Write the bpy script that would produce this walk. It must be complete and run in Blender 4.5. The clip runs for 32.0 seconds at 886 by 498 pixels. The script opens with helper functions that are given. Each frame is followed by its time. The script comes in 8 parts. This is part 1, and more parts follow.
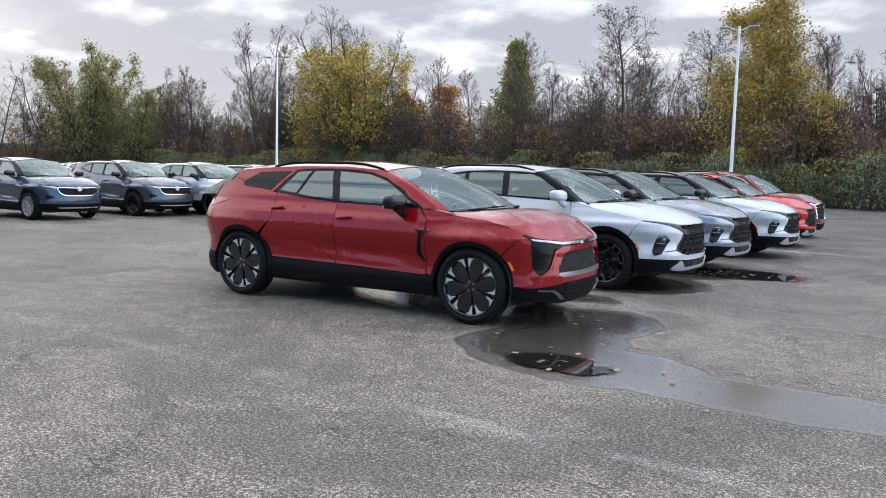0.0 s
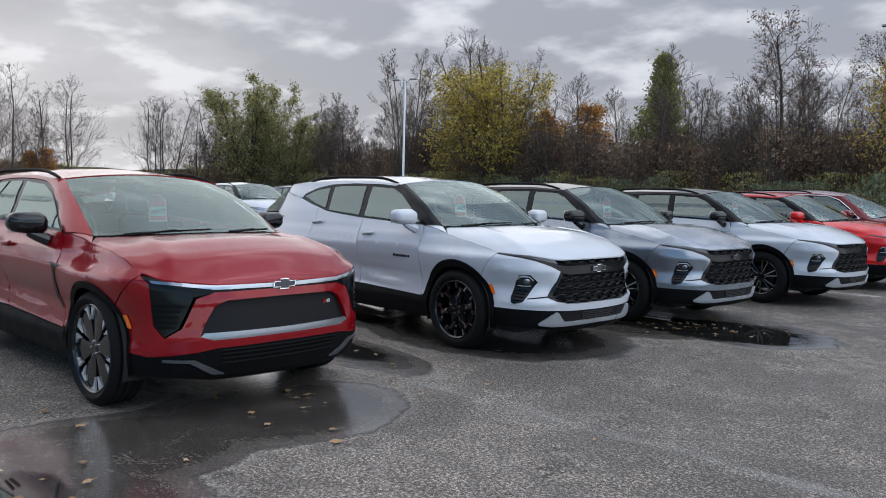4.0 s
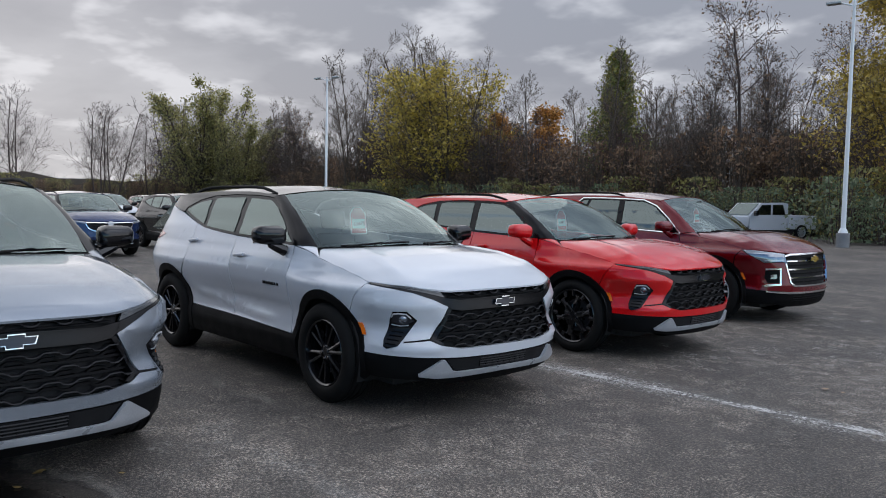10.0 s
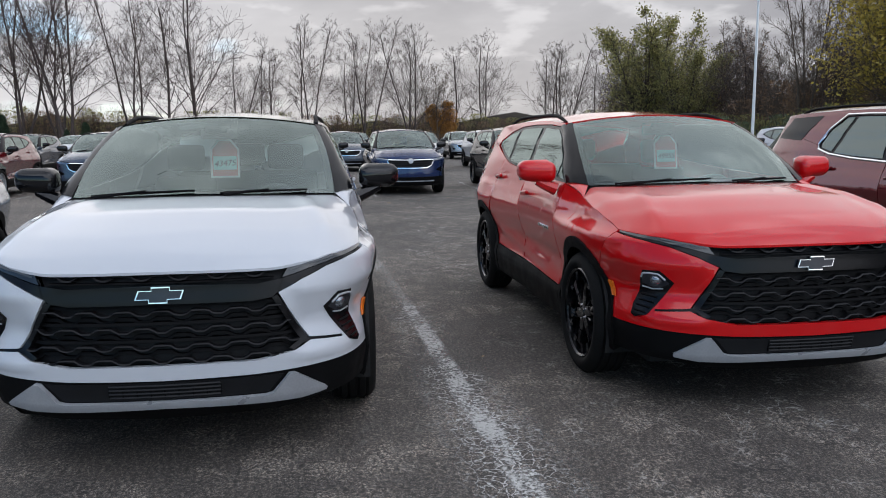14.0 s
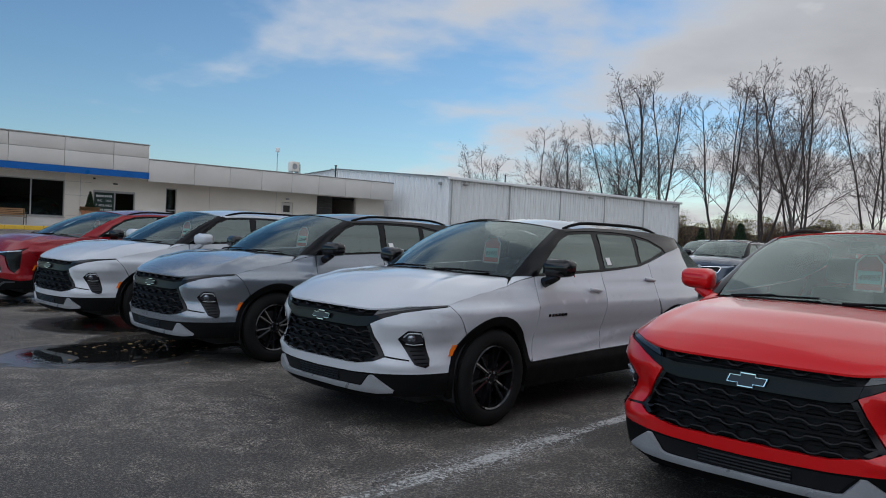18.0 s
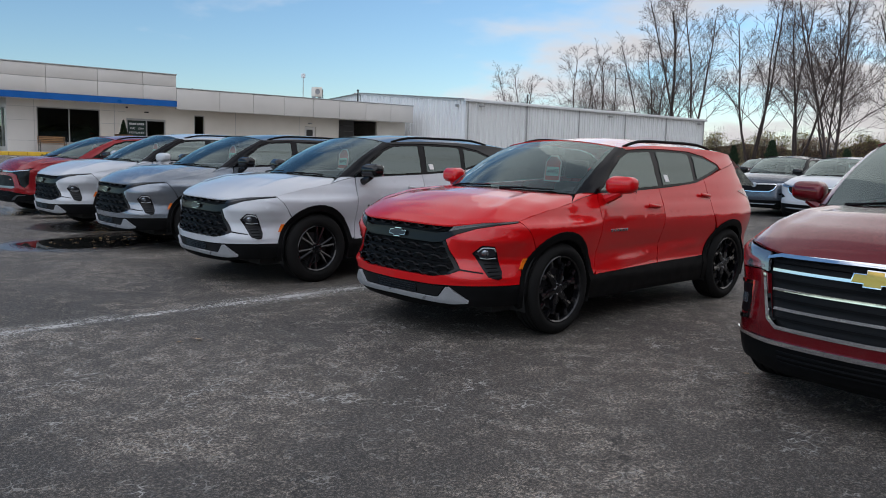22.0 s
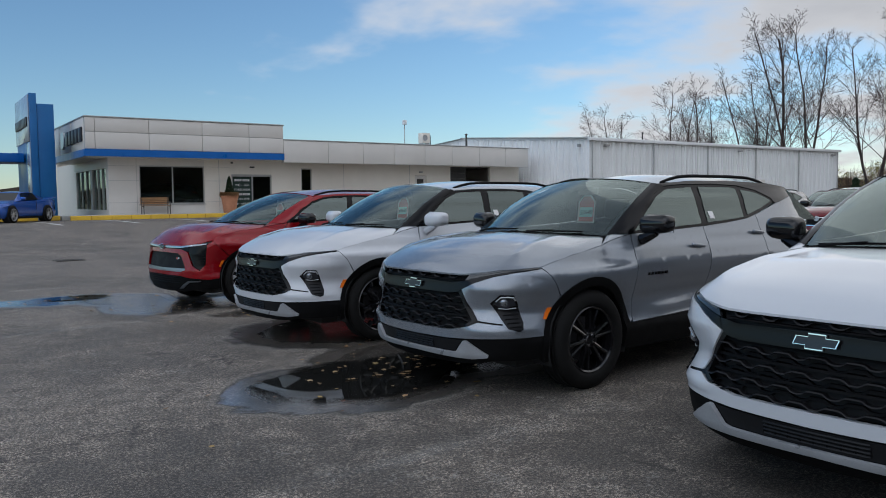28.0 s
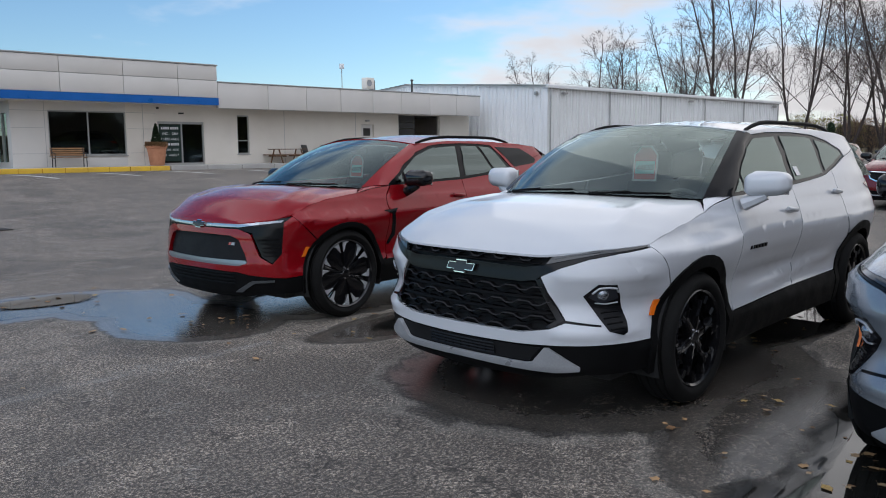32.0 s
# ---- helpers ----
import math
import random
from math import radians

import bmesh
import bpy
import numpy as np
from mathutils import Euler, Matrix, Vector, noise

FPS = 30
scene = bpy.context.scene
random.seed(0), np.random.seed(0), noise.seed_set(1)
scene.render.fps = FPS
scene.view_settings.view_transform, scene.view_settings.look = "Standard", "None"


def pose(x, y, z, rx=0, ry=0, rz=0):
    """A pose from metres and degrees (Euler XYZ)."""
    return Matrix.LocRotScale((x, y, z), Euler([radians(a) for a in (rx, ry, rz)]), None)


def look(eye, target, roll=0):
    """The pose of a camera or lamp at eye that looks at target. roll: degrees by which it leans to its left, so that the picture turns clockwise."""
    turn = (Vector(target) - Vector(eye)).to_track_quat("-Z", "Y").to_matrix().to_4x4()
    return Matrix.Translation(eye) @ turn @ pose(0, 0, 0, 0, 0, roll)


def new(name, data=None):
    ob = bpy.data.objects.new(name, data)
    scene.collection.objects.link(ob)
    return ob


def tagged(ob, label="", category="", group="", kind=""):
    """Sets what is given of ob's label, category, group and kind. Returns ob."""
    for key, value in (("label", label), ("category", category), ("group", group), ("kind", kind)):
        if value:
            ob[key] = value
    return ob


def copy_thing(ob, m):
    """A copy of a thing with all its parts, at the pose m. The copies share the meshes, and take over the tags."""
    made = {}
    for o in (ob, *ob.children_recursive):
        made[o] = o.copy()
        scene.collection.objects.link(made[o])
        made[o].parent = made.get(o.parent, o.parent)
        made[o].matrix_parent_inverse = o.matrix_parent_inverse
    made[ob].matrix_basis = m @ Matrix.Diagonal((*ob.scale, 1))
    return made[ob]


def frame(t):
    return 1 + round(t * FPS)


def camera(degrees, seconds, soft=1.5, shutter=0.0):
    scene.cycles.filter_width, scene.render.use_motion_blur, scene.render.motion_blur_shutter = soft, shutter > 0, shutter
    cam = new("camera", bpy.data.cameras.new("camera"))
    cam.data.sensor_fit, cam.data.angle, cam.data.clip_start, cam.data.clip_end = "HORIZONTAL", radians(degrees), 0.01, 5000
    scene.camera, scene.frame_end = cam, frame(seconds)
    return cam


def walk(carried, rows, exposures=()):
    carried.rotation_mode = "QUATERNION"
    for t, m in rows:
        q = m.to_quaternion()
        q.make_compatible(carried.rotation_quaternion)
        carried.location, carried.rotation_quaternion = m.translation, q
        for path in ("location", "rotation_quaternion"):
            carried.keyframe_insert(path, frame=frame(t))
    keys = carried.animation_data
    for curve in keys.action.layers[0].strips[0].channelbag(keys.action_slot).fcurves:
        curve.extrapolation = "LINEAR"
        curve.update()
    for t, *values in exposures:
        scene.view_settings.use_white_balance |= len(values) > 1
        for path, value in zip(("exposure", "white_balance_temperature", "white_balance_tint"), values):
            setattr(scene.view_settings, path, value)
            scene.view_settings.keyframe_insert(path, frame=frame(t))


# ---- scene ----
cam = camera(58.80, 32.0, 1.0)
PATH = [
    (0, (8.524, -1.613, 1.506), (7.399, 0.029, 1.315), 1.46),
    (0.5, (8.720, -0.989, 1.484), (7.564, 0.631, 1.290), 1.36),
    (1, (8.921, -0.363, 1.480), (7.744, 1.244, 1.298), 1.40),
    (1.5, (9.102, 0.254, 1.492), (7.856, 1.810, 1.335), 1.03),
    (2, (9.274, 0.852, 1.502), (7.928, 2.325, 1.366), 0.76),
    (2.5, (9.338, 1.497, 1.492), (7.921, 2.902, 1.360), 0.55),
    (4.5, (9.846, 3.740, 1.486), (8.376, 5.088, 1.343), 1.53),
    (5, (9.850, 4.407, 1.497), (8.379, 5.754, 1.346), 1.60),
    (5.5, (9.828, 5.081, 1.503), (8.358, 6.426, 1.329), 1.55),
    (6, (9.754, 5.760, 1.526), (8.296, 7.115, 1.332), 1.58),
    (6.5, (9.687, 6.436, 1.514), (8.238, 7.797, 1.295), 1.69),
    (7, (9.642, 7.080, 1.508), (8.190, 8.436, 1.279), 1.56),
    (7.5, (9.585, 7.759, 1.512), (8.133, 9.116, 1.292), 1.47),
    (8, (9.560, 8.398, 1.510), (8.103, 9.755, 1.320), 1.74),
    (8.5, (9.535, 9.071, 1.510), (8.075, 10.431, 1.361), 1.68),
    (9, (9.531, 9.736, 1.521), (8.068, 11.095, 1.410), 1.43),
    (9.5, (9.495, 10.387, 1.526), (8.031, 11.745, 1.416), 1.14),
    (10, (9.445, 11.046, 1.529), (7.968, 12.390, 1.413), 1.18),
    (10.5, (9.330, 11.679, 1.521), (7.812, 12.974, 1.380), 1.02),
    (11, (9.268, 12.313, 1.505), (7.679, 13.515, 1.332), 0.80),
    (11.5, (9.183, 12.940, 1.497), (7.537, 14.061, 1.309), 0.54),
    (12, (9.141, 13.585, 1.507), (7.462, 14.653, 1.301), 0.34),
    (12.5, (9.090, 14.257, 1.500), (7.391, 15.285, 1.262), 0.81),
    (13, (9.069, 14.895, 1.519), (7.310, 15.812, 1.264), 0.76),
    (13.5, (9.063, 15.481, 1.509), (7.196, 16.147, 1.244), 0.22),
    (14, (8.983, 16.023, 1.502), (7.025, 16.310, 1.213), -0.56),
    (14.5, (8.897, 16.517, 1.502), (6.926, 16.301, 1.242), -0.36),
    (15, (8.821, 16.976, 1.481), (6.998, 16.182, 1.267), 0.08),
    (15.5, (8.755, 17.450, 1.493), (7.202, 16.208, 1.277), 1.13),
    (17.5, (9.223, 19.590, 1.524), (7.779, 18.206, 1.474), 2.54),
    (18, (9.263, 20.128, 1.506), (7.810, 18.754, 1.461), 2.67),
    (18.5, (9.364, 20.640, 1.490), (7.962, 19.218, 1.378), 2.09),
    (19, (9.439, 21.143, 1.499), (8.113, 19.657, 1.316), 1.64),
    (19.5, (9.428, 21.644, 1.495), (8.120, 20.147, 1.277), 1.46),
    (20, (9.469, 22.121, 1.505), (8.137, 20.649, 1.267), 1.55),
    (20.5, (9.392, 22.604, 1.491), (8.043, 21.148, 1.246), 1.68),
    (21, (9.437, 23.041, 1.490), (8.079, 21.593, 1.247), 1.74),
    (21.5, (9.459, 23.346, 1.515), (8.099, 21.899, 1.271), 1.78),
    (22, (9.404, 23.488, 1.482), (8.046, 22.040, 1.237), 1.75),
    (22.5, (9.431, 23.331, 1.479), (8.089, 21.868, 1.233), 1.65),
    (23, (9.464, 22.931, 1.505), (8.184, 21.416, 1.245), 0.71),
    (23.5, (9.347, 22.399, 1.483), (8.138, 20.828, 1.221), -0.18),
    (24, (9.297, 21.808, 1.483), (8.106, 20.215, 1.270), -1.17),
    (24.5, (9.241, 21.202, 1.470), (8.047, 19.608, 1.294), -1.24),
    (25, (9.185, 20.577, 1.475), (7.990, 18.980, 1.322), -1.04),
    (25.5, (9.191, 20.014, 1.489), (7.985, 18.428, 1.317), -0.59),
    (27.5, (8.925, 17.565, 1.463), (7.683, 16.003, 1.333), -0.63),
    (28, (8.874, 16.936, 1.463), (7.630, 15.375, 1.335), -0.59),
    (28.5, (8.829, 16.293, 1.460), (7.586, 14.732, 1.331), -0.62),
    (29, (8.842, 15.667, 1.469), (7.600, 14.104, 1.341), -0.59),
    (29.5, (8.816, 15.081, 1.477), (7.567, 13.525, 1.339), -0.45),
    (30, (8.808, 14.517, 1.492), (7.446, 13.063, 1.315), -0.00),
    (30.5, (8.753, 13.947, 1.489), (7.286, 12.604, 1.279), -0.06),
    (31, (8.663, 13.388, 1.498), (7.157, 12.091, 1.272), -0.02),
    (31.5, (8.611, 12.813, 1.497), (7.107, 11.516, 1.260), -0.08),
    (32, (8.495, 12.257, 1.466), (7.082, 10.865, 1.215), -0.45),
]
walk(cam, [(t, look(eye, target, roll)) for t, eye, target, roll in PATH],
     [(0, 1.2, 6050, 12), (2, 0.9, 6000, 12), (3.5, 0.7, 5950, 11), (5, 0.56, 5950, 11), (7, 0.66, 5950, 11), (10, 0.45, 5950, 12), (12, 0.4, 6000, 12), (13.2, 0.55, 6050, 12), (14, 0.42, 6050, 12), (15, -0.05, 6050, 12), (18, -0.07, 6000, 10), (20, 0.05, 6100, 11), (22, 0.2, 6150, 12), (23, 0.22, 6100, 11), (25, 0.06, 6000, 10), (29.3, 0.06, 6000, 10), (31, 0.38, 6050, 12), (32, 0.32, 6050, 12)])
# ==== end path

# ---------------------------------------------------------------- world, sun
SUN_EL, SUN_AZ = 27.0, 276.0          # elevation; azimuth clockwise from +y
world = bpy.data.worlds.new("sky")
scene.world = world
world.use_nodes = True
wn, wl = world.node_tree.nodes, world.node_tree.links
wn.clear()


def wnode(kind, **kw):
    n = wn.new(kind)
    for k, v in kw.items():
        n.inputs[k].default_value = v
    return n


def wmath(op, a, b=None, clamp=False):
    n = wn.new("ShaderNodeMath")
    n.operation, n.use_clamp = op, clamp
    for i, v in enumerate((a, b)):
        if v is None:
            continue
        if isinstance(v, (int, float)):
            n.inputs[i].default_value = v
        else:
            wl.new(v, n.inputs[i])
    return n.outputs[0]


sky = wn.new("ShaderNodeTexSky")
sky.sky_type, sky.sun_disc = "NISHITA", False
sky.sun_elevation, sky.sun_rotation = radians(SUN_EL), radians(SUN_AZ)
sky.altitude, sky.air_density, sky.dust_density, sky.ozone_density = 200, 1.0, 0.15, 3.0
coord = wn.new("ShaderNodeTexCoord")
sep = wn.new("ShaderNodeSeparateXYZ")
wl.new(coord.outputs["Generated"], sep.inputs[0])
dx, dy, dz = sep.outputs
up = wmath("MAXIMUM", dz, 0.0)
flat = wmath("ADD", up, 0.21)
plan = wn.new("ShaderNodeCombineXYZ")
wl.new(wmath("DIVIDE", dx, flat), plan.inputs[0])
wl.new(wmath("DIVIDE", dy, flat), plan.inputs[1])
big = wnode("ShaderNodeTexNoise", Scale=1.0, Detail=6.0, Roughness=0.52, Distortion=0.25)
fine = wnode("ShaderNodeTexNoise", Scale=3.6, Detail=4.0, Roughness=0.48, Distortion=0.08)
for n in (big, fine):
    wl.new(plan.outputs[0], n.inputs["Vector"])
# a bank of cloud covers the north and thins out to the south
cover = wmath("ADD", wmath("ADD", wmath("MULTIPLY", dy, 0.42), wmath("MULTIPLY", dx, -0.20)), wmath("MULTIPLY", dz, 0.50))
mask = wmath("ADD", wmath("ADD", big.outputs[0], cover), wmath("MULTIPLY", wmath("SUBTRACT", fine.outputs[0], 0.5), 0.35))
ramp = wn.new("ShaderNodeMapRange")
ramp.interpolation_type = "SMOOTHSTEP"
for k, v in (("From Min", 0.38), ("From Max", 0.62)):
    ramp.inputs[k].default_value = v
wl.new(mask, ramp.inputs["Value"])
thick = wn.new("ShaderNodeMapRange")
thick.interpolation_type = "SMOOTHSTEP"
for k, v in (("From Min", 0.36), ("From Max", 0.53), ("To Min", 1.0), ("To Max", 0.0)):
    thick.inputs[k].default_value = v
wl.new(wmath("ADD", wmath("MULTIPLY", fine.outputs[0], 0.68), wmath("MULTIPLY", big.outputs[0], 0.32)), thick.inputs["Value"])
shade = wn.new("ShaderNodeValToRGB")
shade.color_ramp.elements[0].color = (2.1, 2.27, 2.58, 1)
shade.color_ramp.elements[1].color = (4.7, 4.75, 4.85, 1)
shade.color_ramp.elements[0].position, shade.color_ramp.elements[1].position = 0.0, 1.0
edge = wn.new("ShaderNodeMapRange")
for k, v in (("From Min", 0.42), ("From Max", 1.0), ("To Min", 1.0), ("To Max", 0.0)):
    edge.inputs[k].default_value = v
wl.new(mask, edge.inputs["Value"])
wl.new(wmath("MAXIMUM", thick.outputs[0], edge.outputs[0]), shade.inputs[0])
# warm glow of the hidden low sun along the western horizon
sun_dir = Vector((math.sin(radians(SUN_AZ)), math.cos(radians(SUN_AZ)), 0.12)).normalized()
dot = wn.new("ShaderNodeVectorMath")
dot.operation = "DOT_PRODUCT"
dot.inputs[1].default_value = sun_dir
wl.new(coord.outputs["Generated"], dot.inputs[0])
near_sun = wmath("POWER", wmath("MAXIMUM", dot.outputs["Value"], 0.0), 7.0)
low = wmath("POWER", wmath("SUBTRACT", 1.0, up, True), 5.0)
glow = wn.new("ShaderNodeMix")
glow.data_type, glow.blend_type = "RGBA", "ADD"
wl.new(wmath("ADD", wmath("MULTIPLY", near_sun, 0.30), wmath("MULTIPLY", low, 0.40)), glow.inputs["Factor"])
wl.new(shade.outputs[0], glow.inputs["A"])
glow.inputs["B"].default_value = (4.6, 3.75, 2.7, 1)
lift_ = wn.new("ShaderNodeMix")
lift_.data_type, lift_.blend_type = "RGBA", "MULTIPLY"
lift_.inputs["Factor"].default_value = 1.0
wl.new(glow.outputs["Result"], lift_.inputs["A"])
# the cloud bank is thinnest and brightest high in the north
high = wmath("MULTIPLY", wmath("MULTIPLY", wmath("POWER", up, 3.0), wmath("MAXIMUM", dy, 0.0)), 5.0)
# clouds opposite the low sun are lit full on, and the thin ones in the south shine through
facing = wmath("ADD", 1.0, wmath("MULTIPLY", wmath("MAXIMUM", dx, 0.0), 2.3))
zen = wmath("MULTIPLY", wmath("ADD", wmath("ADD", wmath("ADD", 0.77, high), wmath("MULTIPLY", up, 0.62)), wmath("MULTIPLY", wmath("MAXIMUM", wmath("SUBTRACT", 0.05, dy), 0.0), 0.58)), facing)
wl.new(zen, lift_.inputs["B"])
mixed = wn.new("ShaderNodeMix")
mixed.data_type = "RGBA"
wl.new(ramp.outputs[0], mixed.inputs["Factor"])
clear = wn.new("ShaderNodeMix")
clear.data_type, clear.blend_type = "RGBA", "MULTIPLY"
clear.inputs["Factor"].default_value = 1.0
clear.inputs["B"].default_value = (0.98, 1.07, 1.06, 1)
wl.new(sky.outputs[0], clear.inputs["A"])
wl.new(clear.outputs["Result"], mixed.inputs["A"])
wl.new(lift_.outputs["Result"], mixed.inputs["B"])
bg = wnode("ShaderNodeBackground", Strength=0.10)
wl.new(mixed.outputs["Result"], bg.inputs["Color"])
wout = wn.new("ShaderNodeOutputWorld")
wl.new(bg.outputs[0], wout.inputs["Surface"])

sun_data = bpy.data.lights.new("sun", "SUN")
sun_data.energy, sun_data.angle, sun_data.color = 0.72, radians(95), (1.0, 0.93, 0.82)
sun = new("sun", sun_data)
az, el = radians(SUN_AZ), radians(SUN_EL)
toward = Vector((math.sin(az) * math.cos(el), math.cos(az) * math.cos(el), math.sin(el)))
sun.matrix_world = Matrix.Translation(toward * 80) @ toward.to_track_quat("Z", "Y").to_matrix().to_4x4()


# ---------------------------------------------------------------- materials
class Mat:
    """A principled material with a few node shorthands."""

    def __init__(self, name, color=(0.5, 0.5, 0.5), rough=0.5, metal=0.0, **kw):
        self.mat = bpy.data.materials.new(name)
        self.mat.use_nodes = True
        self.tree = self.mat.node_tree
        self.n, self.l = self.tree.nodes, self.tree.links
        self.p = self.n["Principled BSDF"]
        self.p.inputs["Base Color"].default_value = (*color, 1)
        self.p.inputs["Roughness"].default_value = rough
        self.p.inputs["Metallic"].default_value = metal
        for k, v in kw.items():
            self.p.inputs[k.replace("_", " ")].default_value = v
        self._co = None

    def co(self):
        if self._co is None:
            self._co = self.n.new("ShaderNodeTexCoord")
        return self._co

    def where(self):
        return self.n.new("ShaderNodeNewGeometry").outputs["Position"]

    def noise(self, scale, detail=4, rough=0.55, vec=None, distort=0.0):
        t = self.n.new("ShaderNodeTexNoise")
        t.inputs["Scale"].default_value, t.inputs["Detail"].default_value = scale, detail
        t.inputs["Roughness"].default_value, t.inputs["Distortion"].default_value = rough, distort
        self.l.new(vec if vec is not None else self.co().outputs["Object"], t.inputs["Vector"])
        return t.outputs[0]

    def math(self, op, a, b=0.0, clamp=False):
        m = self.n.new("ShaderNodeMath")
        m.operation, m.use_clamp = op, clamp
        for i, v in enumerate((a, b)):
            if isinstance(v, (int, float)):
                m.inputs[i].default_value = v
            else:
                self.l.new(v, m.inputs[i])
        return m.outputs[0]

    def span(self, v, a, b, c=0.0, d=1.0):
        m = self.n.new("ShaderNodeMapRange")
        m.interpolation_type = "SMOOTHSTEP"
        for k, q in (("From Min", a), ("From Max", b), ("To Min", c), ("To Max", d)):
            m.inputs[k].default_value = q
        self.l.new(v, m.inputs["Value"])
        return m.outputs[0]

    def mix(self, f, a, b, blend="MIX"):
        m = self.n.new("ShaderNodeMix")
        m.data_type, m.blend_type = "RGBA", blend
        for key, v in (("Factor", f), ("A", a), ("B", b)):
            if isinstance(v, (int, float)):
                m.inputs[key].default_value = v
            elif isinstance(v, tuple):
                m.inputs[key].default_value = (*v, 1)
            else:
                self.l.new(v, m.inputs[key])
        return m.outputs["Result"]

    def put(self, key, v):
        self.l.new(v, self.p.inputs[key])
        return self

    def bump(self, v, strength=0.3, distance=0.01):
        b = self.n.new("ShaderNodeBump")
        b.inputs["Strength"].default_value, b.inputs["Distance"].default_value = strength, distance
        self.l.new(v, b.inputs["Height"])
        self.l.new(b.outputs[0], self.p.inputs["Normal"])
        return self


def speckled(name, a, b, rough=0.8, scale=6.0, fine_scale=60.0, bump=0.3, dist=0.01, metal=0.0, **kw):
    """Two-scale variation between two close tones with a fine relief."""
    m = Mat(name, a, rough, metal, **kw)
    big_n, small_n = m.noise(scale, 5), m.noise(fine_scale, 3)
    f = m.math("ADD", m.math("MULTIPLY", big_n, 0.65), m.math("MULTIPLY", small_n, 0.35))
    m.put("Base Color", m.mix(m.span(f, 0.35, 0.65), a, b))
    m.put("Roughness", m.span(big_n, 0.3, 0.7, max(rough - 0.08, 0.02), min(rough + 0.08, 1.0)))
    if bump:
        m.bump(small_n, bump, dist)
    return m.mat


def paint(name, color, flake=0.0, dirt=0.05, coat=1.0):
    m = Mat(name, color, 0.32, flake, Coat_Weight=coat, Coat_Roughness=0.03, Specular_IOR_Level=0.12)
    d = m.noise(3.0, 6, 0.7)
    m.put("Base Color", m.mix(m.span(d, 0.45, 0.85, 0.0, dirt), color, (0.30, 0.27, 0.23)))
    m.put("Coat Roughness", m.span(d, 0.4, 0.8, 0.02, 0.09))
    if flake:
        m.put("Roughness", m.span(m.noise(900, 1), 0.3, 0.7, 0.18, 0.32))
    return m.mat


def glass(name, tint, alpha_mix):
    """Thin automotive glass: a clear or tinted sheet with a mirror-like face."""
    m = bpy.data.materials.new(name)
    m.use_nodes = True
    n, l = m.node_tree.nodes, m.node_tree.links
    n.clear()
    out, mixs = n.new("ShaderNodeOutputMaterial"), n.new("ShaderNodeMixShader")
    tr, gl, fr = n.new("ShaderNodeBsdfTransparent"), n.new("ShaderNodeBsdfGlossy"), n.new("ShaderNodeFresnel")
    tr.inputs[0].default_value = (*tint, 1)
    gl.inputs["Color"].default_value = (0.84, 0.98, 0.95, 1)
    gl.inputs["Roughness"].default_value = 0.012
    fr.inputs["IOR"].default_value = alpha_mix
    l.new(fr.outputs[0], mixs.inputs[0])
    l.new(tr.outputs[0], mixs.inputs[1])
    l.new(gl.outputs[0], mixs.inputs[2])
    l.new(mixs.outputs[0], out.inputs[0])
    return m


P_RED_TINT = paint("red_metallic_paint", (0.232, 0.003, 0.007), 0.2, 0.0, 0.75)
P_WHITE = paint("white_paint", (0.53, 0.545, 0.575), 0.0, 0.006)
P_GREY = paint("grey_metallic_paint", (0.24, 0.265, 0.30), 0.55, 0.02)
P_RED = paint("bright_red_paint", (0.56, 0.003, 0.005), 0.0, 0.0)
P_MAROON = paint("dark_cherry_paint", (0.13, 0.002, 0.006), 0.30, 0.0)
P_NAVY = paint("navy_blue_paint", (0.012, 0.026, 0.085), 0.3)
P_TEAL = paint("steel_blue_paint", (0.045, 0.065, 0.10), 0.4)
P_DGREY = paint("dark_grey_paint", (0.075, 0.088, 0.11), 0.45)
P_SILVER = paint("silver_paint", (0.42, 0.43, 0.44), 0.6)
P_BLACK = Mat("black_paint", (0.006, 0.006, 0.007), 0.06, Specular_IOR_Level=0.45).mat
P_BLUE = paint("bright_blue_paint", (0.015, 0.09, 0.42), 0.4)
P_BRONZE = paint("bronze_brown_paint", (0.17, 0.075, 0.06), 0.4)
GLOSS_BLACK = Mat("gloss_black_trim", (0.005, 0.005, 0.006), 0.18, Specular_IOR_Level=0.16).mat
CLAD = speckled("black_textured_plastic", (0.0028, 0.0028, 0.003), (0.0050, 0.0050, 0.0054), 0.62, 8, 300, 0.2, 0.001, Specular_IOR_Level=0.10)
MESH_BLACK = speckled("grille_black", (0.006, 0.006, 0.007), (0.009, 0.009, 0.010), 0.55, 8, 80, 0.1, 0.002, Specular_IOR_Level=0.2)
BAR_BLACK = Mat("grille_bar_black", (0.0035, 0.0035, 0.004), 0.55, Specular_IOR_Level=0.09).mat
GRILLE_LEDGE = speckled("satin_black_ledge", (0.006, 0.006, 0.007), (0.009, 0.009, 0.010), 0.42, 8, 120, 0.05, 0.001, Specular_IOR_Level=0.22)
CROSSBAR = Mat("gloss_black_crossbar", (0.005, 0.005, 0.006), 0.22, Specular_IOR_Level=0.24).mat
LENS_SMOKE = Mat("smoked_running_lens", (0.022, 0.025, 0.028), 0.14, 0.1, Coat_Weight=0.6).mat
CHROME = Mat("chrome", (0.80, 0.81, 0.83), 0.08, 1.0).mat
SATIN = speckled("satin_silver", (0.36, 0.37, 0.39), (0.42, 0.43, 0.45), 0.33, 5, 90, 0.05, 0.001, 0.35)
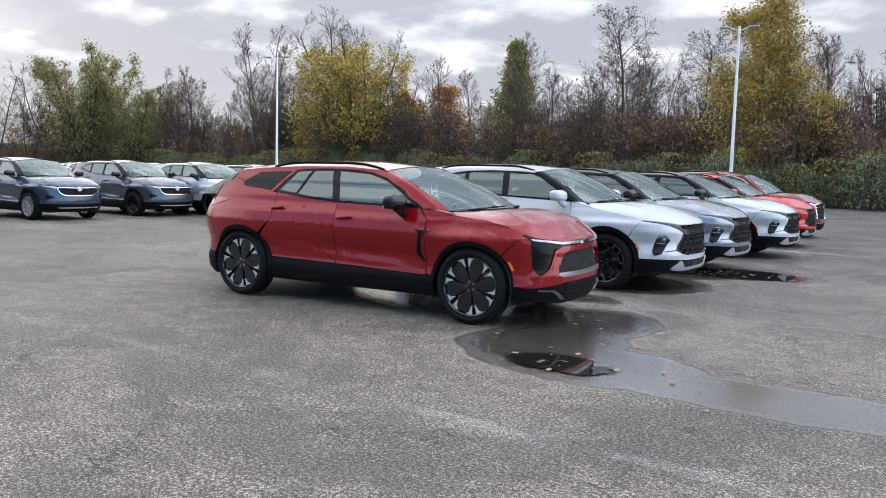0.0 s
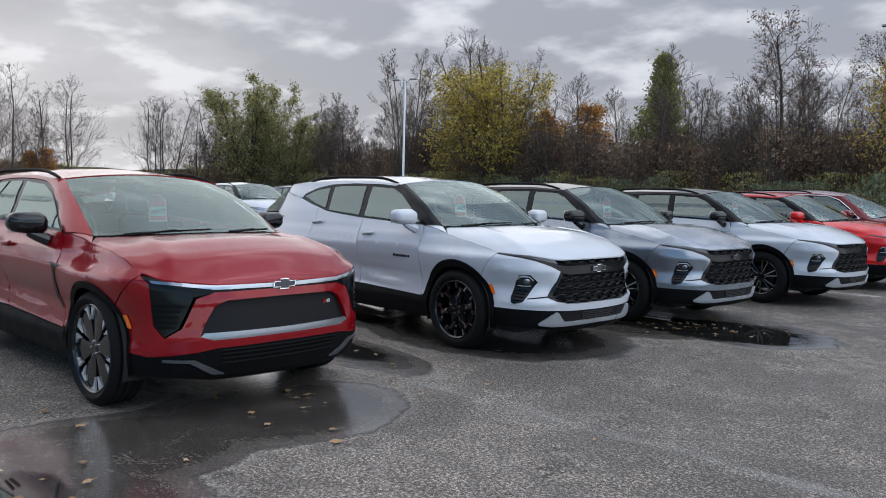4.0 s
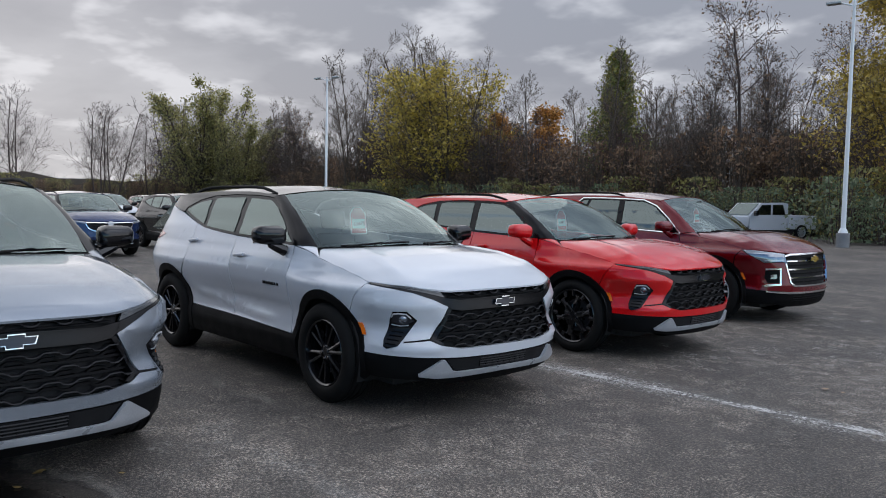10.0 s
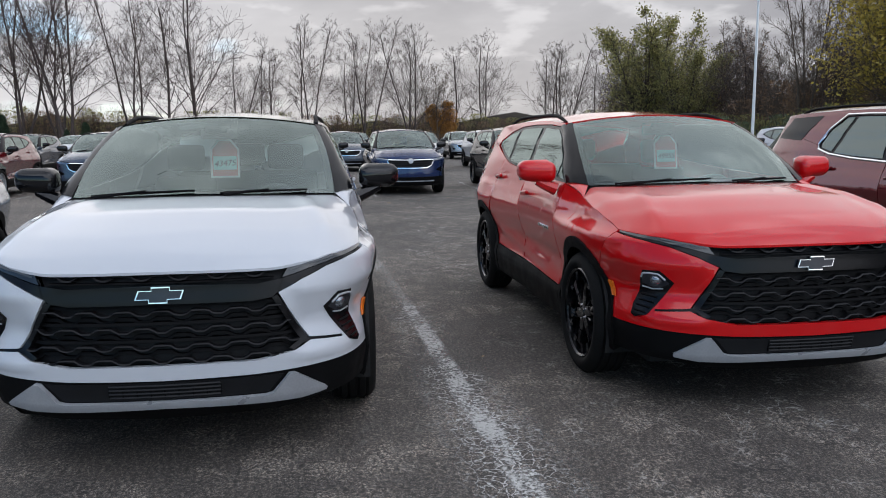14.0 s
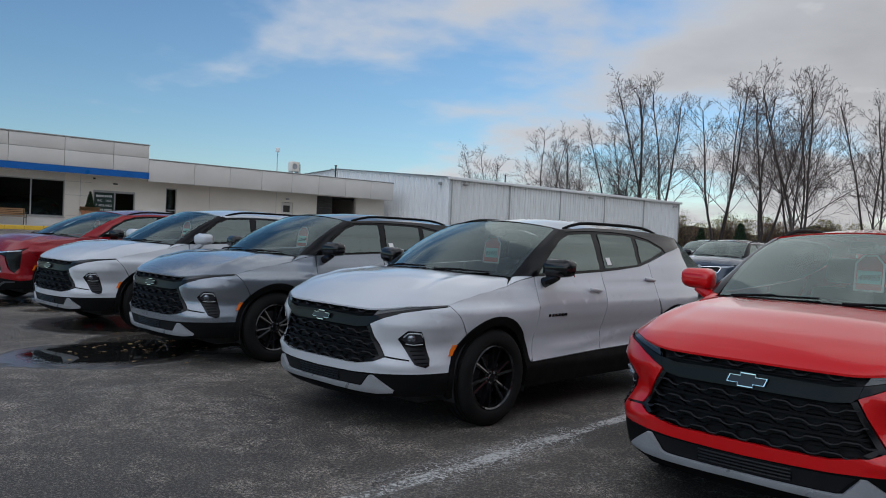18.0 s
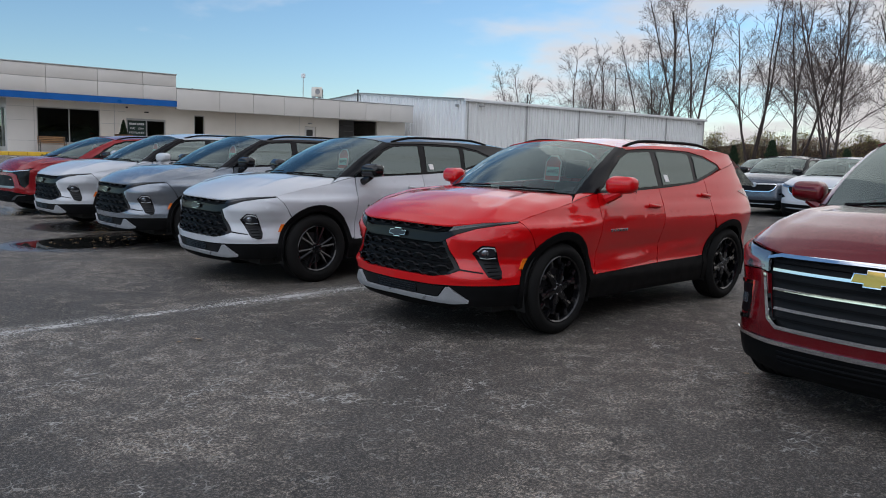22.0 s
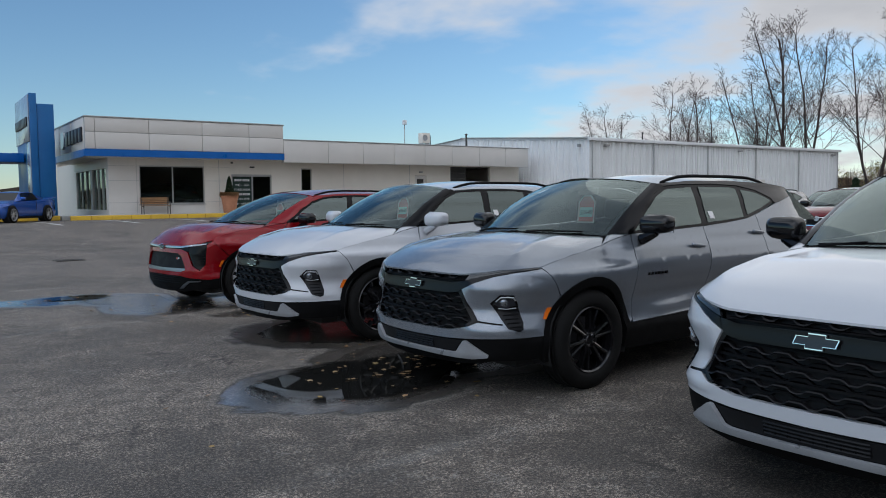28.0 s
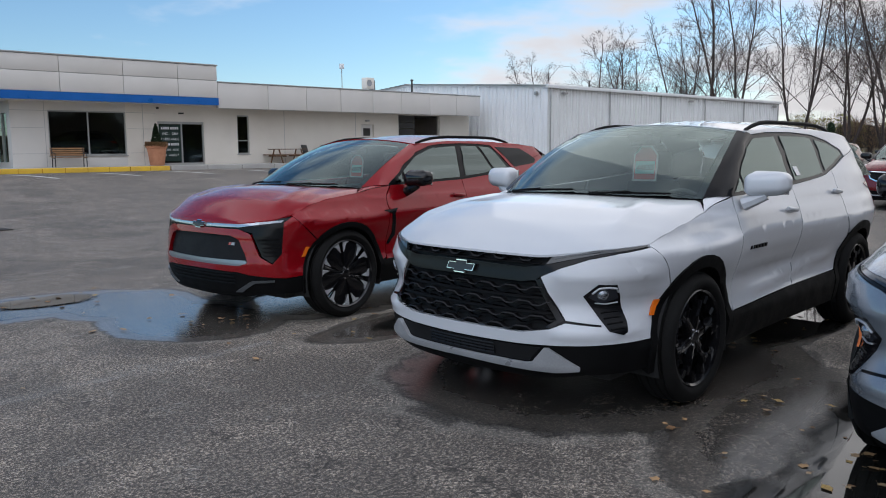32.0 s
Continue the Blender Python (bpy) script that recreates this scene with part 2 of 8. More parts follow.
MACHINED = Mat("machined_alloy", (0.58, 0.59, 0.61), 0.30, 0.4).mat
RIM_BLACK = Mat("gloss_black_alloy", (0.006, 0.006, 0.007), 0.12, 0.0, Specular_IOR_Level=0.5, Coat_Weight=0.3).mat
DISC = Mat("worn_steel_disc", (0.045, 0.045, 0.048), 0.45, 0.5).mat
ALLOY = Mat("silver_alloy", (0.40, 0.41, 0.43), 0.28, 0.4).mat
TYRE = speckled("tyre_rubber", (0.005, 0.005, 0.005), (0.010, 0.0098, 0.0095), 0.78, 9, 120, 0.25, 0.002, Specular_IOR_Level=0.16)
# near black; also colours the unlit garage and drain backings
DARK = speckled("dark_underbody_and_shade", (0.006, 0.006, 0.006), (0.012, 0.012, 0.012), 0.85, 6, 60, 0.2, 0.004)
INTERIOR = speckled("dark_cabin_trim", (0.085, 0.085, 0.083), (0.125, 0.122, 0.118), 0.7, 8, 150, 0.2, 0.002)
AMBER = Mat("amber_lens", (0.75, 0.16, 0.01), 0.15, Coat_Weight=0.6).mat
TAIL = Mat("red_lens", (0.30, 0.012, 0.012), 0.12, Coat_Weight=0.8).mat
LENS = Mat("clear_lamp_lens", (0.24, 0.26, 0.29), 0.08, 0.7, Coat_Weight=1.0).mat
LENS_DARK = Mat("smoked_lamp_lens", (0.006, 0.007, 0.008), 0.15, 0.0, Specular_IOR_Level=0.18).mat
GREY_TRIM = Mat("dark_grey_trim", (0.075, 0.08, 0.085), 0.35, 0.3).mat
LENS_LIGHT = Mat("light_bar_lens", (0.42, 0.45, 0.49), 0.16, 0.7, Coat_Weight=0.6).mat
BRIGHT_LIP = Mat("satin_chrome_lip", (0.30, 0.32, 0.35), 0.28, 0.8).mat
GLASS_FRONT = glass("windscreen_glass", (0.88, 0.97, 0.945), 2.1)
GLASS_SIDE = glass("side_window_glass", (0.48, 0.56, 0.55), 2.25)
GLASS_REAR = glass("privacy_glass", (0.15, 0.16, 0.165), 2.1)
TAG_WHITE = speckled("tag_card", (0.74, 0.72, 0.70), (0.80, 0.78, 0.76), 0.7, 6, 60, 0.0)
TAG_RED = Mat("tag_red_print", (0.60, 0.17, 0.14), 0.6).mat
TAG_MINT = Mat("tag_mint_panel", (0.40, 0.80, 0.74), 0.6).mat
INK = Mat("black_marker_ink", (0.02, 0.02, 0.025), 0.6).mat
BOW_DARK = Mat("dark_badge_face", (0.03, 0.032, 0.04), 0.18, 0.3).mat
BOW_GOLD = Mat("gold_badge_face", (0.62, 0.42, 0.10), 0.25, 0.7).mat


# ---------------------------------------------------------------- mesh helpers
def link_mesh(name, bm, material, parent=None, label="", smooth=None):
    me = bpy.data.meshes.new(name)
    bm.to_mesh(me)
    bm.free()
    mats = material if isinstance(material, (list, tuple)) else [material]
    for m in mats:
        me.materials.append(m)
    if smooth is not None:
        me.polygons.foreach_set("use_smooth", [True] * len(me.polygons))
        if smooth < 180:
            me.set_sharp_from_angle(angle=radians(smooth))
    ob = new(name, me)
    if parent is not None:
        ob.parent = parent
    if label:
        ob["label"] = label
    return ob


def part(name, bm, material, parent, label="", smooth=30):
    return link_mesh(name, bm, material, parent, label, smooth)


def empty(name, m, label, category, group="", kind=""):
    e = new(name)
    e.empty_display_size = 0.2
    e.matrix_world = m
    return tagged(e, label, category, group, kind)


def add_box(bm, x0, x1, y0, y1, z0, z1, bevel=0.0, m=None, seg=2):
    r = bmesh.ops.create_cube(bm, size=1.0)
    vs = r["verts"]
    for v in vs:
        v.co = Vector(((x0 + x1) / 2 + v.co.x * (x1 - x0), (y0 + y1) / 2 + v.co.y * (y1 - y0), (z0 + z1) / 2 + v.co.z * (z1 - z0)))
    if bevel:
        es = list({e for v in vs for e in v.link_edges})
        r = bmesh.ops.bevel(bm, geom=es, offset=bevel, segments=seg, affect="EDGES", profile=0.5)
        vs = list({v for f in r["faces"] for v in f.verts} | {v for v in vs if v.is_valid})
    if m is not None:
        bmesh.ops.transform(bm, matrix=m, verts=[v for v in vs if v.is_valid])
    return bm


def box(x0, x1, y0, y1, z0, z1, bevel=0.0, m=None, seg=2):
    return add_box(bmesh.new(), x0, x1, y0, y1, z0, z1, bevel, m, seg)


def add_tube(bm, pts, radii, seg=8, caps=True):
    """A round tube along points, with a radius at each."""
    pts = [Vector(p) for p in pts]
    if isinstance(radii, (int, float)):
        radii = [radii] * len(pts)
    rings, ref = [], None
    for i, p in enumerate(pts):
        d = (pts[min(i + 1, len(pts) - 1)] - pts[max(i - 1, 0)]).normalized()
        if ref is None:
            ref = Vector((0, 0, 1)) if abs(d.z) < 0.9 else Vector((1, 0, 0))
        a = d.cross(ref)
        a = a.normalized() if a.length > 1e-6 else d.orthogonal().normalized()
        b = d.cross(a).normalized()
        rings.append([bm.verts.new(p + (a * math.cos(k * math.tau / seg) + b * math.sin(k * math.tau / seg)) * radii[i]) for k in range(seg)])
    for r0, r1 in zip(rings, rings[1:]):
        for k in range(seg):
            bm.faces.new((r0[k], r0[(k + 1) % seg], r1[(k + 1) % seg], r1[k]))
    if caps:
        bm.faces.new(rings[0])
        bm.faces.new(rings[-1][::-1])
    return bm


def tube(pts, radii, seg=8):
    bm = add_tube(bmesh.new(), pts, radii, seg)
    bmesh.ops.recalc_face_normals(bm, faces=bm.faces)
    return bm


def add_grid(bm, rows):
    """A sheet from rows of points."""
    vs = [[bm.verts.new(p) for p in row] for row in rows]
    for a, b in zip(vs, vs[1:]):
        for k in range(len(a) - 1):
            bm.faces.new((a[k], a[k + 1], b[k + 1], b[k]))
    return bm


def add_revolve(bm, profile, seg=32, axis="y", closed=False):
    """Turns a profile of (radius, along) about an axis through the origin."""
    rings = []
    for r, h in profile:
        ring = []
        for k in range(seg):
            a = k * math.tau / seg
            c, s = r * math.cos(a), r * math.sin(a)
            ring.append(bm.verts.new((c, h, s) if axis == "y" else (c, s, h)))
        rings.append(ring)
    pairs = list(zip(rings, rings[1:])) + ([(rings[-1], rings[0])] if closed else [])
    for a, b in pairs:
        for k in range(seg):
            bm.faces.new((a[k], a[(k + 1) % seg], b[(k + 1) % seg], b[k]))
    return bm


def revolve(profile, seg=32, axis="y", closed=False, caps=False):
    bm = add_revolve(bmesh.new(), profile, seg, axis, closed)
    if caps:
        bmesh.ops.holes_fill(bm, edges=[e for e in bm.edges if e.is_boundary], sides=0)
    bmesh.ops.recalc_face_normals(bm, faces=bm.faces)
    return bm


def add_prism(bm, poly, h0, h1, axis="y", m=None):
    """Extrudes a flat outline of (a, b) between two heights along an axis."""
    def place(a, b, h):
        v = {"y": (a, h, b), "z": (a, b, h), "x": (h, a, b)}[axis]
        return m @ Vector(v) if m is not None else Vector(v)
    lo = [bm.verts.new(place(a, b, h0)) for a, b in poly]
    hi = [bm.verts.new(place(a, b, h1)) for a, b in poly]
    bm.faces.new(lo[::-1])
    bm.faces.new(hi)
    for k in range(len(poly)):
        j = (k + 1) % len(poly)
        bm.faces.new((lo[k], lo[j], hi[j], hi[k]))
    return bm


def prism(poly, h0, h1, axis="y", m=None):
    bm = add_prism(bmesh.new(), poly, h0, h1, axis, m)
    bmesh.ops.recalc_face_normals(bm, faces=bm.faces)
    return bm


def smoothstep(a, b, v):
    t = min(max((v - a) / (b - a), 0.0), 1.0)
    return t * t * (3 - 2 * t)


def knots(table, v):
    """Monotone blend through (key, value) pairs."""
    if v <= table[0][0]:
        return table[0][1]
    for (a, p), (b, q) in zip(table, table[1:]):
        if v <= b:
            t = (v - a) / (b - a)
            return p + (q - p) * (t * t * (3 - 2 * t) * 0.5 + t * 0.5)
    return table[-1][1]


def ground_height(x, y):
    """The lot is level by the cars and rises gently to the showroom."""
    return 0.62 * smoothstep(2.0, 20.0, -y)


# ---------------------------------------------------------------- cars
def catmull(pts, per=14):
    out = []
    n = len(pts)
    for i in range(n - 1):
        p0, p1, p2, p3 = pts[max(i - 1, 0)], pts[i], pts[i + 1], pts[min(i + 2, n - 1)]
        for k in range(per):
            t = k / per
            out.append(tuple(0.5 * ((2 * b) + (c - a) * t + (2 * a - 5 * b + 4 * c - d) * t * t + (3 * b - a - 3 * c + d) * t ** 3)
                             for a, b, c, d in zip(p0, p1, p2, p3)))
    out.append(tuple(pts[-1]))
    return out


SIDE_INSET = [(0.18, 0.085), (0.30, 0.045), (0.42, 0.026), (0.52, 0.052), (0.64, 0.052), (0.74, 0.028), (0.84, 0.008), (0.93, 0.0), (0.965, 0.012),
              (1.04, 0.030), (1.10, 0.060), (1.20, 0.095), (1.40, 0.180), (1.56, 0.262), (1.66, 0.330)]
FRONT_INSET = [(0.18, 0.130), (0.27, 0.050), (0.34, 0.022), (0.45, 0.004), (0.52, 0.0), (0.62, 0.012), (0.75, 0.026), (0.86, 0.040),
               (0.92, 0.062), (0.97, 0.105), (1.05, 0.20), (1.7, 0.6)]


class Body:
    """The skin of a car: a plan outline run round from nose to tail, leaning in with height. Origin: front axle, on the ground; x ahead."""

    def __init__(self, wb=2.863, fo=1.0, ro=1.0, half=0.972, hs=1.0, nose=1.0, cheeks=False):
        self.cheeks = cheeks
        self.wb, self.fo, self.ro, self.half, self.hs = wb, fo, ro, half, hs
        k = half / 0.972
        outline = [(1.0, 0.0), (0.992, 0.2), (0.965, 0.42), (0.905, 0.62), (0.79, 0.79), (0.62, 0.895), (0.40, 0.95), (0.0, 0.968), (-0.8, 0.957),
                   (-1.5, 0.952), (-2.3, 0.962), (-2.863, 0.972), (-3.25, 0.945), (-3.55, 0.86), (-3.75, 0.68), (-3.83, 0.4), (-3.863, 0.0)]
        pts = [(self.X(1 - (1 - x) * nose if x > 0.5 else x), y * k) for x, y in outline]
        self.c = np.array(catmull(pts))
        self.s = np.r_[0, np.cumsum(np.linalg.norm(np.diff(self.c, axis=0), axis=1))]
        self.top = self.s[-1]
        self.imax = int(np.argmax(self.c[:, 1]))

    def X(self, x):
        if x > 0:
            return x * self.fo
        if x > -2.863:
            return x * self.wb / 2.863
        return -self.wb + (x + 2.863) * self.ro

    def Z(self, z):
        return z if z < 0.45 else 0.45 + (z - 0.45) * self.hs

    def S(self, x=None, y=None):
        if y is not None:
            i = int(np.argmax(self.c[:, 1] >= min(abs(y), self.c[:self.imax, 1].max() - 1e-6) * self.half / 0.972))
            s = float(np.interp(abs(y) * self.half / 0.972, self.c[: i + 1, 1], self.s[: i + 1]))
            return s if y >= 0 else -s
        return float(np.interp(-self.X(x), -self.c[:, 0], self.s))

    def at(self, s):
        a = abs(s)
        x, y = np.interp(a, self.s, self.c[:, 0]), np.interp(a, self.s, self.c[:, 1])
        x1, y1 = np.interp(a + 0.02, self.s, self.c[:, 0]), np.interp(a + 0.02, self.s, self.c[:, 1])
        x0, y0 = np.interp(max(a - 0.02, 0), self.s, self.c[:, 0]), np.interp(max(a - 0.02, 0), self.s, self.c[:, 1])
        tx, ty = x1 - x0, y1 - y0
        n = math.hypot(tx, ty) or 1
        nx, ny = ty / n, -tx / n
        if a < 1e-6:
            nx, ny = 1.0, 0.0
        return x, y, nx, ny

    def inset(self, x, z):
        xb = x / self.fo if x > 0 else x * 2.863 / self.wb
        w = smoothstep(0.45, 0.93, xb)
        side = knots(SIDE_INSET, z)
        # hollow in the doors, full haunches over the wheels
        mid = math.exp(-((xb + 1.35) / 0.75) ** 2) * math.exp(-((z - 0.62) / 0.16) ** 2) * 0.032
        haunch = (math.exp(-((xb) / 0.55) ** 2) + math.exp(-((xb + 2.86) / 0.6) ** 2)) * math.exp(-((z - 0.86) / 0.16) ** 2) * 0.018
        side += 0.062 * smoothstep(0.90, 0.985, z) * smoothstep(-0.62, -0.22, xb)
        fold = 0.50 + (-0.55 - xb) * 0.085
        side -= 0.016 * math.exp(-((z - fold) / 0.045) ** 2) * smoothstep(-0.55, -0.95, xb) * smoothstep(-2.55, -2.15, xb)
        tail = smoothstep(3.3, 3.85, -xb) * (0.10 * smoothstep(1.0, 1.6, z) * 3)
        return side * (1 - w) + knots(FRONT_INSET, z) * w + mid - haunch + tail

    def wrap(self, s, z, off=0.0):
        x, y, nx, ny = self.at(s)
        d = off - self.inset(x, z)
        if self.cheeks and x > 0.3:
            # hollow round the lamp pods, with a ledge above and a ridge below
            w = smoothstep(0.52, 0.64, abs(y)) * smoothstep(0.35, 0.55, x)
            d -= w * (0.034 * math.exp(-((z - 0.655) / 0.075) ** 2) - 0.016 * math.exp(-((z - 0.815) / 0.035) ** 2) - 0.014 * math.exp(-((z - 0.515) / 0.03) ** 2))
        y2 = y + ny * d
        return Vector((x + nx * d, y2 if s >= 0 else -y2, self.Z(z)))

    def normal(self, s, z):
        a = self.wrap(s + 0.012, z) - self.wrap(s - 0.012, z)
        b = self.wrap(s, z + 0.012) - self.wrap(s, z - 0.012)
        return a.cross(b).normalized()


def panel(body, name, poly, off, thick, material, parent, label="", step=0.07, swap=False):
    """A panel cut from the skin along an outline of (s, z), with its edges turned in."""
    bm = bmesh.new()
    f = bm.faces.new([bm.verts.new((s, z, 0)) for s, z in poly])
    f.normal_update()
    bmesh.ops.triangulate(bm, faces=[f], ngon_method="EAR_CLIP")
    for ax, vals in ((0, [p[0] for p in poly]), (1, [p[1] for p in poly])):
        lo, hi = min(vals), max(vals)
        n = int((hi - lo) / step)
        for k in range(1, n + 1):
            v = lo + (hi - lo) * k / (n + 1)
            co, no = [0, 0, 0], [0, 0, 0]
            co[ax], no[ax] = v, 1
            bmesh.ops.bisect_plane(bm, geom=bm.faces[:] + bm.edges[:] + bm.verts[:], plane_co=co, plane_no=no, dist=1e-5)
    bm.verts.index_update()
    sz = [(v.co.x, v.co.y) for v in bm.verts]
    nor = [body.normal(s, z) for s, z in sz]
    out = [body.wrap(s, z) for s, z in sz]
    out = [p + n * off for p, n in zip(out, nor)]
    for v, p in zip(bm.verts, out):
        v.co = p
    outer = bm.faces[:]
    for f in outer:
        f.normal_update()
        if f.normal.dot(nor[f.verts[0].index]) < 0:
            f.normal_flip()
    count = len(bm.verts)
    border = [e for e in bm.edges if e.is_boundary]
    inner = {}
    for e in border:
        for v in e.verts:
            if v.index not in inner:
                inner[v.index] = None
    for i in list(inner):
        inner[i] = bm.verts.new(out[i] - nor[i] * thick)
    bm.verts.ensure_lookup_table()
    rims = []
    for e in border:
        lp = e.link_loops[0]
        a, b = lp.vert, lp.link_loop_next.vert
        rims.append(bm.faces.new((b, a, inner[a.index], inner[b.index])))
    bm.normal_update()
    me = bpy.data.meshes.new(name)
    bm.to_mesh(me)
    bm.free()
    me.materials.append(material)
    me.polygons.foreach_set("use_smooth", [True] * len(me.polygons))
    split = []
    n_out = len(outer)
    for poly_ in me.polygons:
        for vi in poly_.vertices:
            split.append(tuple(nor[vi]) if poly_.index < n_out and vi < count else tuple(poly_.normal))
    me.normals_split_custom_set(split)
    ob = new(name, me)
    ob.parent = parent
    if label:
        ob["label"] = label
    if swap:
        ob.material_slots[0].link = "OBJECT"
        ob.material_slots[0].material = material
    return ob


def both(body, name, poly, off, thick, material, parent, label="", step=0.07, swap=False):
    """The same panel on either side of the car."""
    panel(body, name, poly, off, thick, material, parent, label, step, swap)
    panel(body, name, [(-s, z) for s, z in poly], off, thick, material, parent, label, step, swap)


def coons(c0, c1, d0, d1, nu, nv, lift=lambda u, v: 0.0):
    """A patch between four edge curves; c run along u, d along v, each over 0..1."""
    rows = []
    p00, p10, p01, p11 = c0(0), c0(1), c1(0), c1(1)
    for j in range(nv + 1):
        v = j / nv
        row = []
        for i in range(nu + 1):
            u = i / nu
            p = c0(u) * (1 - v) + c1(u) * v + d0(v) * (1 - u) + d1(v) * u
            p = p - (p00 * (1 - u) * (1 - v) + p10 * u * (1 - v) + p01 * (1 - u) * v + p11 * u * v)
            row.append(p + Vector((0, 0, lift(u, v))))
        rows.append(row)
    return rows


def sheet(name, rows, material, parent, label="", swap=False, thick=0.0):
    bm = add_grid(bmesh.new(), rows)
    bmesh.ops.recalc_face_normals(bm, faces=bm.faces)
    if sum(f.normal.z for f in bm.faces) < 0:
        bmesh.ops.reverse_faces(bm, faces=bm.faces)
    if thick:
        bm.normal_update()
        edges = [e for e in bm.edges if e.is_boundary]
        low = {v: bm.verts.new(v.co - Vector((0, 0, thick))) for v in {v for e in edges for v in e.verts}}
        for e in edges:
            lp = e.link_loops[0]
            a, b = lp.vert, lp.link_loop_next.vert
            bm.faces.new((b, a, low[a], low[b]))
    ob = link_mesh(name, bm, material, parent, label, 40)
    if swap:
        ob.material_slots[0].link = "OBJECT"
        ob.material_slots[0].material = material
    return ob


def spoke(parent, m, material, a, r0, r1, w0, w1, y0, y1, skew=0.0):
    """One bar of a wheel, from hub to rim, at an angle, with a ridge along it."""
    mm = m @ Matrix.Rotation(a, 4, "Y")
    bm = bmesh.new()
    rows = []
    for r, w, c in ((r0, w0, 0.0), ((r0 + r1) / 2, (w0 + w1) / 2, skew * 0.55), (r1, w1, skew)):
        rows.append([mm @ Vector(v) for v in ((r, y0, c - w / 2), (r, y1 - 0.006, c - w / 2), (r, y1, c), (r, y1 - 0.006, c + w / 2), (r, y0, c + w / 2))])
    add_grid(bm, rows)
    bm.faces.new([bm.verts.new(p) for p in rows[-1]])
    bmesh.ops.remove_doubles(bm, verts=bm.verts, dist=1e-5)
    bmesh.ops.recalc_face_normals(bm, faces=bm.faces)
    part("spoke", bm, material, parent, "", 30)


def wheel(parent, place, kind, rt=0.383, width=0.235, side=1, rim_r=None, fine=True):
    """A wheel with its tyre; side 1 faces +y. Fine wheels have every spoke and nut, the others one spider."""
    rr = rim_r or {"split": 0.255, "blade": 0.303, "ymulti": 0.283, "silver": 0.262}[kind]
    h = width / 2
    m = Matrix.Translation(place) @ (Matrix.Rotation(math.pi, 4, "Z") if side < 0 else Matrix.Identity(4))
    rim_mat = {"blade": RIM_BLACK, "split": RIM_BLACK, "ymulti": RIM_BLACK, "silver": ALLOY}[kind]
    bm = revolve([(rr + 0.004, h - 0.012), (rr - 0.006, h - 0.004), (rr - 0.018, h - 0.014), (rr - 0.024, h - 0.06), (rr - 0.03, -h + 0.03), (rr, -h + 0.01)], 40)
    bmesh.ops.transform(bm, matrix=m, verts=bm.verts)
    rim = part("wheel", bm, rim_mat, parent, {"blade": "black alloy wheel with machined silver tips", "silver": "silver multi-spoke alloy wheel"}.get(kind, "gloss black alloy wheel"), 35)
    face = h - 0.02
    bm = revolve([(0.0, h - 0.026), (0.030, h - 0.026), (0.034, h - 0.032), (0.052, h - 0.034), (0.066, h - 0.044), (0.070, h - 0.10)], 24)
    bmesh.ops.transform(bm, matrix=m, verts=bm.verts)
    part("hub", bm, rim_mat, rim, "", 35)
    if not fine:
        n = 10
        star = []
        for k in range(n):
            a = k * math.tau / n
            for da, r in ((-0.10, rr - 0.008), (0.10, rr - 0.008), (math.pi / n, 0.075)):
                star.append((r * math.cos(a + da), r * math.sin(a + da)))
        part("spider", prism(star, face - 0.04, face - 0.006, "y", m), rim_mat, rim)
    elif kind == "split":
        for k in range(6):
            a = k * math.tau / 6 + 0.3
            spoke(rim, m, rim_mat, a, 0.045, 0.105, 0.060, 0.050, face - 0.05, face - 0.012)
            for q in (-1, 1):
                spoke(rim, m, rim_mat, a + q * 0.13, 0.060, rr - 0.006, 0.024, 0.026, face - 0.05, face - 0.003, q * -0.012)
    elif kind == "ymulti":
        for k in range(6):
            a = k * math.tau / 6 + 0.25
            spoke(rim, m, rim_mat, a, 0.040, 0.150, 0.062, 0.058, face - 0.05, face - 0.008)
            for q in (-1, 1):
                spoke(rim, m, rim_mat, a + q * 0.10, 0.125, 0.215, 0.036, 0.040, face - 0.045, face - 0.003, q * 0.034)
                spoke(rim, m, rim_mat, a + q * 0.262, 0.205, rr - 0.006, 0.040, 0.046, face - 0.040, face - 0.002, q * -0.012)
            spoke(rim, m, rim_mat, a + math.pi / 6, 0.05, 0.120, 0.016, 0.012, face - 0.06, face - 0.020)
    elif kind == "blade":
        polar = lambda r, t: (r * math.cos(t), r * math.sin(t))
        for k in range(6):
            a = k * math.tau / 6 + 0.2
            spoke(rim, m, rim_mat, a, 0.045, rr - 0.030, 0.050, 0.205, face - 0.050, face - 0.012)
            spoke(rim, m, rim_mat, a + math.pi / 6, 0.045, rr - 0.010, 0.040, 0.026, face - 0.065, face - 0.030)
            mm = m @ Matrix.Rotation(a, 4, "Y")
            for q in (-1, 1):
                tip = [polar(rr * f, q * t) for f, t in ((0.64, 0.43), (0.975, 0.43), (0.985, 0.30), (0.985, 0.12), (0.985, 0.0), (0.955, 0.0), (0.945, 0.16), (0.86, 0.30))]
                part("machined_face", prism(tip, face - 0.016, face - 0.004, "y", mm), MACHINED, rim, "machined silver spoke tip")
    else:
        for k in range(10):
            a = k * math.tau / 10 + (0.08 if k % 2 else -0.08)
            spoke(rim, m, rim_mat, a, 0.05, rr - 0.008, 0.030, 0.024, face - 0.05, face - 0.006)
    if fine:
        for k in range(5):
            a = k * math.tau / 5
            bm = bmesh.new()
            add_revolve_at(bm, 0.046 * math.cos(a), 0.046 * math.sin(a), face - 0.016, 0.008)
            bmesh.ops.transform(bm, matrix=m, verts=bm.verts)
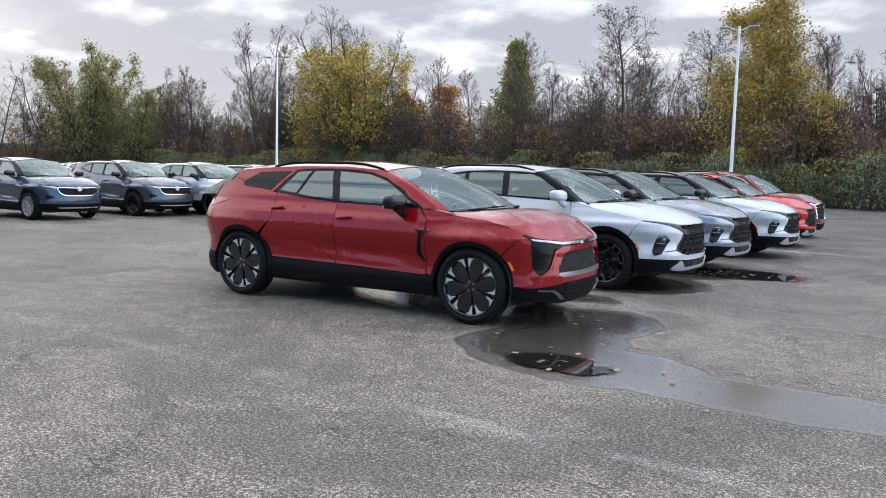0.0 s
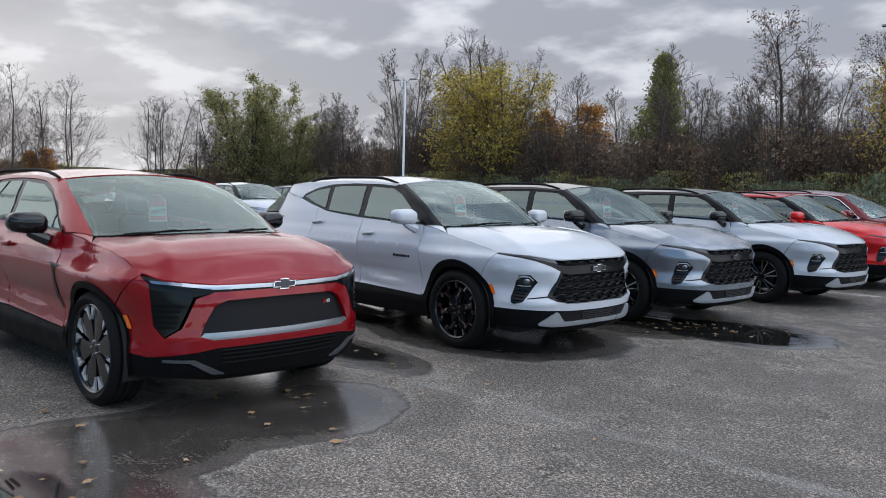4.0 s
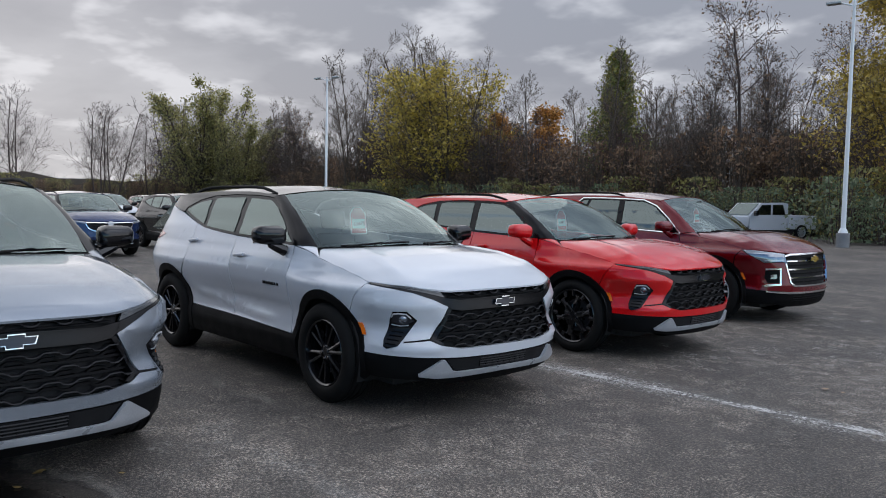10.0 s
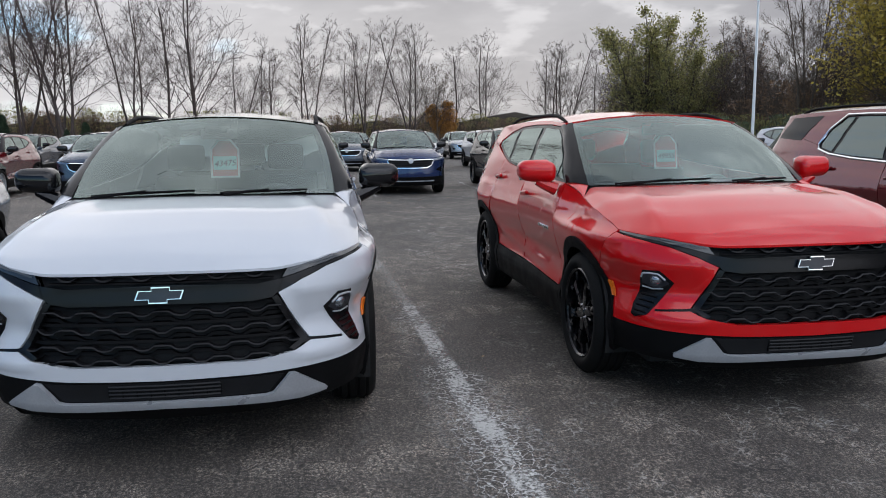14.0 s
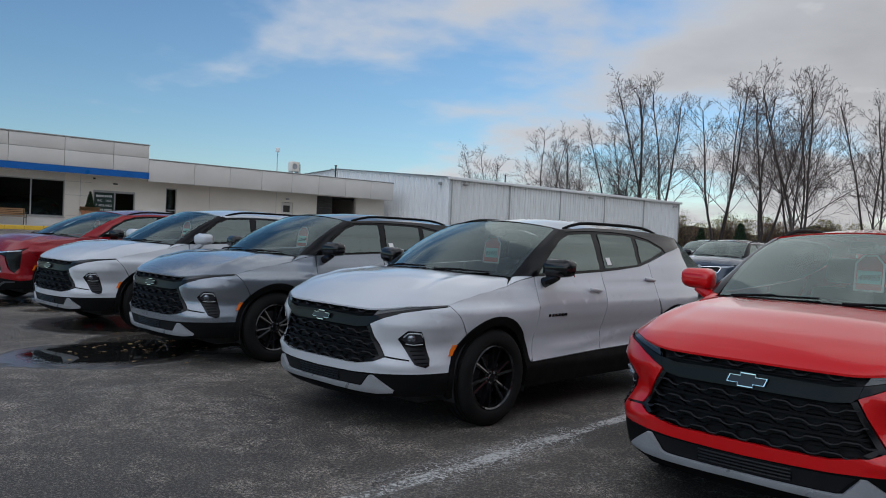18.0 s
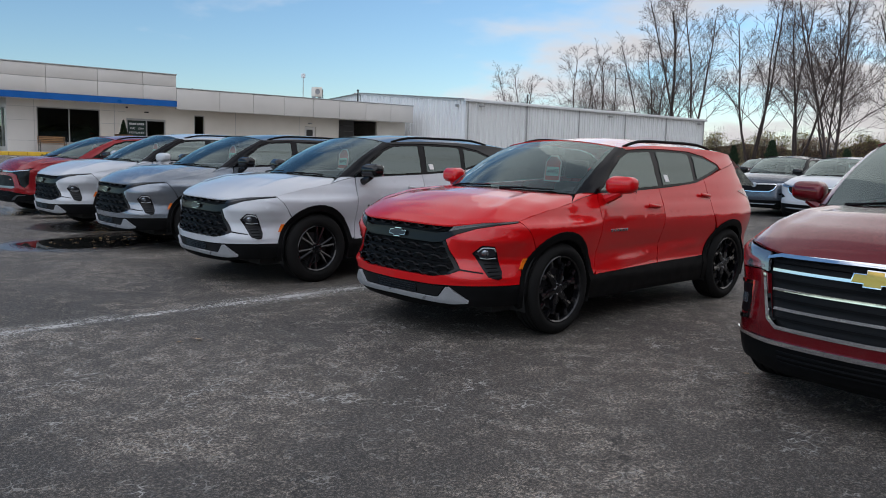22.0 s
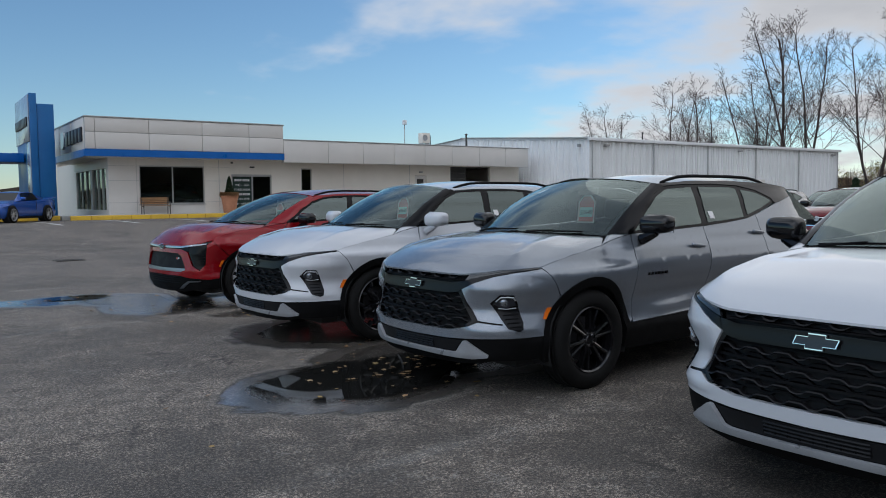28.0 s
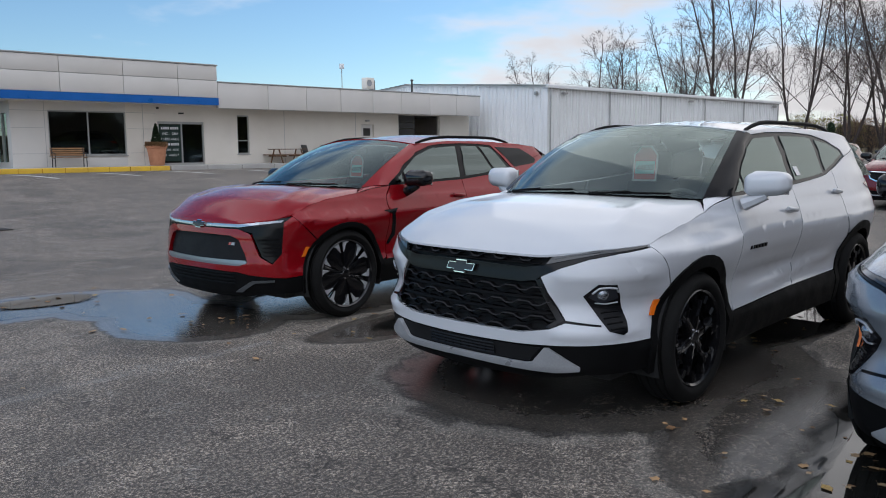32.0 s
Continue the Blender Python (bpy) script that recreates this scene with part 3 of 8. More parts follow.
            part("lug_nut", bm, CHROME, rim)
    # brake disc behind the spokes
    bm = revolve([(0.06, h - 0.10), (0.17, h - 0.10), (0.17, h - 0.125), (0.06, h - 0.125)], 28, closed=True)
    bmesh.ops.transform(bm, matrix=m, verts=bm.verts)
    part("brake_disc", bm, DISC, rim, "grey steel brake disc")
    prof = [(rr - 0.004, h - 0.02), (rr + 0.012, h + 0.002), (rr + 0.035, h + 0.010), (rt - 0.045, h + 0.006), (rt - 0.018, h - 0.012), (rt - 0.004, h - 0.038)]
    for g in (0.62, 0.22):
        prof += [(rt - 0.001, h * g + 0.010), (rt - 0.010, h * g + 0.005), (rt - 0.010, h * g - 0.005), (rt, h * g - 0.010)]
    prof += [(r, -y) for r, y in reversed(prof)]
    bm = revolve(prof, 44, closed=True)
    bmesh.ops.transform(bm, matrix=m, verts=bm.verts)
    part("tyre", bm, TYRE, rim, "black rubber tyre with tread grooves", 35)
    return rim


def add_revolve_at(bm, x, z, y, r):
    """A small round stud on the face of a wheel."""
    ring = [bm.verts.new((x + r * math.cos(k * math.tau / 6), y, z + r * math.sin(k * math.tau / 6))) for k in range(6)]
    top = [bm.verts.new((v.co.x * 0.99, y + 0.012, v.co.z * 0.99)) for v in ring]
    bm.faces.new(top)
    for k in range(6):
        bm.faces.new((ring[k], ring[(k + 1) % 6], top[(k + 1) % 6], top[k]))


def s_near(b, cx, dx):
    """Arc length of a spot dx metres ahead of an axle (true metres, not warped)."""
    base = b.S(x=cx)
    return base - dx


def badge(parent, b, z, gold=False, size=1.0, off=0.012):
    """A cross-shaped emblem: bright rim and darker face."""
    w, h, t, q = 0.105 * size, 0.036 * size, 0.020 * size, 0.040 * size
    shape = [(-w, -t), (-q - 0.006, -t), (-q - 0.006, -h), (q - 0.006, -h), (q - 0.006, -t), (w - 0.014, -t), (w, t), (q + 0.006, t), (q + 0.006, h), (-q + 0.006, h), (-q + 0.006, t), (-w + 0.014, t)]
    panel(b, "emblem_rim", [(x, z + y) for x, y in shape], off + 0.006, 0.015, CHROME, parent, "bright plain cross-shaped emblem", 0.05)
    panel(b, "emblem_face", [(x * 0.935, z + y * 0.86) for x, y in shape], off + 0.009, 0.004, BOW_GOLD if gold else BOW_DARK, parent, "", 0.05)


def mirror(parent, b, side, material, swap=True, z=1.20, x=-0.86):
    y = side * (b.half + 0.075)
    X, Zm = b.X(x), b.Z(z)
    bm = box(-0.090, 0.090, -0.128, 0.128, -0.085, 0.088, 0.062, seg=5)
    for v in bm.verts:
        k = (v.co.y * side + 0.125) / 0.25
        v.co.z *= 1.0 - 0.22 * k
        v.co.x = v.co.x * (1.0 - 0.15 * k) - 0.03 * k
        v.co.z += 0.012 * k
        if v.co.x > 0.02:
            v.co.z *= 0.88
    bmesh.ops.transform(bm, matrix=pose(X, y, Zm), verts=bm.verts)
    ob = part("mirror", bm, material, parent, "", 60)
    if swap:
        ob.material_slots[0].link = "OBJECT"
        ob.material_slots[0].material = material
    bm = bmesh.new()
    add_tube(bm, [(X + 0.02, side * (b.half - 0.06), Zm - 0.12), (X + 0.01, side * (b.half + 0.02), Zm - 0.085), (X, y, Zm - 0.06)], [0.045, 0.038, 0.03], 8)
    bmesh.ops.recalc_face_normals(bm, faces=bm.faces)
    part("mirror_arm", bm, GLOSS_BLACK if not swap else material, ob)
    if swap:
        ob.children[0].material_slots[0].link = "OBJECT"
        ob.children[0].material_slots[0].material = material
    part("mirror_glass", box(X - 0.095, X - 0.082, y - 0.10, y + 0.10, Zm - 0.06, Zm + 0.065, 0.004), CHROME, ob, "silvered mirror glass")


def seat(parent, x, y, w=0.5):
    bm = box(x - 0.25, x + 0.25, y - w / 2, y + w / 2, 0.50, 0.66, 0.05)
    add_box(bm, -0.06, 0.07, y - w / 2 + 0.02, y + w / 2 - 0.02, 0, 0.60, 0.05, Matrix.Translation((x - 0.26, 0, 0.62)) @ Matrix.Rotation(radians(-16), 4, "Y"))
    add_box(bm, -0.04, 0.05, y - 0.14, y + 0.14, 0, 0.20, 0.04, Matrix.Translation((x - 0.44, 0, 1.24)) @ Matrix.Rotation(radians(-10), 4, "Y"))
    bm.transform(Matrix.Identity(4))
    part("seat", bm, INTERIOR, parent, "dark cabin seat", 50)


# Outlines of the upper body, front axle at x = 0: the top edge of the wings, the side windows (forwards from the mirror over the roof side
# to the rear tip and back along the waist), the foot of the windscreen and the roof line. True tables are in metres.
def waist(dlo, tip):
    return [(x, z - 0.004) for x, z in dlo[tip:]] + [dlo[0]]


def house(top, dlo, ntop, tip, wins, **kw):
    return dict(top=top, dlo=dlo, ntop=ntop, tip=tip, wins=wins, belt=waist(dlo, tip), **kw)


GLASSHOUSE = {
    "blazer": house([(-0.22, 1.087), (0.10, 1.040), (0.30, 1.003), (0.487, 0.962)],
                    [(-0.53, 1.163), (-0.80, 1.335), (-1.03, 1.478), (-1.22, 1.548), (-1.50, 1.566), (-1.95, 1.570), (-2.35, 1.554), (-2.62, 1.512), (-2.84, 1.432), (-2.87, 1.396),
                     (-2.60, 1.318), (-2.30, 1.252), (-1.95, 1.222), (-1.55, 1.199), (-1.05, 1.180)], 3, 9,
                    [[(-0.61, 1.187), (-0.745, 1.193), (-0.745, 1.275)], [(-0.785, 1.194), (-0.785, 1.300), (-1.05, 1.463), (-1.24, 1.526), (-1.61, 1.543), (-1.56, 1.220), (-1.2, 1.206)],
                     [(-1.66, 1.228), (-1.72, 1.546), (-2.20, 1.541), (-2.30, 1.528), (-2.25, 1.264), (-1.95, 1.243)], [(-2.33, 1.283), (-2.38, 1.520), (-2.60, 1.488), (-2.80, 1.418), (-2.80, 1.402), (-2.58, 1.338)]],
                    doors=(-0.525, -1.57, -2.47), handles=((-1.38, 1.04), (-2.375, 1.122)), screen=(-0.385, 0.765, 1.153), cowl=(-0.13, 1.178), mirror=(-0.65, 1.235), rail=(-1.24, -2.86),
                    zr=[(-3.30, 1.548), (-2.85, 1.582), (-2.3, 1.603), (-1.7, 1.604), (-1.14, 1.574)]),
    "ev": house([(-0.22, 1.082), (0.10, 1.055), (0.32, 1.020), (0.545, 0.938)],
                [(-0.61, 1.138), (-0.86, 1.292), (-1.12, 1.430), (-1.38, 1.500), (-1.60, 1.518), (-1.90, 1.526), (-2.20, 1.520), (-2.43, 1.502), (-2.66, 1.262), (-2.60, 1.242), (-2.20, 1.193), (-1.70, 1.160), (-1.15, 1.148)], 3, 8,
                [[(-0.70, 1.160), (-0.83, 1.163), (-0.83, 1.240)], [(-0.87, 1.165), (-0.87, 1.262), (-1.13, 1.408), (-1.40, 1.478), (-1.80, 1.502), (-1.70, 1.182), (-1.3, 1.172)],
                 [(-1.80, 1.192), (-1.90, 1.504), (-2.16, 1.500), (-2.30, 1.235), (-2.1, 1.212)], [(-2.34, 1.242), (-2.21, 1.498), (-2.40, 1.482), (-2.58, 1.270)]],
                doors=(-0.53, -1.72, -2.62), handles=((-1.58, 1.005), (-2.54, 1.072)), screen=(-0.36, 0.775, 1.122), cowl=(-0.05, 1.150), mirror=(-0.83, 1.19), rail=(-1.24, -2.80),
                zr=[(-3.30, 1.492), (-2.85, 1.528), (-2.3, 1.553), (-1.75, 1.556), (-1.19, 1.523)], lip=0.066, rear_pane=[(-2.72, 1.268), (-2.49, 1.490), (-2.95, 1.470), (-3.20, 1.345), (-3.15, 1.302)], true=True),
    "trav": house([(-0.24, 1.130), (0.05, 1.090), (0.22, 1.050), (0.40, 1.002)],
                  [(-0.55, 1.165), (-0.80, 1.385), (-1.04, 1.555), (-1.29, 1.640), (-1.66, 1.655), (-2.10, 1.665), (-2.43, 1.662), (-2.60, 1.520), (-2.69, 1.365), (-2.66, 1.310), (-2.46, 1.262), (-2.10, 1.230), (-1.59, 1.208), (-1.05, 1.186)], 3, 8,
                  [[(-0.63, 1.190), (-0.77, 1.196), (-0.77, 1.320)], [(-0.81, 1.198), (-0.81, 1.350), (-1.06, 1.535), (-1.30, 1.616), (-1.63, 1.628), (-1.57, 1.230), (-1.2, 1.214)],
                   [(-1.68, 1.236), (-1.73, 1.632), (-2.26, 1.636), (-2.40, 1.275), (-2.1, 1.252)], [(-2.45, 1.290), (-2.31, 1.634), (-2.42, 1.630), (-2.57, 1.505), (-2.65, 1.365), (-2.62, 1.325)]],
                  doors=(-0.53, -1.60, -2.56), handles=((-1.44, 1.07), (-2.40, 1.12)), screen=(-0.37, 0.80, 1.190), cowl=(-0.10, 1.225), mirror=(-0.71, 1.26), rail=(-1.70, -3.30),
                  zr=[(-3.75, 1.660), (-3.2, 1.690), (-2.5, 1.708), (-1.8, 1.705), (-1.02, 1.640)], rear_pane=[(-3.05, 1.395), (-2.82, 1.655), (-3.40, 1.640), (-3.55, 1.42)], true=True),
}


def make_car(name, m, spec, label, category="car", group=""):
    """Builds an SUV from its skin; spec holds the sizes, colours and the kind of nose."""
    b = Body(spec.get("wb", 2.863), spec.get("fo", 1.0), spec.get("ro", 1.0), spec.get("half", 0.972), spec.get("hs", 1.0), spec.get("nose", 1.0), spec.get("front", "blazer") == "blazer")
    car = empty(name, Matrix.Identity(4), label, category, group)
    col, roofc, mirc, pillar = spec["paint"], spec.get("roof", spec["paint"]), spec.get("mirror", spec["paint"]), spec.get("pillar", GLOSS_BLACK)
    kind, wk = spec.get("front", "blazer"), spec.get("wheel", "split")
    rt = spec.get("rt", 0.383)
    zc = rt - 0.005
    Sx, Sy = (lambda x: b.S(x=x)), (lambda y: b.S(y=y))
    g = 0.004
    R0 = rt + 0.050            # wheel opening
    R1 = R0 + spec.get("arch_w", 0.055)            # outer edge of the arch trim

    def circ(cx, r, a0, a1, n=12):
        return [(s_near(b, cx, r * math.cos(radians(a0 + (a1 - a0) * k / n))), zc + r * math.sin(radians(a0 + (a1 - a0) * k / n))) for k in range(n + 1)]

    gh = GLASSHOUSE[spec.get("house", "blazer")]
    if gh.get("true"):
        ix = lambda x: x / b.fo if x > 0 else (x * 2.863 / b.wb if x > -b.wb else (x + b.wb) / b.ro - 2.863)
        iz = lambda z: z if z < 0.45 else 0.45 + (z - 0.45) / b.hs
    else:
        ix = iz = lambda v: v
    P = lambda x, z: (Sx(ix(x)), iz(z))
    on_skin = lambda x, z, q=1, off=0.0: b.wrap(q * Sx(ix(x)), iz(z), off)
    spot = (lambda x, y, z: Vector((x, y, z))) if gh.get("true") else (lambda x, y, z: Vector((b.X(x), y * b.half / 0.972, b.Z(z))))
    TOP = sorted(gh["top"])                       # top edge of the wings, from the pillar to the lamp
    ztop = lambda x: knots(TOP, x)
    belt = sorted(gh["belt"])
    zbelt = lambda x: knots(belt, x)
    zs = lambda x: 0.462 + max(-0.53 - x, 0) * 0.022   # lower edge of the painted doors
    e0, e1, e2 = gh["doors"]
    hx, hz = TOP[0]                               # rear corner of the hood
    fx, fz = TOP[-1]
    sc = P(fx, fz)[0]
    dlo = gh["dlo"]
    tip = dlo[gh["tip"]]

    # --- sides
    fender = [(P(e0, 0)[0] - g, zs(e0) + 0.02)] + [(P(e0 - 0.005, 0)[0] - g, z) for z in (0.7, 0.9, 1.05)] + [(P(dlo[0][0] - 0.01, 0)[0], iz(dlo[0][1] - 0.004))]
    fender += [P((dlo[0][0] + hx) / 2, (dlo[0][1] + hz) / 2 + 0.004)] + [P(x, z - 0.004) for x, z in TOP]
    fender += [(P(fx - 0.08, 0)[0] + g, 0.86)] + [(q + 0.004, z) for q, z in circ(0, R0, 47, 52, 1)] + circ(0, R0, 58, 172, 14)
    both(b, "front_wing", fender, 0, 0.02, col, car, "", 0.06, True)
    xs1 = [e1 + (e0 - e1) * k for k in (0.25, 0.5, 0.75)]
    door1 = [(P(e0, 0)[0] + g, zs(e0)), (P(e1, 0)[0] - g, zs(e1)), (P(e1, 0)[0] - g, iz(zbelt(e1)))] + [P(x, zbelt(x)) for x in xs1] + [P(dlo[0][0] - 0.03, zbelt(dlo[0][0] - 0.03)), (P(e0 - 0.005, 0)[0] + g, 1.05), (P(e0 - 0.005, 0)[0] + g, 0.9), (P(e0 - 0.005, 0)[0] + g, 0.7)]
    both(b, "front_door", door1, 0, 0.02, col, car, "", 0.06, True)
    a_hit = math.degrees(math.asin(min(max((zs(-2.4) - zc) / R0, -1), 1)))
    xs2 = [e2 + (e1 - e2) * k for k in (0.2, 0.4, 0.6, 0.8)]
    door2 = [(P(e1, 0)[0] + g, iz(zbelt(e1))), (P(e1, 0)[0] + g, zs(e1))] + circ(-2.863, R0, a_hit, 50, 6) + [(P(e2, 0)[0] - g, 0.95), (P(e2 + 0.02, 0)[0] - g, iz(zbelt(e2 + 0.02)))] + [P(x, zbelt(x)) for x in xs2]
    both(b, "rear_door", door2, 0, 0.02, col, car, "", 0.06, True)
    lower = [(P(x, 0)[0] + 0.004, iz(z - 0.004)) for x, z in dlo[gh["tip"] + 1:] if x < e2 + 0.01]
    rx, rz = gh["zr"][0]                          # rear end of the roof
    quarter = circ(-2.863, R0, 56, 166, 12) + [(Sx(-3.42), 0.50), (Sx(-3.86) - 0.01, 0.50), (Sx(-3.86) - 0.01, 1.06), (Sx(-3.55), 1.16)]
    quarter += [P(rx - 0.17, rz - 0.17), P(rx - 0.07, rz - 0.085), (P(tip[0] - 0.03, 0)[0], iz(tip[1] - 0.012))] + lower
    quarter += [(P(e2 + 0.02, 0)[0] + g, iz(zbelt(e2 + 0.02))), (P(e2, 0)[0] + g, 0.95)]
    both(b, "rear_quarter", quarter, 0, 0.02, col, car, "", 0.06, True)
    both(b, "tailgate", [(Sx(-3.56) + g, 1.165), (Sx(-3.86) - 0.01, 1.07), (Sx(-3.86) - 0.01, 1.25), (P(rx - 0.17, 0)[0] + g, iz(rz - 0.17))], 0, 0.02, col, car, "", 0.08, True)
    both(b, "tail_lamp", [(Sx(-3.14), 1.155), (Sx(-3.40), 1.085), (Sx(-3.62), 1.06), (Sx(-3.60), 1.135), (Sx(-3.36), 1.185)], 0.006, 0.02, TAIL, car, "dark red tail lamp", 0.06)
    sill = [(s_near(b, 0, -R0 * 0.99), 0.25), (s_near(b, -2.863, R0 * 0.99), 0.25), (s_near(b, -2.863, R0 * 0.98), zs(-2.43) - 2 * g), (s_near(b, 0, -R0 * 0.98), zs(-0.45) - 2 * g)]
    both(b, "sill_trim", sill, 0.004, 0.05, CLAD, car, "black plastic sill trim", 0.08)
    for cx in (0, -2.863):
        both(b, "arch_trim", circ(cx, R1, -14, 194, 22) + circ(cx, R0 - 0.012, 194, -14, 22), 0.010, 0.06, spec.get("arch", CLAD), car, "black wheel arch trim", 0.10)
    both(b, "rear_bumper", circ(-2.863, R0, 166, 196, 4)[::1] + [(Sx(-3.40), 0.27), (Sx(-3.86) - 0.01, 0.30), (Sx(-3.86) - 0.01, 0.492), (Sx(-3.42), 0.492)], 0.0, 0.03, CLAD, car, "black rear bumper", 0.08)
    if kind != "plain":
        both(b, "side_marker", [(s_near(b, 0, 0.445), zc + 0.20), (s_near(b, 0, 0.40), zc + 0.285), (s_near(b, 0, 0.435), zc + 0.285), (s_near(b, 0, 0.475), zc + 0.20)], 0.014, 0.01, AMBER, car, "amber side marker lamp", 0.06)
    for x, z in gh["handles"]:
        for q in (-1, 1):
            p = on_skin(x, z, q)
            bm = box(-0.092, 0.092, -0.014, 0.014, -0.016, 0.016, 0.012, seg=3)
            for v in bm.verts:
                v.co.z += 0.010 * (v.co.x / 0.105)
            bmesh.ops.transform(bm, matrix=pose(p.x, p.y + q * 0.022, p.z, 0, 0, 0), verts=bm.verts)
            ob = part("door_handle", bm, col, car, "", 60)
            ob.material_slots[0].link = "OBJECT"
            ob.material_slots[0].material = col

    # --- glasshouse
    both(b, "window_frame", [P(x, z) for x, z in dlo], -0.006, 0.012, GLOSS_BLACK, car, "gloss black window surround", 0.08)
    if gh.get("rear_pane"):
        both(b, "quarter_window", [P(x, z) for x, z in gh["rear_pane"]], 0.004, 0.01, LENS_DARK, car, "dark rear quarter window", 0.08)
    for k, poly in enumerate(gh["wins"]):
        both(b, ("front_window", "front_window", "rear_window", "quarter_window")[k], [P(x, z) for x, z in poly], 0.000, 0.004, GLASS_SIDE if k < 2 else GLASS_REAR, car, "", 0.08)
    if kind in ("blazer", "trav"):
        x, z = gh["wins"][2][0]
        panel(b, "window_sticker", [P(x - 0.05, z + 0.03), P(x - 0.12, z + 0.03), P(x - 0.12, z + 0.095), P(x - 0.05, z + 0.095)], 0.005, 0.002, TAG_WHITE, car, "small white sticker on the rear side window", 0.08)
    if spec.get("chrome_dlo"):
        for q in (-1, 1):
            pts = [on_skin(x, z, q, 0.004) for x, z in dlo + dlo[:1]]
            bm = bmesh.new()
            add_tube(bm, pts, 0.013, 6, False)
            bmesh.ops.recalc_face_normals(bm, faces=bm.faces)
            part("window_trim", bm, CHROME, car, "chrome window outline")
    zr = lambda x: knots(gh["zr"], x)
    rf = gh["zr"][-1][0]
    ntop = gh["ntop"]                             # the first point of the window outline on the roof side
    cant = [P(rf, zr(rf)), P(dlo[ntop][0] + 0.05, dlo[ntop][1] + 0.004)] + [P(x, z + 0.006) for x, z in dlo[ntop:gh["tip"] + 1]]
    cant += [(P(tip[0] - 0.03, 0)[0], iz(tip[1] - 0.008)), P(rx - 0.07, rz - 0.08), P(rx - 0.02, rz - 0.01)] + [P(x, z) for x, z in gh["zr"][:-1]]
    both(b, "roof_side", cant, 0.0, 0.02, roofc, car, "", 0.07, True)

    # --- hood
    low_z = fz - gh.get("lip", 0.045)
    lip = lambda q: knots([(0, low_z), (Sy(0.5), low_z - 0.004), (Sy(0.66), low_z + 0.012), (Sy(0.8), low_z + 0.031), (sc, fz)], abs(q))
    front_c = lambda u: b.wrap((2 * u - 1) * sc, iz(lip((2 * u - 1) * sc)), 0.006)
    side_p = on_skin(hx, hz)
    wl, cowl = spot(*gh["screen"]), spot(gh["cowl"][0], 0, gh["cowl"][1])

    def base_line(v, dx=0.0, dz=0.0):
        """Foot of the windscreen at a share v of its half width."""
        return Vector((cowl.x + (wl.x - cowl.x) * abs(v) ** 2.3 + dx, wl.y * v, cowl.z + (wl.z - cowl.z) * abs(v) ** 2 + dz))

    def back_c(u):
        v = (2 * u - 1) * side_p.y
        if abs(v) <= wl.y:
            return base_line(v / wl.y, 0.045, -0.008)
        t = (abs(v) - wl.y) / (side_p.y - wl.y)
        p = base_line(1, 0.045, -0.008).lerp(side_p, t)
        return Vector((p.x, math.copysign(p.y, v), p.z))

    def edge(q):
        def f(t):
            x = fx + (hx - fx) * t
            return on_skin(x, ztop(x), q)
        return f

    def hood_lift(u, v):
        a = abs(2 * u - 1)
        dome = 0.088 * math.sin(math.pi * v ** 0.72) ** 0.85 * (1 - a ** 2.6)
        ridge = 0.016 * math.exp(-((a - (0.74 - 0.12 * v)) / 0.055) ** 2) * smoothstep(0.04, 0.25, v) * (1 - smoothstep(0.75, 1.0, v))
        return (dome + ridge) * b.hs
    sheet("hood", coons(front_c, back_c, edge(-1), edge(1), 48, 30, hood_lift), col, car, "", True, 0.012)
    # the wing rolls up to the foot of the screen pillar
    d0 = dlo[0]
    for q in (-1, 1):
        rows = []
        h_, w_ = on_skin(hx, hz, q), Vector((wl.x, q * wl.y, wl.z))
        for k in range(6):
            t = k / 5
            c0 = h_.lerp(w_, t)
            c1 = on_skin(hx + (d0[0] - hx) * t, hz + (d0[1] - hz) * t + 0.008 * math.sin(math.pi * t), q)
            rows.append([c0.lerp(c1, j / 4) + Vector((0, 0, 0.014 * math.sin(math.pi * j / 4) * t)) for j in range(5)])
        sheet("wing_top", rows, col, car, "", True)

    # --- roof and screens
    rb = rx
    def roof_edge(q, off=0.0):
        def f(t):
            x = rf + (rb - rf) * t
            return on_skin(x, zr(x), q, off)
        return f
    hc, hb = roof_edge(1)(0), roof_edge(1)(1)
    head = lambda u: Vector((hc.x + 0.07 * (1 - (2 * u - 1) ** 2), hc.y * (2 * u - 1), hc.z + 0.060 * b.hs * (1 - (2 * u - 1) ** 2)))
    rear = lambda u: Vector((hb.x - 0.16 * (1 - (2 * u - 1) ** 4), hb.y * (2 * u - 1), hb.z + 0.045 * (1 - (2 * u - 1) ** 2)))
    sheet("roof", coons(head, rear, roof_edge(-1), roof_edge(1), 20, 16, lambda u, v: 0.022 * math.sin(math.pi * v) * (1 - (2 * u - 1) ** 2)), roofc, car, "", True, 0.015)
    low = lambda u: base_line(2 * u - 1)
    SPAN = 0.93
    top_c = lambda u: head(0.5 + (u - 0.5) * SPAN) - Vector((0, 0, 0.006))
    ht = top_c(1)
    bow = lambda t: 0.022 * math.sin(math.pi * t)
    sides = lambda q: (lambda t: Vector((wl.x + (ht.x - wl.x) * t + bow(t) * 0.6, q * (wl.y + (ht.y - wl.y) * t + bow(t) * 0.7), wl.z + (ht.z - wl.z) * t + bow(t))))
    screen_rows = coons(low, top_c, sides(-1), sides(1), 16, 12, lambda u, v: 0.010 * math.sin(math.pi * v))
    ws = sheet("windscreen", screen_rows, GLASS_FRONT, car, "clear windscreen reflecting the clouds")
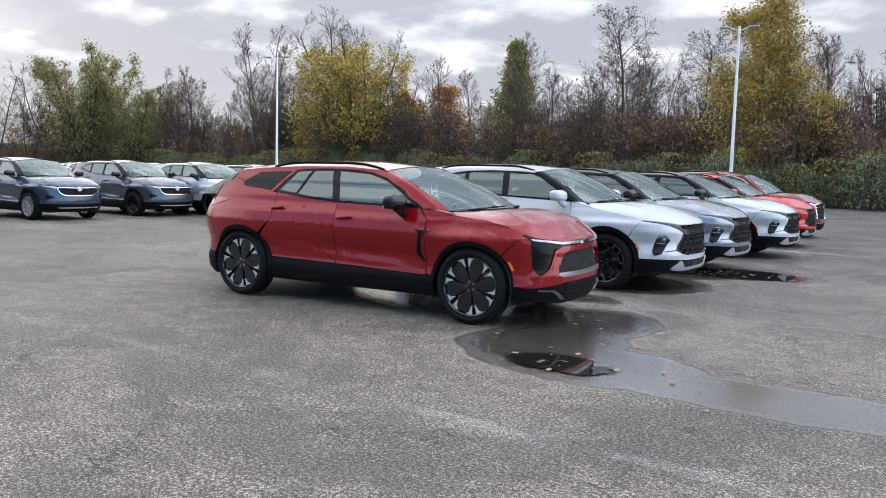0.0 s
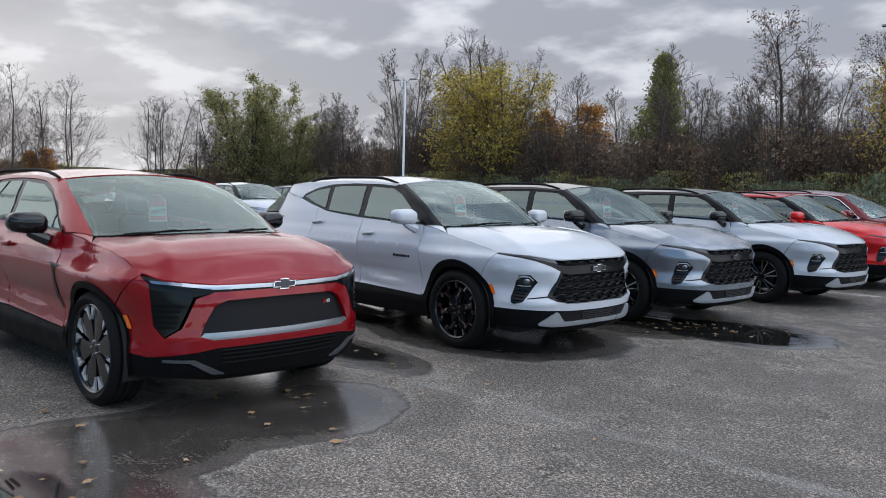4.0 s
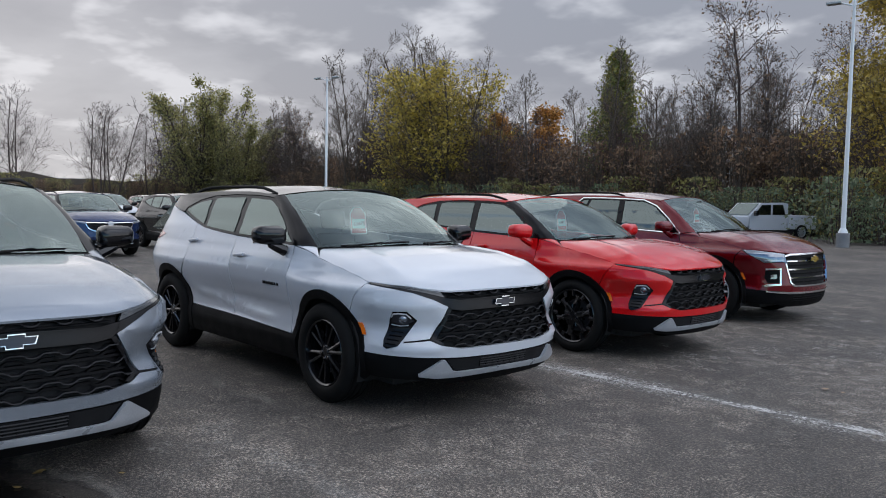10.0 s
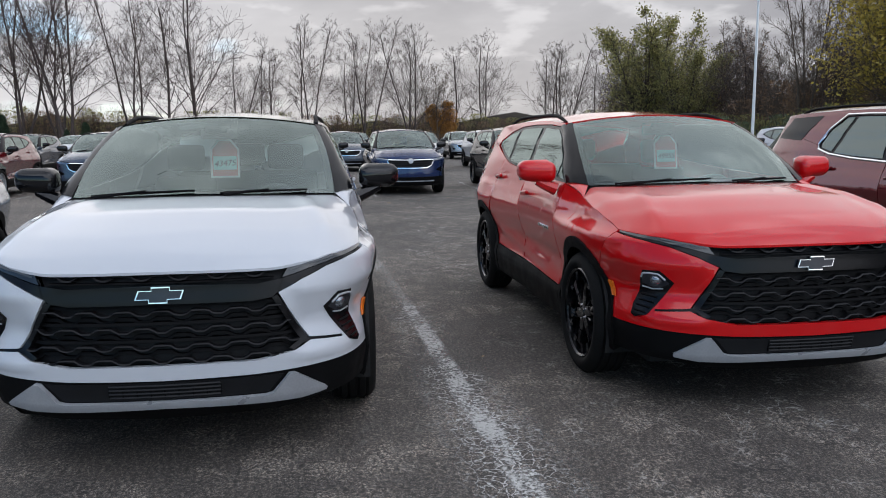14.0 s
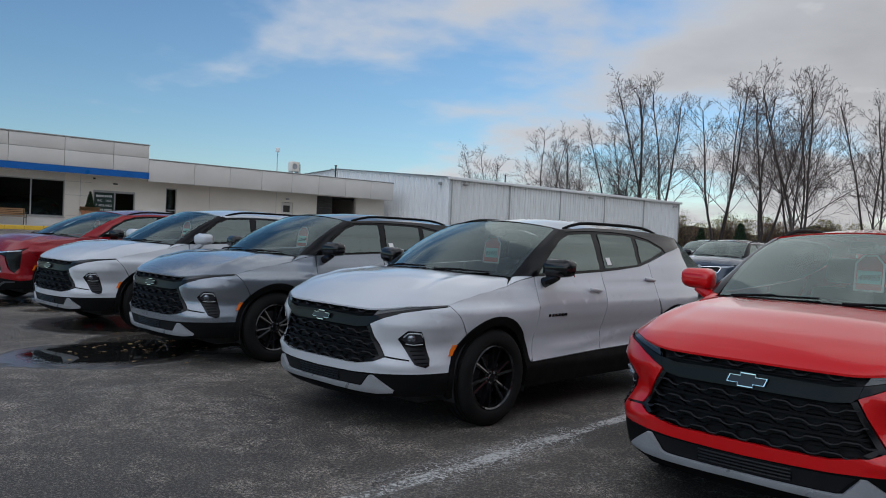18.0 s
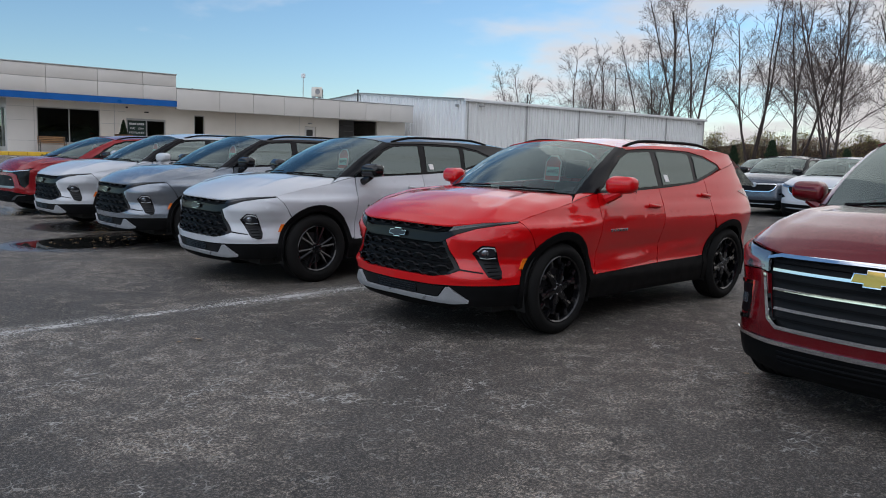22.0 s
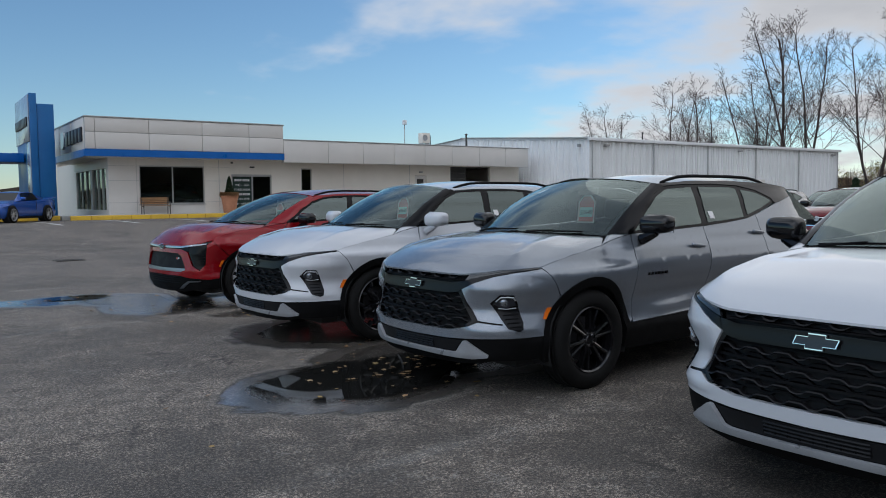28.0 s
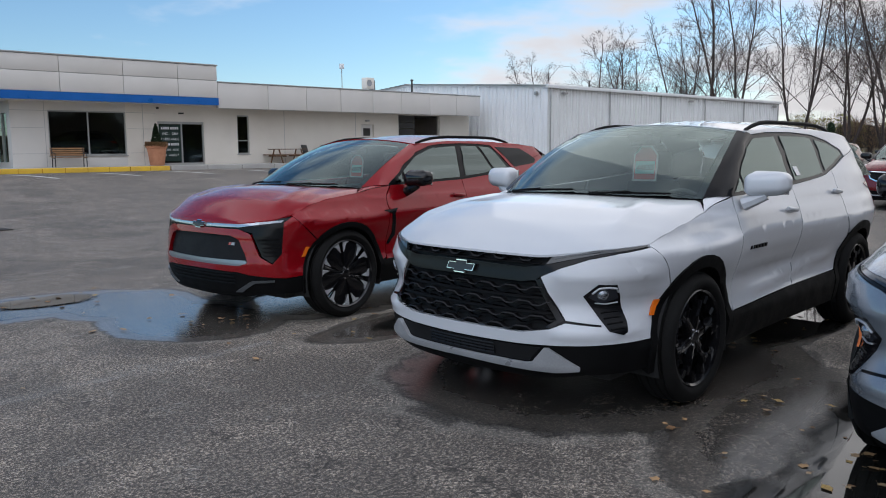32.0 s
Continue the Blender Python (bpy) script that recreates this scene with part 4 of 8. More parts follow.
    band = [[p + Vector((-0.010, 0, -0.006)) for p in row] for row in screen_rows]
    bm = bmesh.new()
    for j in range(12):
        for i0, i1, w in ((0, 1, 0.5), (16, 15, 0.5)):
            a0, a1 = band[j][i0], band[j + 1][i0]
            bm.faces.new([bm.verts.new(v) for v in (a0, a0.lerp(band[j][i1], w), a1.lerp(band[j + 1][i1], w), a1)])
    for i in range(16):
        a0, a1 = band[12][i], band[12][i + 1]
        bm.faces.new([bm.verts.new(v) for v in (a0, a1, a1.lerp(band[11][i + 1], 0.8), a0.lerp(band[11][i], 0.8))])
        a0, a1 = band[0][i], band[0][i + 1]
        bm.faces.new([bm.verts.new(v) for v in (a0, a1, a1.lerp(band[1][i + 1], 0.6), a0.lerp(band[1][i], 0.6))])
    bmesh.ops.remove_doubles(bm, verts=bm.verts, dist=1e-4)
    bmesh.ops.recalc_face_normals(bm, faces=bm.faces)
    part("screen_border", bm, GLOSS_BLACK, ws, "black printed border")
    # screen pillars, from the edge of the glass to the side windows
    front_edge = [(z, x) for x, z in dlo[:ntop + 1]]
    for q in (-1, 1):
        rows = []
        for k in range(13):
            t = k / 12
            z = front_edge[0][0] + (front_edge[-1][0] - front_edge[0][0]) * t
            c0, c1 = sides(q)(t), on_skin(knots(front_edge, z) + 0.004, z + 0.003, q, 0.004)
            mid_ = c0.lerp(c1, 0.55) + Vector((0.012, q * 0.016, 0.010))
            rows.append([c0 + Vector((0.004, 0, 0.004)), c0.lerp(mid_, 0.5) + Vector((0.004, q * 0.004, 0.004)), mid_, mid_.lerp(c1, 0.6) + Vector((0.002, q * 0.005, 0.002)), c1])
        ob = sheet("front_pillar", rows, pillar, car, "" if pillar is col else "gloss black windscreen pillar", pillar is col)
    for y0, y1 in ((-0.62, -0.02), (0.12, 0.60)):
        v0, v1 = y0 / wl.y, y1 / wl.y
        pts = [base_line(v0 + (v1 - v0) * k / 6, 0.020 - 0.030 * k / 6, 0.008 + 0.014 * k / 6) for k in range(7)]
        blade = part("wiper", tube(pts, 0.007, 6), CLAD, car, "black wiper blade")
        part("wiper_arm", tube([base_line(v0 + (v1 - v0) * 0.05, 0.05, -0.002), base_line(v0 + (v1 - v0) * 0.25, 0.040, 0.012), base_line(v0 + (v1 - v0) * 0.55, 0.012, 0.026)], [0.012, 0.008, 0.006], 6), CLAD, blade)
    part("cowl", add_grid(bmesh.new(), [[back_c(0.5 + (k / 16 - 0.5) * 0.9) + Vector((0.03, 0, -0.010)) for k in range(17)], [base_line((2 * k / 16 - 1) * 0.99, -0.05, -0.002) for k in range(17)]]), CLAD, car)
    tail_row = [Vector((b.X(-3.80) - 0.02 * (1 - (2 * k / 12 - 1) ** 2), hb.y * 1.12 * (2 * k / 12 - 1), b.Z(1.20))) for k in range(13)]
    sheet("rear_screen", [[rear(k / 12) for k in range(13)], tail_row], GLASS_REAR, car)
    r0, r1 = gh["rail"]
    for q in (-1, 1):
        pts = []
        for k in range(13):
            t = k / 12
            x = r0 + (r1 - r0) * t
            pts.append(on_skin(x, zr(x), q) + Vector((0, -q * 0.035, 0.008 + 0.034 * min(1, 6 * t, 6 * (1 - t)) ** 0.7)))
        bm = bmesh.new()
        add_tube(bm, pts, [0.010] + [0.015] * 11 + [0.010], 8)
        bmesh.ops.recalc_face_normals(bm, faces=bm.faces)
        part("roof_rail", bm, spec.get("rail", CLAD), car, "black roof rail", 50)

    # --- cabin and underside
    inner = box(b.X(-3.6), b.X(0.60), -0.74, 0.74, 0.21, 0.44, 0.03)
    add_box(inner, b.X(-0.60), b.X(0.80), -0.55, 0.55, 0.30, 0.86, 0.03)
    add_box(inner, b.X(-3.70), b.X(-3.2), -0.70, 0.70, 0.30, 0.95, 0.03)
    part("underbody", inner, DARK, car, "dark underside")
    for cx in (0, -2.863):
        for q in (-1, 1):
            bm = bmesh.new()
            rows = [[Vector((b.X(cx) + (R0 + 0.005) * math.cos(radians(a)), q * yy, zc + (R0 + 0.005) * math.sin(radians(a)))) for a in range(-20, 201, 11)] for yy in (b.half - 0.045, 0.52)]
            add_grid(bm, rows)
            bm.faces.new([bm.verts.new(v) for v in rows[1]])
            part("wheel_liner", bm, DARK, car, "dark wheel well lining")
    sh = wl.x + 0.66                              # how far ahead the cabin sits
    cabin = box(b.X(-0.62) + sh, b.X(-0.60) + 0.01 + sh, -0.72, 0.72, 0.42, b.Z(1.03), 0)
    for q in (-1, 1):
        add_box(cabin, b.X(-3.2), b.X(-0.70), q * 0.80 - 0.02, q * 0.80 + 0.02, 0.42, b.Z(1.09), 0.01)
    part("cabin_trim", cabin, INTERIOR, car, "dark cabin lining")
    dash = box(b.X(-1.02) + sh, b.X(-0.62) + sh, -0.72, 0.72, 0.66, wl.z - 0.085, 0.05, seg=3)
    part("dashboard", dash, INTERIOR, car, "dark dashboard", 50)
    for y in (-0.38, 0.38):
        seat(car, b.X(-1.72) + sh, y)
    seat(car, b.X(-2.60) + sh, 0, 1.25)
    bm = revolve([(0.178 + 0.016 * math.cos(k * math.tau / 8), 0.016 * math.sin(k * math.tau / 8)) for k in range(8)], 24, closed=True)
    add_box(bm, -0.16, 0.16, -0.012, 0.012, -0.03, 0.03, 0.01)
    bmesh.ops.transform(bm, matrix=pose(b.X(-1.20) + sh, 0.38, wl.z - 0.14, 0, 0, -90) @ pose(0, 0, 0, 0, 0, 0) @ pose(0, 0, 0, -25, 0, 0), verts=bm.verts)
    part("steering_wheel", bm, INTERIOR, car, "", 50)
    mid = head(0.5)
    part("sensor_housing", box(mid.x + 0.07, mid.x + 0.17, -0.075, 0.075, mid.z - 0.115, mid.z - 0.065, 0.015), CLAD, car, "dark sensor housing behind the windscreen")
    part("cabin_mirror", box(mid.x + 0.02, mid.x + 0.05, -0.12, 0.12, mid.z - 0.15, mid.z - 0.085, 0.012), INTERIOR, car)

    # --- wheels
    for cx in (0, -2.863):
        for q in (-1, 1):
            wheel(car, (b.X(cx), q * (b.half - 0.135), rt), wk, rt, 0.235, q, None, kind != "plain")
    for q in (-1, 1):
        mirror(car, b, q, mirc, True, iz(gh["mirror"][1]), ix(gh["mirror"][0]))
    if spec.get("script"):
        for q in (-1, 1):
            p = on_skin(-0.79, 0.84, q)
            for k in range(6):
                x = p.x + (0.10 - k * 0.046)
                part("script_block", box(x - 0.015, x + 0.015, p.y - 0.006, p.y + 0.006, p.z - 0.012, p.z + 0.012, 0.002), spec["script"], car, "small raised block of a name")
    NOSES[kind](b, car, col, spec)
    if spec.get("tag"):
        price_tag(b, car, spec["tag"], head, low)
    car.matrix_world = m
    return car


def price_tag(b, car, number, head, low):
    """A hanging card behind the windscreen with a hand-written price."""
    mid_top, mid_low = head(0.5), low(0.5)
    p = Vector((mid_top.x + 0.10, 0.04, mid_top.z - 0.28))
    m = Matrix.Translation(p) @ pose(0, 0, 0, 0, -8, 4)
    w, h = (0.094, 0.128) if b.wb < 3 else (0.084, 0.115)
    shape = [(-w, -h), (w, -h), (w, h * 0.52), (w * 0.45, h), (-w * 0.45, h), (-w, h * 0.52)]
    card = part("price_card", prism(shape, 0, 0.004, "x", m), TAG_WHITE, car, "white hanging price card")
    part("card_band", prism([(x * 0.86, z * 0.90) for x, z in shape], 0.0045, 0.006, "x", m), TAG_RED, card, "faded red printed field")
    part("card_panel", prism([(-w * 0.80, -h * 0.58), (w * 0.80, -h * 0.58), (w * 0.80, h * 0.12), (-w * 0.80, h * 0.12)], 0.0065, 0.008, "x", m), TAG_MINT, card, "mint price panel")
    cu = bpy.data.curves.new("price", "FONT")
    cu.body, cu.size, cu.extrude, cu.align_x = number, 0.056, 0.0008, "CENTER"
    cu.shear = 0.25
    tmp = bpy.data.objects.new("price", cu)
    scene.collection.objects.link(tmp)
    me = bpy.data.meshes.new_from_object(tmp.evaluated_get(bpy.context.evaluated_depsgraph_get()))
    bpy.data.objects.remove(tmp)
    me.transform(m @ pose(0.0105, 0, -0.050, 90, 0, 90) @ pose(0, 0, 0, 0, 0, 3))
    me.materials.append(INK)
    ob = new("price_number", me)
    ob.parent = card
    ob["label"] = "hand-written price " + number


# ---- noses
def mirrored_outline(half):
    """Closes a half outline (y >= 0, from the bottom centre to the top centre) over the middle."""
    return half + [(-s, z) for s, z in reversed(half) if s > 1e-6]


def wavy_bars(b, parent, rows, material, width_at, amp=0.010, th=0.010, off=-0.012, wave=0.145, name="grille_bar"):
    for i, z0 in enumerate(rows):
        w = width_at(z0)
        n = max(int(w / 0.018), 6)
        up_, dn = [], []
        for k in range(-n, n + 1):
            y = w * k / n
            ph = ((y + (wave / 2 if i % 2 else 0)) / wave) % 1.0
            t = min(max(abs(ph - 0.5) * 6 - 0.75, 0), 1)
            z = z0 + amp * (2 * t - 1)
            up_.append((y, z + th / 2))
            dn.append((y, z - th / 2))
        bm = bmesh.new()
        vs = []
        for (y, zu), (_, zd) in zip(up_, dn):
            s = b.S(y=y)
            row = [b.wrap(s, zu, off), b.wrap(s, zd, off + 0.004), b.wrap(s, zd, off - 0.03), b.wrap(s, zu, off - 0.03)]
            vs.append([bm.verts.new(p) for p in row])
        for r0, r1 in zip(vs, vs[1:]):
            for k in range(4):
                bm.faces.new((r0[k], r1[k], r1[(k + 1) % 4], r0[(k + 1) % 4]))
        bmesh.ops.recalc_face_normals(bm, faces=bm.faces)
        part(name, bm, material, parent, "", 30)


def nose_blazer(b, car, col, spec):
    Sy, Sx = (lambda y: b.S(y=y)), (lambda x: b.S(x=x))
    R0 = spec.get("rt", 0.383) + 0.05
    zc = spec.get("rt", 0.383) - 0.005
    arch = lambda a: (s_near(b, 0, R0 * math.cos(radians(a))) - 0.002, zc + R0 * math.sin(radians(a)))
    # painted bumper: a U round the grille with cheeks under the lamps
    half = [(0, 0.437), (Sy(0.41), 0.441), (Sy(0.62), 0.450), (Sy(0.80), 0.458), arch(11), *(arch(a) for a in (22, 34, 46)),
            (Sx(0.405) - 0.004, 0.86), (Sx(0.49), 0.948), (Sy(0.86), 0.926), (Sy(0.75), 0.898), (Sy(0.62), 0.852), (Sy(0.513), 0.802), (Sy(0.555), 0.722), (Sy(0.645), 0.582), (Sy(0.80), 0.562), (Sy(0.80), 0.551),
            (Sy(0.645), 0.568), (Sy(0.57), 0.534), (Sy(0.41), 0.503), (0, 0.505)]
    panel(b, "front_bumper", mirrored_outline(half), 0, 0.03, col, car, "", 0.045, True)
    # slim lamps under the hood lip
    both(b, "headlight", [(Sy(0.535), 0.868), (Sy(0.66), 0.897), (Sy(0.80), 0.928), (Sx(0.505), 0.954), (Sx(0.49), 0.961), (Sy(0.80), 0.947), (Sy(0.66), 0.928), (Sy(0.57), 0.913)], -0.002, 0.02, LENS_SMOKE, car, "slim smoked running lamp", 0.05)
    both(b, "lamp_strip", [(Sy(0.575), 0.903), (Sy(0.66), 0.922), (Sy(0.80), 0.942), (Sy(0.80), 0.936), (Sy(0.66), 0.914), (Sy(0.575), 0.895)], 0.001, 0.004, GREY_TRIM, car, "grey lamp strip", 0.05)
    both(b, "lamp_bezel", [(Sy(0.513), 0.806), (Sy(0.62), 0.856), (Sy(0.75), 0.902), (Sy(0.86), 0.930), (Sx(0.498), 0.950), (Sy(0.80), 0.925), (Sy(0.66), 0.894), (Sy(0.535), 0.864)], 0.000, 0.02, CROSSBAR, car, "", 0.05)
    # grille: upper slot, bar and main field
    panel(b, "upper_grille", mirrored_outline([(0, 0.858), (Sy(0.42), 0.846), (Sy(0.53), 0.862), (Sy(0.565), 0.916), (0, 0.922)]), -0.040, 0.01, MESH_BLACK, car, "black upper grille slot", 0.06)
    wavy_bars(b, car, (0.890,), GRILLE_LEDGE, lambda z: 0.53, 0.010, 0.007, -0.010, 0.165)
    wavy_bars(b, car, (0.868,), BAR_BLACK, lambda z: 0.50, 0.0, 0.006, -0.016, 0.165)
    panel(b, "grille_crossbar", mirrored_outline([(0, 0.776), (Sy(0.40), 0.772), (Sy(0.485), 0.784), (Sy(0.512), 0.806), (Sy(0.532), 0.863), (Sy(0.42), 0.848), (0, 0.860)]), -0.002, 0.03, CROSSBAR, car, "black crossbar", 0.06)
    panel(b, "main_grille", mirrored_outline([(0, 0.500), (Sy(0.41), 0.500), (Sy(0.57), 0.530), (Sy(0.645), 0.574), (Sy(0.56), 0.72), (Sy(0.50), 0.80), (0, 0.79)]), -0.055, 0.01, MESH_BLACK, car, "black main grille field", 0.06)
    side_w = lambda z: knots([(0.505, 0.46), (0.54, 0.555), (0.585, 0.605), (0.70, 0.545), (0.78, 0.49)], z)
    wavy_bars(b, car, (0.736, 0.661, 0.586, 0.527), GRILLE_LEDGE, side_w, 0.0095, 0.0055, -0.006, 0.165)
    wavy_bars(b, car, (0.700, 0.624, 0.552), BAR_BLACK, side_w, 0.0095, 0.014, -0.036, 0.165)
    wavy_bars(b, car, (0.764, 0.688, 0.612), BAR_BLACK, side_w, 0.0, 0.012, -0.026, 0.165)
    both(b, "grille_frame", [(Sy(0.508), 0.792), (Sy(0.552), 0.716), (Sy(0.640), 0.578), (Sy(0.57), 0.538), (Sy(0.545), 0.546), (Sy(0.602), 0.582), (Sy(0.530), 0.70), (Sy(0.482), 0.782)], -0.005, 0.04, CROSSBAR, car, "", 0.06)
    both(b, "cheek_slot", [(Sy(0.60), 0.560), (Sy(0.645), 0.566), (Sy(0.81), 0.549), (Sy(0.81), 0.565), (Sy(0.64), 0.585)], -0.004, 0.02, GLOSS_BLACK, car, "", 0.06)
    badge(car, b, 0.818, False, 1.0, 0.014)
    # lamp pods
    pod = [(Sy(0.724), 0.708), (Sy(0.786), 0.772), (Sx(0.708), 0.768), (Sx(0.678), 0.700), (Sx(0.640), 0.565), (Sx(0.648), 0.518), (Sx(0.675), 0.505), (Sy(0.826), 0.528)]
    both(b, "lamp_pod", pod, 0.003, 0.03, CROSSBAR, car, "gloss black lamp pod", 0.05)
    inner = [(Sy(0.745), 0.706), (Sy(0.794), 0.752), (Sx(0.712), 0.750), (Sx(0.690), 0.695), (Sy(0.80), 0.668)]
    both(b, "lamp_bowl", inner, 0.0055, 0.003, BOW_DARK, car, "", 0.05)
    for q in (-1, 1):
        s0 = q * Sy(0.806)
        c_, n_ = b.wrap(s0, 0.714, 0.004), b.normal(s0, 0.714)
        n_ = n_ if n_.x > 0 else -n_
        bm = revolve([(0.0, 0.017), (0.012, 0.015), (0.022, 0.009), (0.027, 0.001), (0.031, 0.003), (0.034, -0.004)], 18)
        bmesh.ops.transform(bm, matrix=Matrix.Translation(c_) @ n_.to_track_quat("Y", "Z").to_matrix().to_4x4(), verts=bm.verts)
        part("projector_lamp", bm, LENS, car, "clear round projector headlamp", 50)
        part("pod_trim", tube([b.wrap(q * a, z, 0.008) for a, z in ((Sy(0.762), 0.722), (Sy(0.790), 0.752), (Sy(0.825), 0.755), (Sx(0.712), 0.750), (Sx(0.698), 0.728))], 0.0055, 6), SATIN, car, "bright lamp trim")
        part("pod_trim", tube([b.wrap(q * a, z, 0.007) for a, z in ((Sy(0.776), 0.672), (Sy(0.82), 0.665), (Sx(0.690), 0.672))], 0.004, 6), SATIN, car, "bright lamp trim")
        for k in range(4):
            z = 0.538 + 0.028 * k
            part("pod_fin", tube([b.wrap(q * (Sy(0.826 - 0.011 * k) + 0.012), z, 0.006), b.wrap(q * (Sx(0.650 + 0.009 * k) - 0.012), z + 0.004, 0.006)], 0.005, 5), BAR_BLACK, car)
    # lower valance, intake and skid plate
    val = [(0, 0.235), (Sy(0.50), 0.245), (Sy(0.74), 0.285), (Sx(0.58), 0.290)] + [arch(a) for a in (-10, 0, 6)] + [arch(10.5), (Sy(0.80), 0.454), (Sy(0.62), 0.446), (Sy(0.41), 0.437), (0, 0.433)]
    panel(b, "valance", mirrored_outline(val), -0.006, 0.03, CLAD, car, "black lower valance", 0.06)
    panel(b, "lower_intake", mirrored_outline([(0, 0.346), (Sy(0.45), 0.346), (Sy(0.52), 0.428), (0, 0.428)]), -0.003, 0.012, MESH_BLACK, car, "black lower intake", 0.06)
    wavy_bars(b, car, (0.364, 0.382, 0.400, 0.418), GRILLE_LEDGE, lambda z: 0.24, 0.0, 0.006, 0.003, name="intake_bar")
    for k in range(9):
        y = 0.06 * (k - 4)
        p0, p1 = b.wrap(Sy(y), 0.358, 0.004), b.wrap(Sy(y), 0.422, 0.002)
        part("intake_post", box(p0.x - 0.012, p0.x + 0.001, y - 0.003, y + 0.003, 0.358, 0.422), BAR_BLACK, car)
    skid = [(0, 0.312), (Sy(0.46), 0.303), (Sy(0.60), 0.304), (Sy(0.712), 0.320), (Sy(0.715), 0.332), (Sy(0.565), 0.432), (Sy(0.540), 0.430), (Sy(0.472), 0.346), (Sy(0.44), 0.338), (0, 0.342)]
    panel(b, "skid_plate", mirrored_outline(skid), 0.016, 0.03, SATIN, car, "satin silver skid plate", 0.05)


def nose_ev(b, car, col, spec):
    Sy, Sx = (lambda y: b.S(y=y)), (lambda x: b.S(x=x))
    R0, zc = spec["rt"] + 0.05, spec["rt"] - 0.005
    arch = lambda a: (s_near(b, 0, R0 * math.cos(radians(a))) - 0.002, zc + R0 * math.sin(radians(a)))
    half = [(0, 0.466), (Sy(0.50), 0.460), (Sy(0.62), 0.440), (Sy(0.86), 0.412), arch(6), *(arch(a) for a in (22, 34, 46)),
            (Sx(0.53) - 0.004, 0.86), (Sx(0.612), 0.940), (Sy(0.86), 0.890), (Sy(0.845), 0.62), (Sy(0.79), 0.535), (Sy(0.70), 0.60), (Sy(0.62), 0.79), (Sy(0.50), 0.828), (0, 0.832), (0, 0.778),
            (Sy(0.42), 0.772), (Sy(0.505), 0.740), (Sy(0.575), 0.62), (Sy(0.60), 0.545), (Sy(0.52), 0.515), (0, 0.515)]
    for q in (1, -1):
        panel(b, "front_bumper", [(q * s, z) for s, z in half], 0, 0.03, col, car, "", 0.05, True)
    panel(b, "light_bar", mirrored_outline([(0, 0.842), (Sy(0.50), 0.846), (Sy(0.70), 0.872), (Sy(0.70), 0.890), (Sy(0.50), 0.872), (0, 0.868)]), 0.006, 0.02, LENS_LIGHT, car, "pale full-width light bar", 0.05)
    panel(b, "bar_housing", mirrored_outline([(0, 0.830), (Sy(0.50), 0.828), (Sy(0.63), 0.80), (Sy(0.72), 0.82), (Sy(0.72), 0.900), (Sy(0.5), 0.884), (0, 0.882)]), -0.006, 0.02, GLOSS_BLACK, car, "", 0.05)
    both(b, "headlight", [(Sy(0.64), 0.79), (Sy(0.72), 0.60), (Sy(0.79), 0.545), (Sy(0.845), 0.62), (Sy(0.86), 0.895), (Sx(0.615), 0.938), (Sy(0.80), 0.922), (Sy(0.66), 0.896)], -0.003, 0.03, LENS_DARK, car, "dark vertical headlamp", 0.05)
    both(b, "lamp_strip", [(Sy(0.66), 0.868), (Sy(0.85), 0.892), (Sy(0.86), 0.910), (Sy(0.66), 0.890)], 0.004, 0.006, LENS, car, "clear lamp element", 0.05)
    for k in range(5):
        z = 0.60 + 0.035 * k
        both(b, "lamp_louvre", [(Sy(0.735 - 0.008 * k), z), (Sy(0.835), z + 0.004), (Sy(0.838), z + 0.014), (Sy(0.733 - 0.008 * k), z + 0.010)], 0.003, 0.006, BAR_BLACK, car, "", 0.06)
    panel(b, "main_grille", mirrored_outline([(0, 0.500), (Sy(0.55), 0.505), (Sy(0.63), 0.56), (Sy(0.53), 0.76), (Sy(0.44), 0.80), (0, 0.802)]), -0.030, 0.01, MESH_BLACK, car, "black closed grille", 0.06)
    panel(b, "trim_badge", [(Sy(0.37), 0.690), (Sy(0.40), 0.690), (Sy(0.405), 0.714), (Sy(0.375), 0.714)], -0.022, 0.008, TAIL, car, "small red badge block", 0.05)
    panel(b, "trim_badge", [(Sy(0.405), 0.690), (Sy(0.44), 0.690), (Sy(0.445), 0.714), (Sy(0.41), 0.714)], -0.022, 0.008, SATIN, car, "small silver badge block", 0.05)
    panel(b, "grille_lip", mirrored_outline([(0, 0.512), (Sy(0.53), 0.512), (Sy(0.60), 0.540), (Sy(0.575), 0.565), (0, 0.560)]), -0.002, 0.02, BRIGHT_LIP, car, "satin silver grille lip", 0.05)
    val = [(0, 0.225), (Sy(0.50), 0.235), (Sy(0.74), 0.275), (Sx(0.58), 0.280)] + [arch(a) for a in (-12, -4, 4)] + [arch(5.5), (Sy(0.86), 0.408), (Sy(0.62), 0.436), (Sy(0.50), 0.456), (0, 0.462)]
    panel(b, "valance", mirrored_outline(val), -0.004, 0.03, CLAD, car, "black lower valance", 0.06)
    wavy_bars(b, car, (0.36, 0.39, 0.42, 0.445), BAR_BLACK, lambda z: 0.46, 0.0, 0.008, 0.004, name="intake_bar")
    both(b, "skid_plate", [(Sy(0.44), 0.285), (Sy(0.52), 0.290), (Sy(0.66), 0.375), (Sy(0.80), 0.385), (Sy(0.80), 0.398), (Sy(0.63), 0.390)], 0.012, 0.02, GREY_TRIM, car, "dark grey lower blade", 0.05)
    badge(car, b, 0.854, False, 0.9, 0.014)
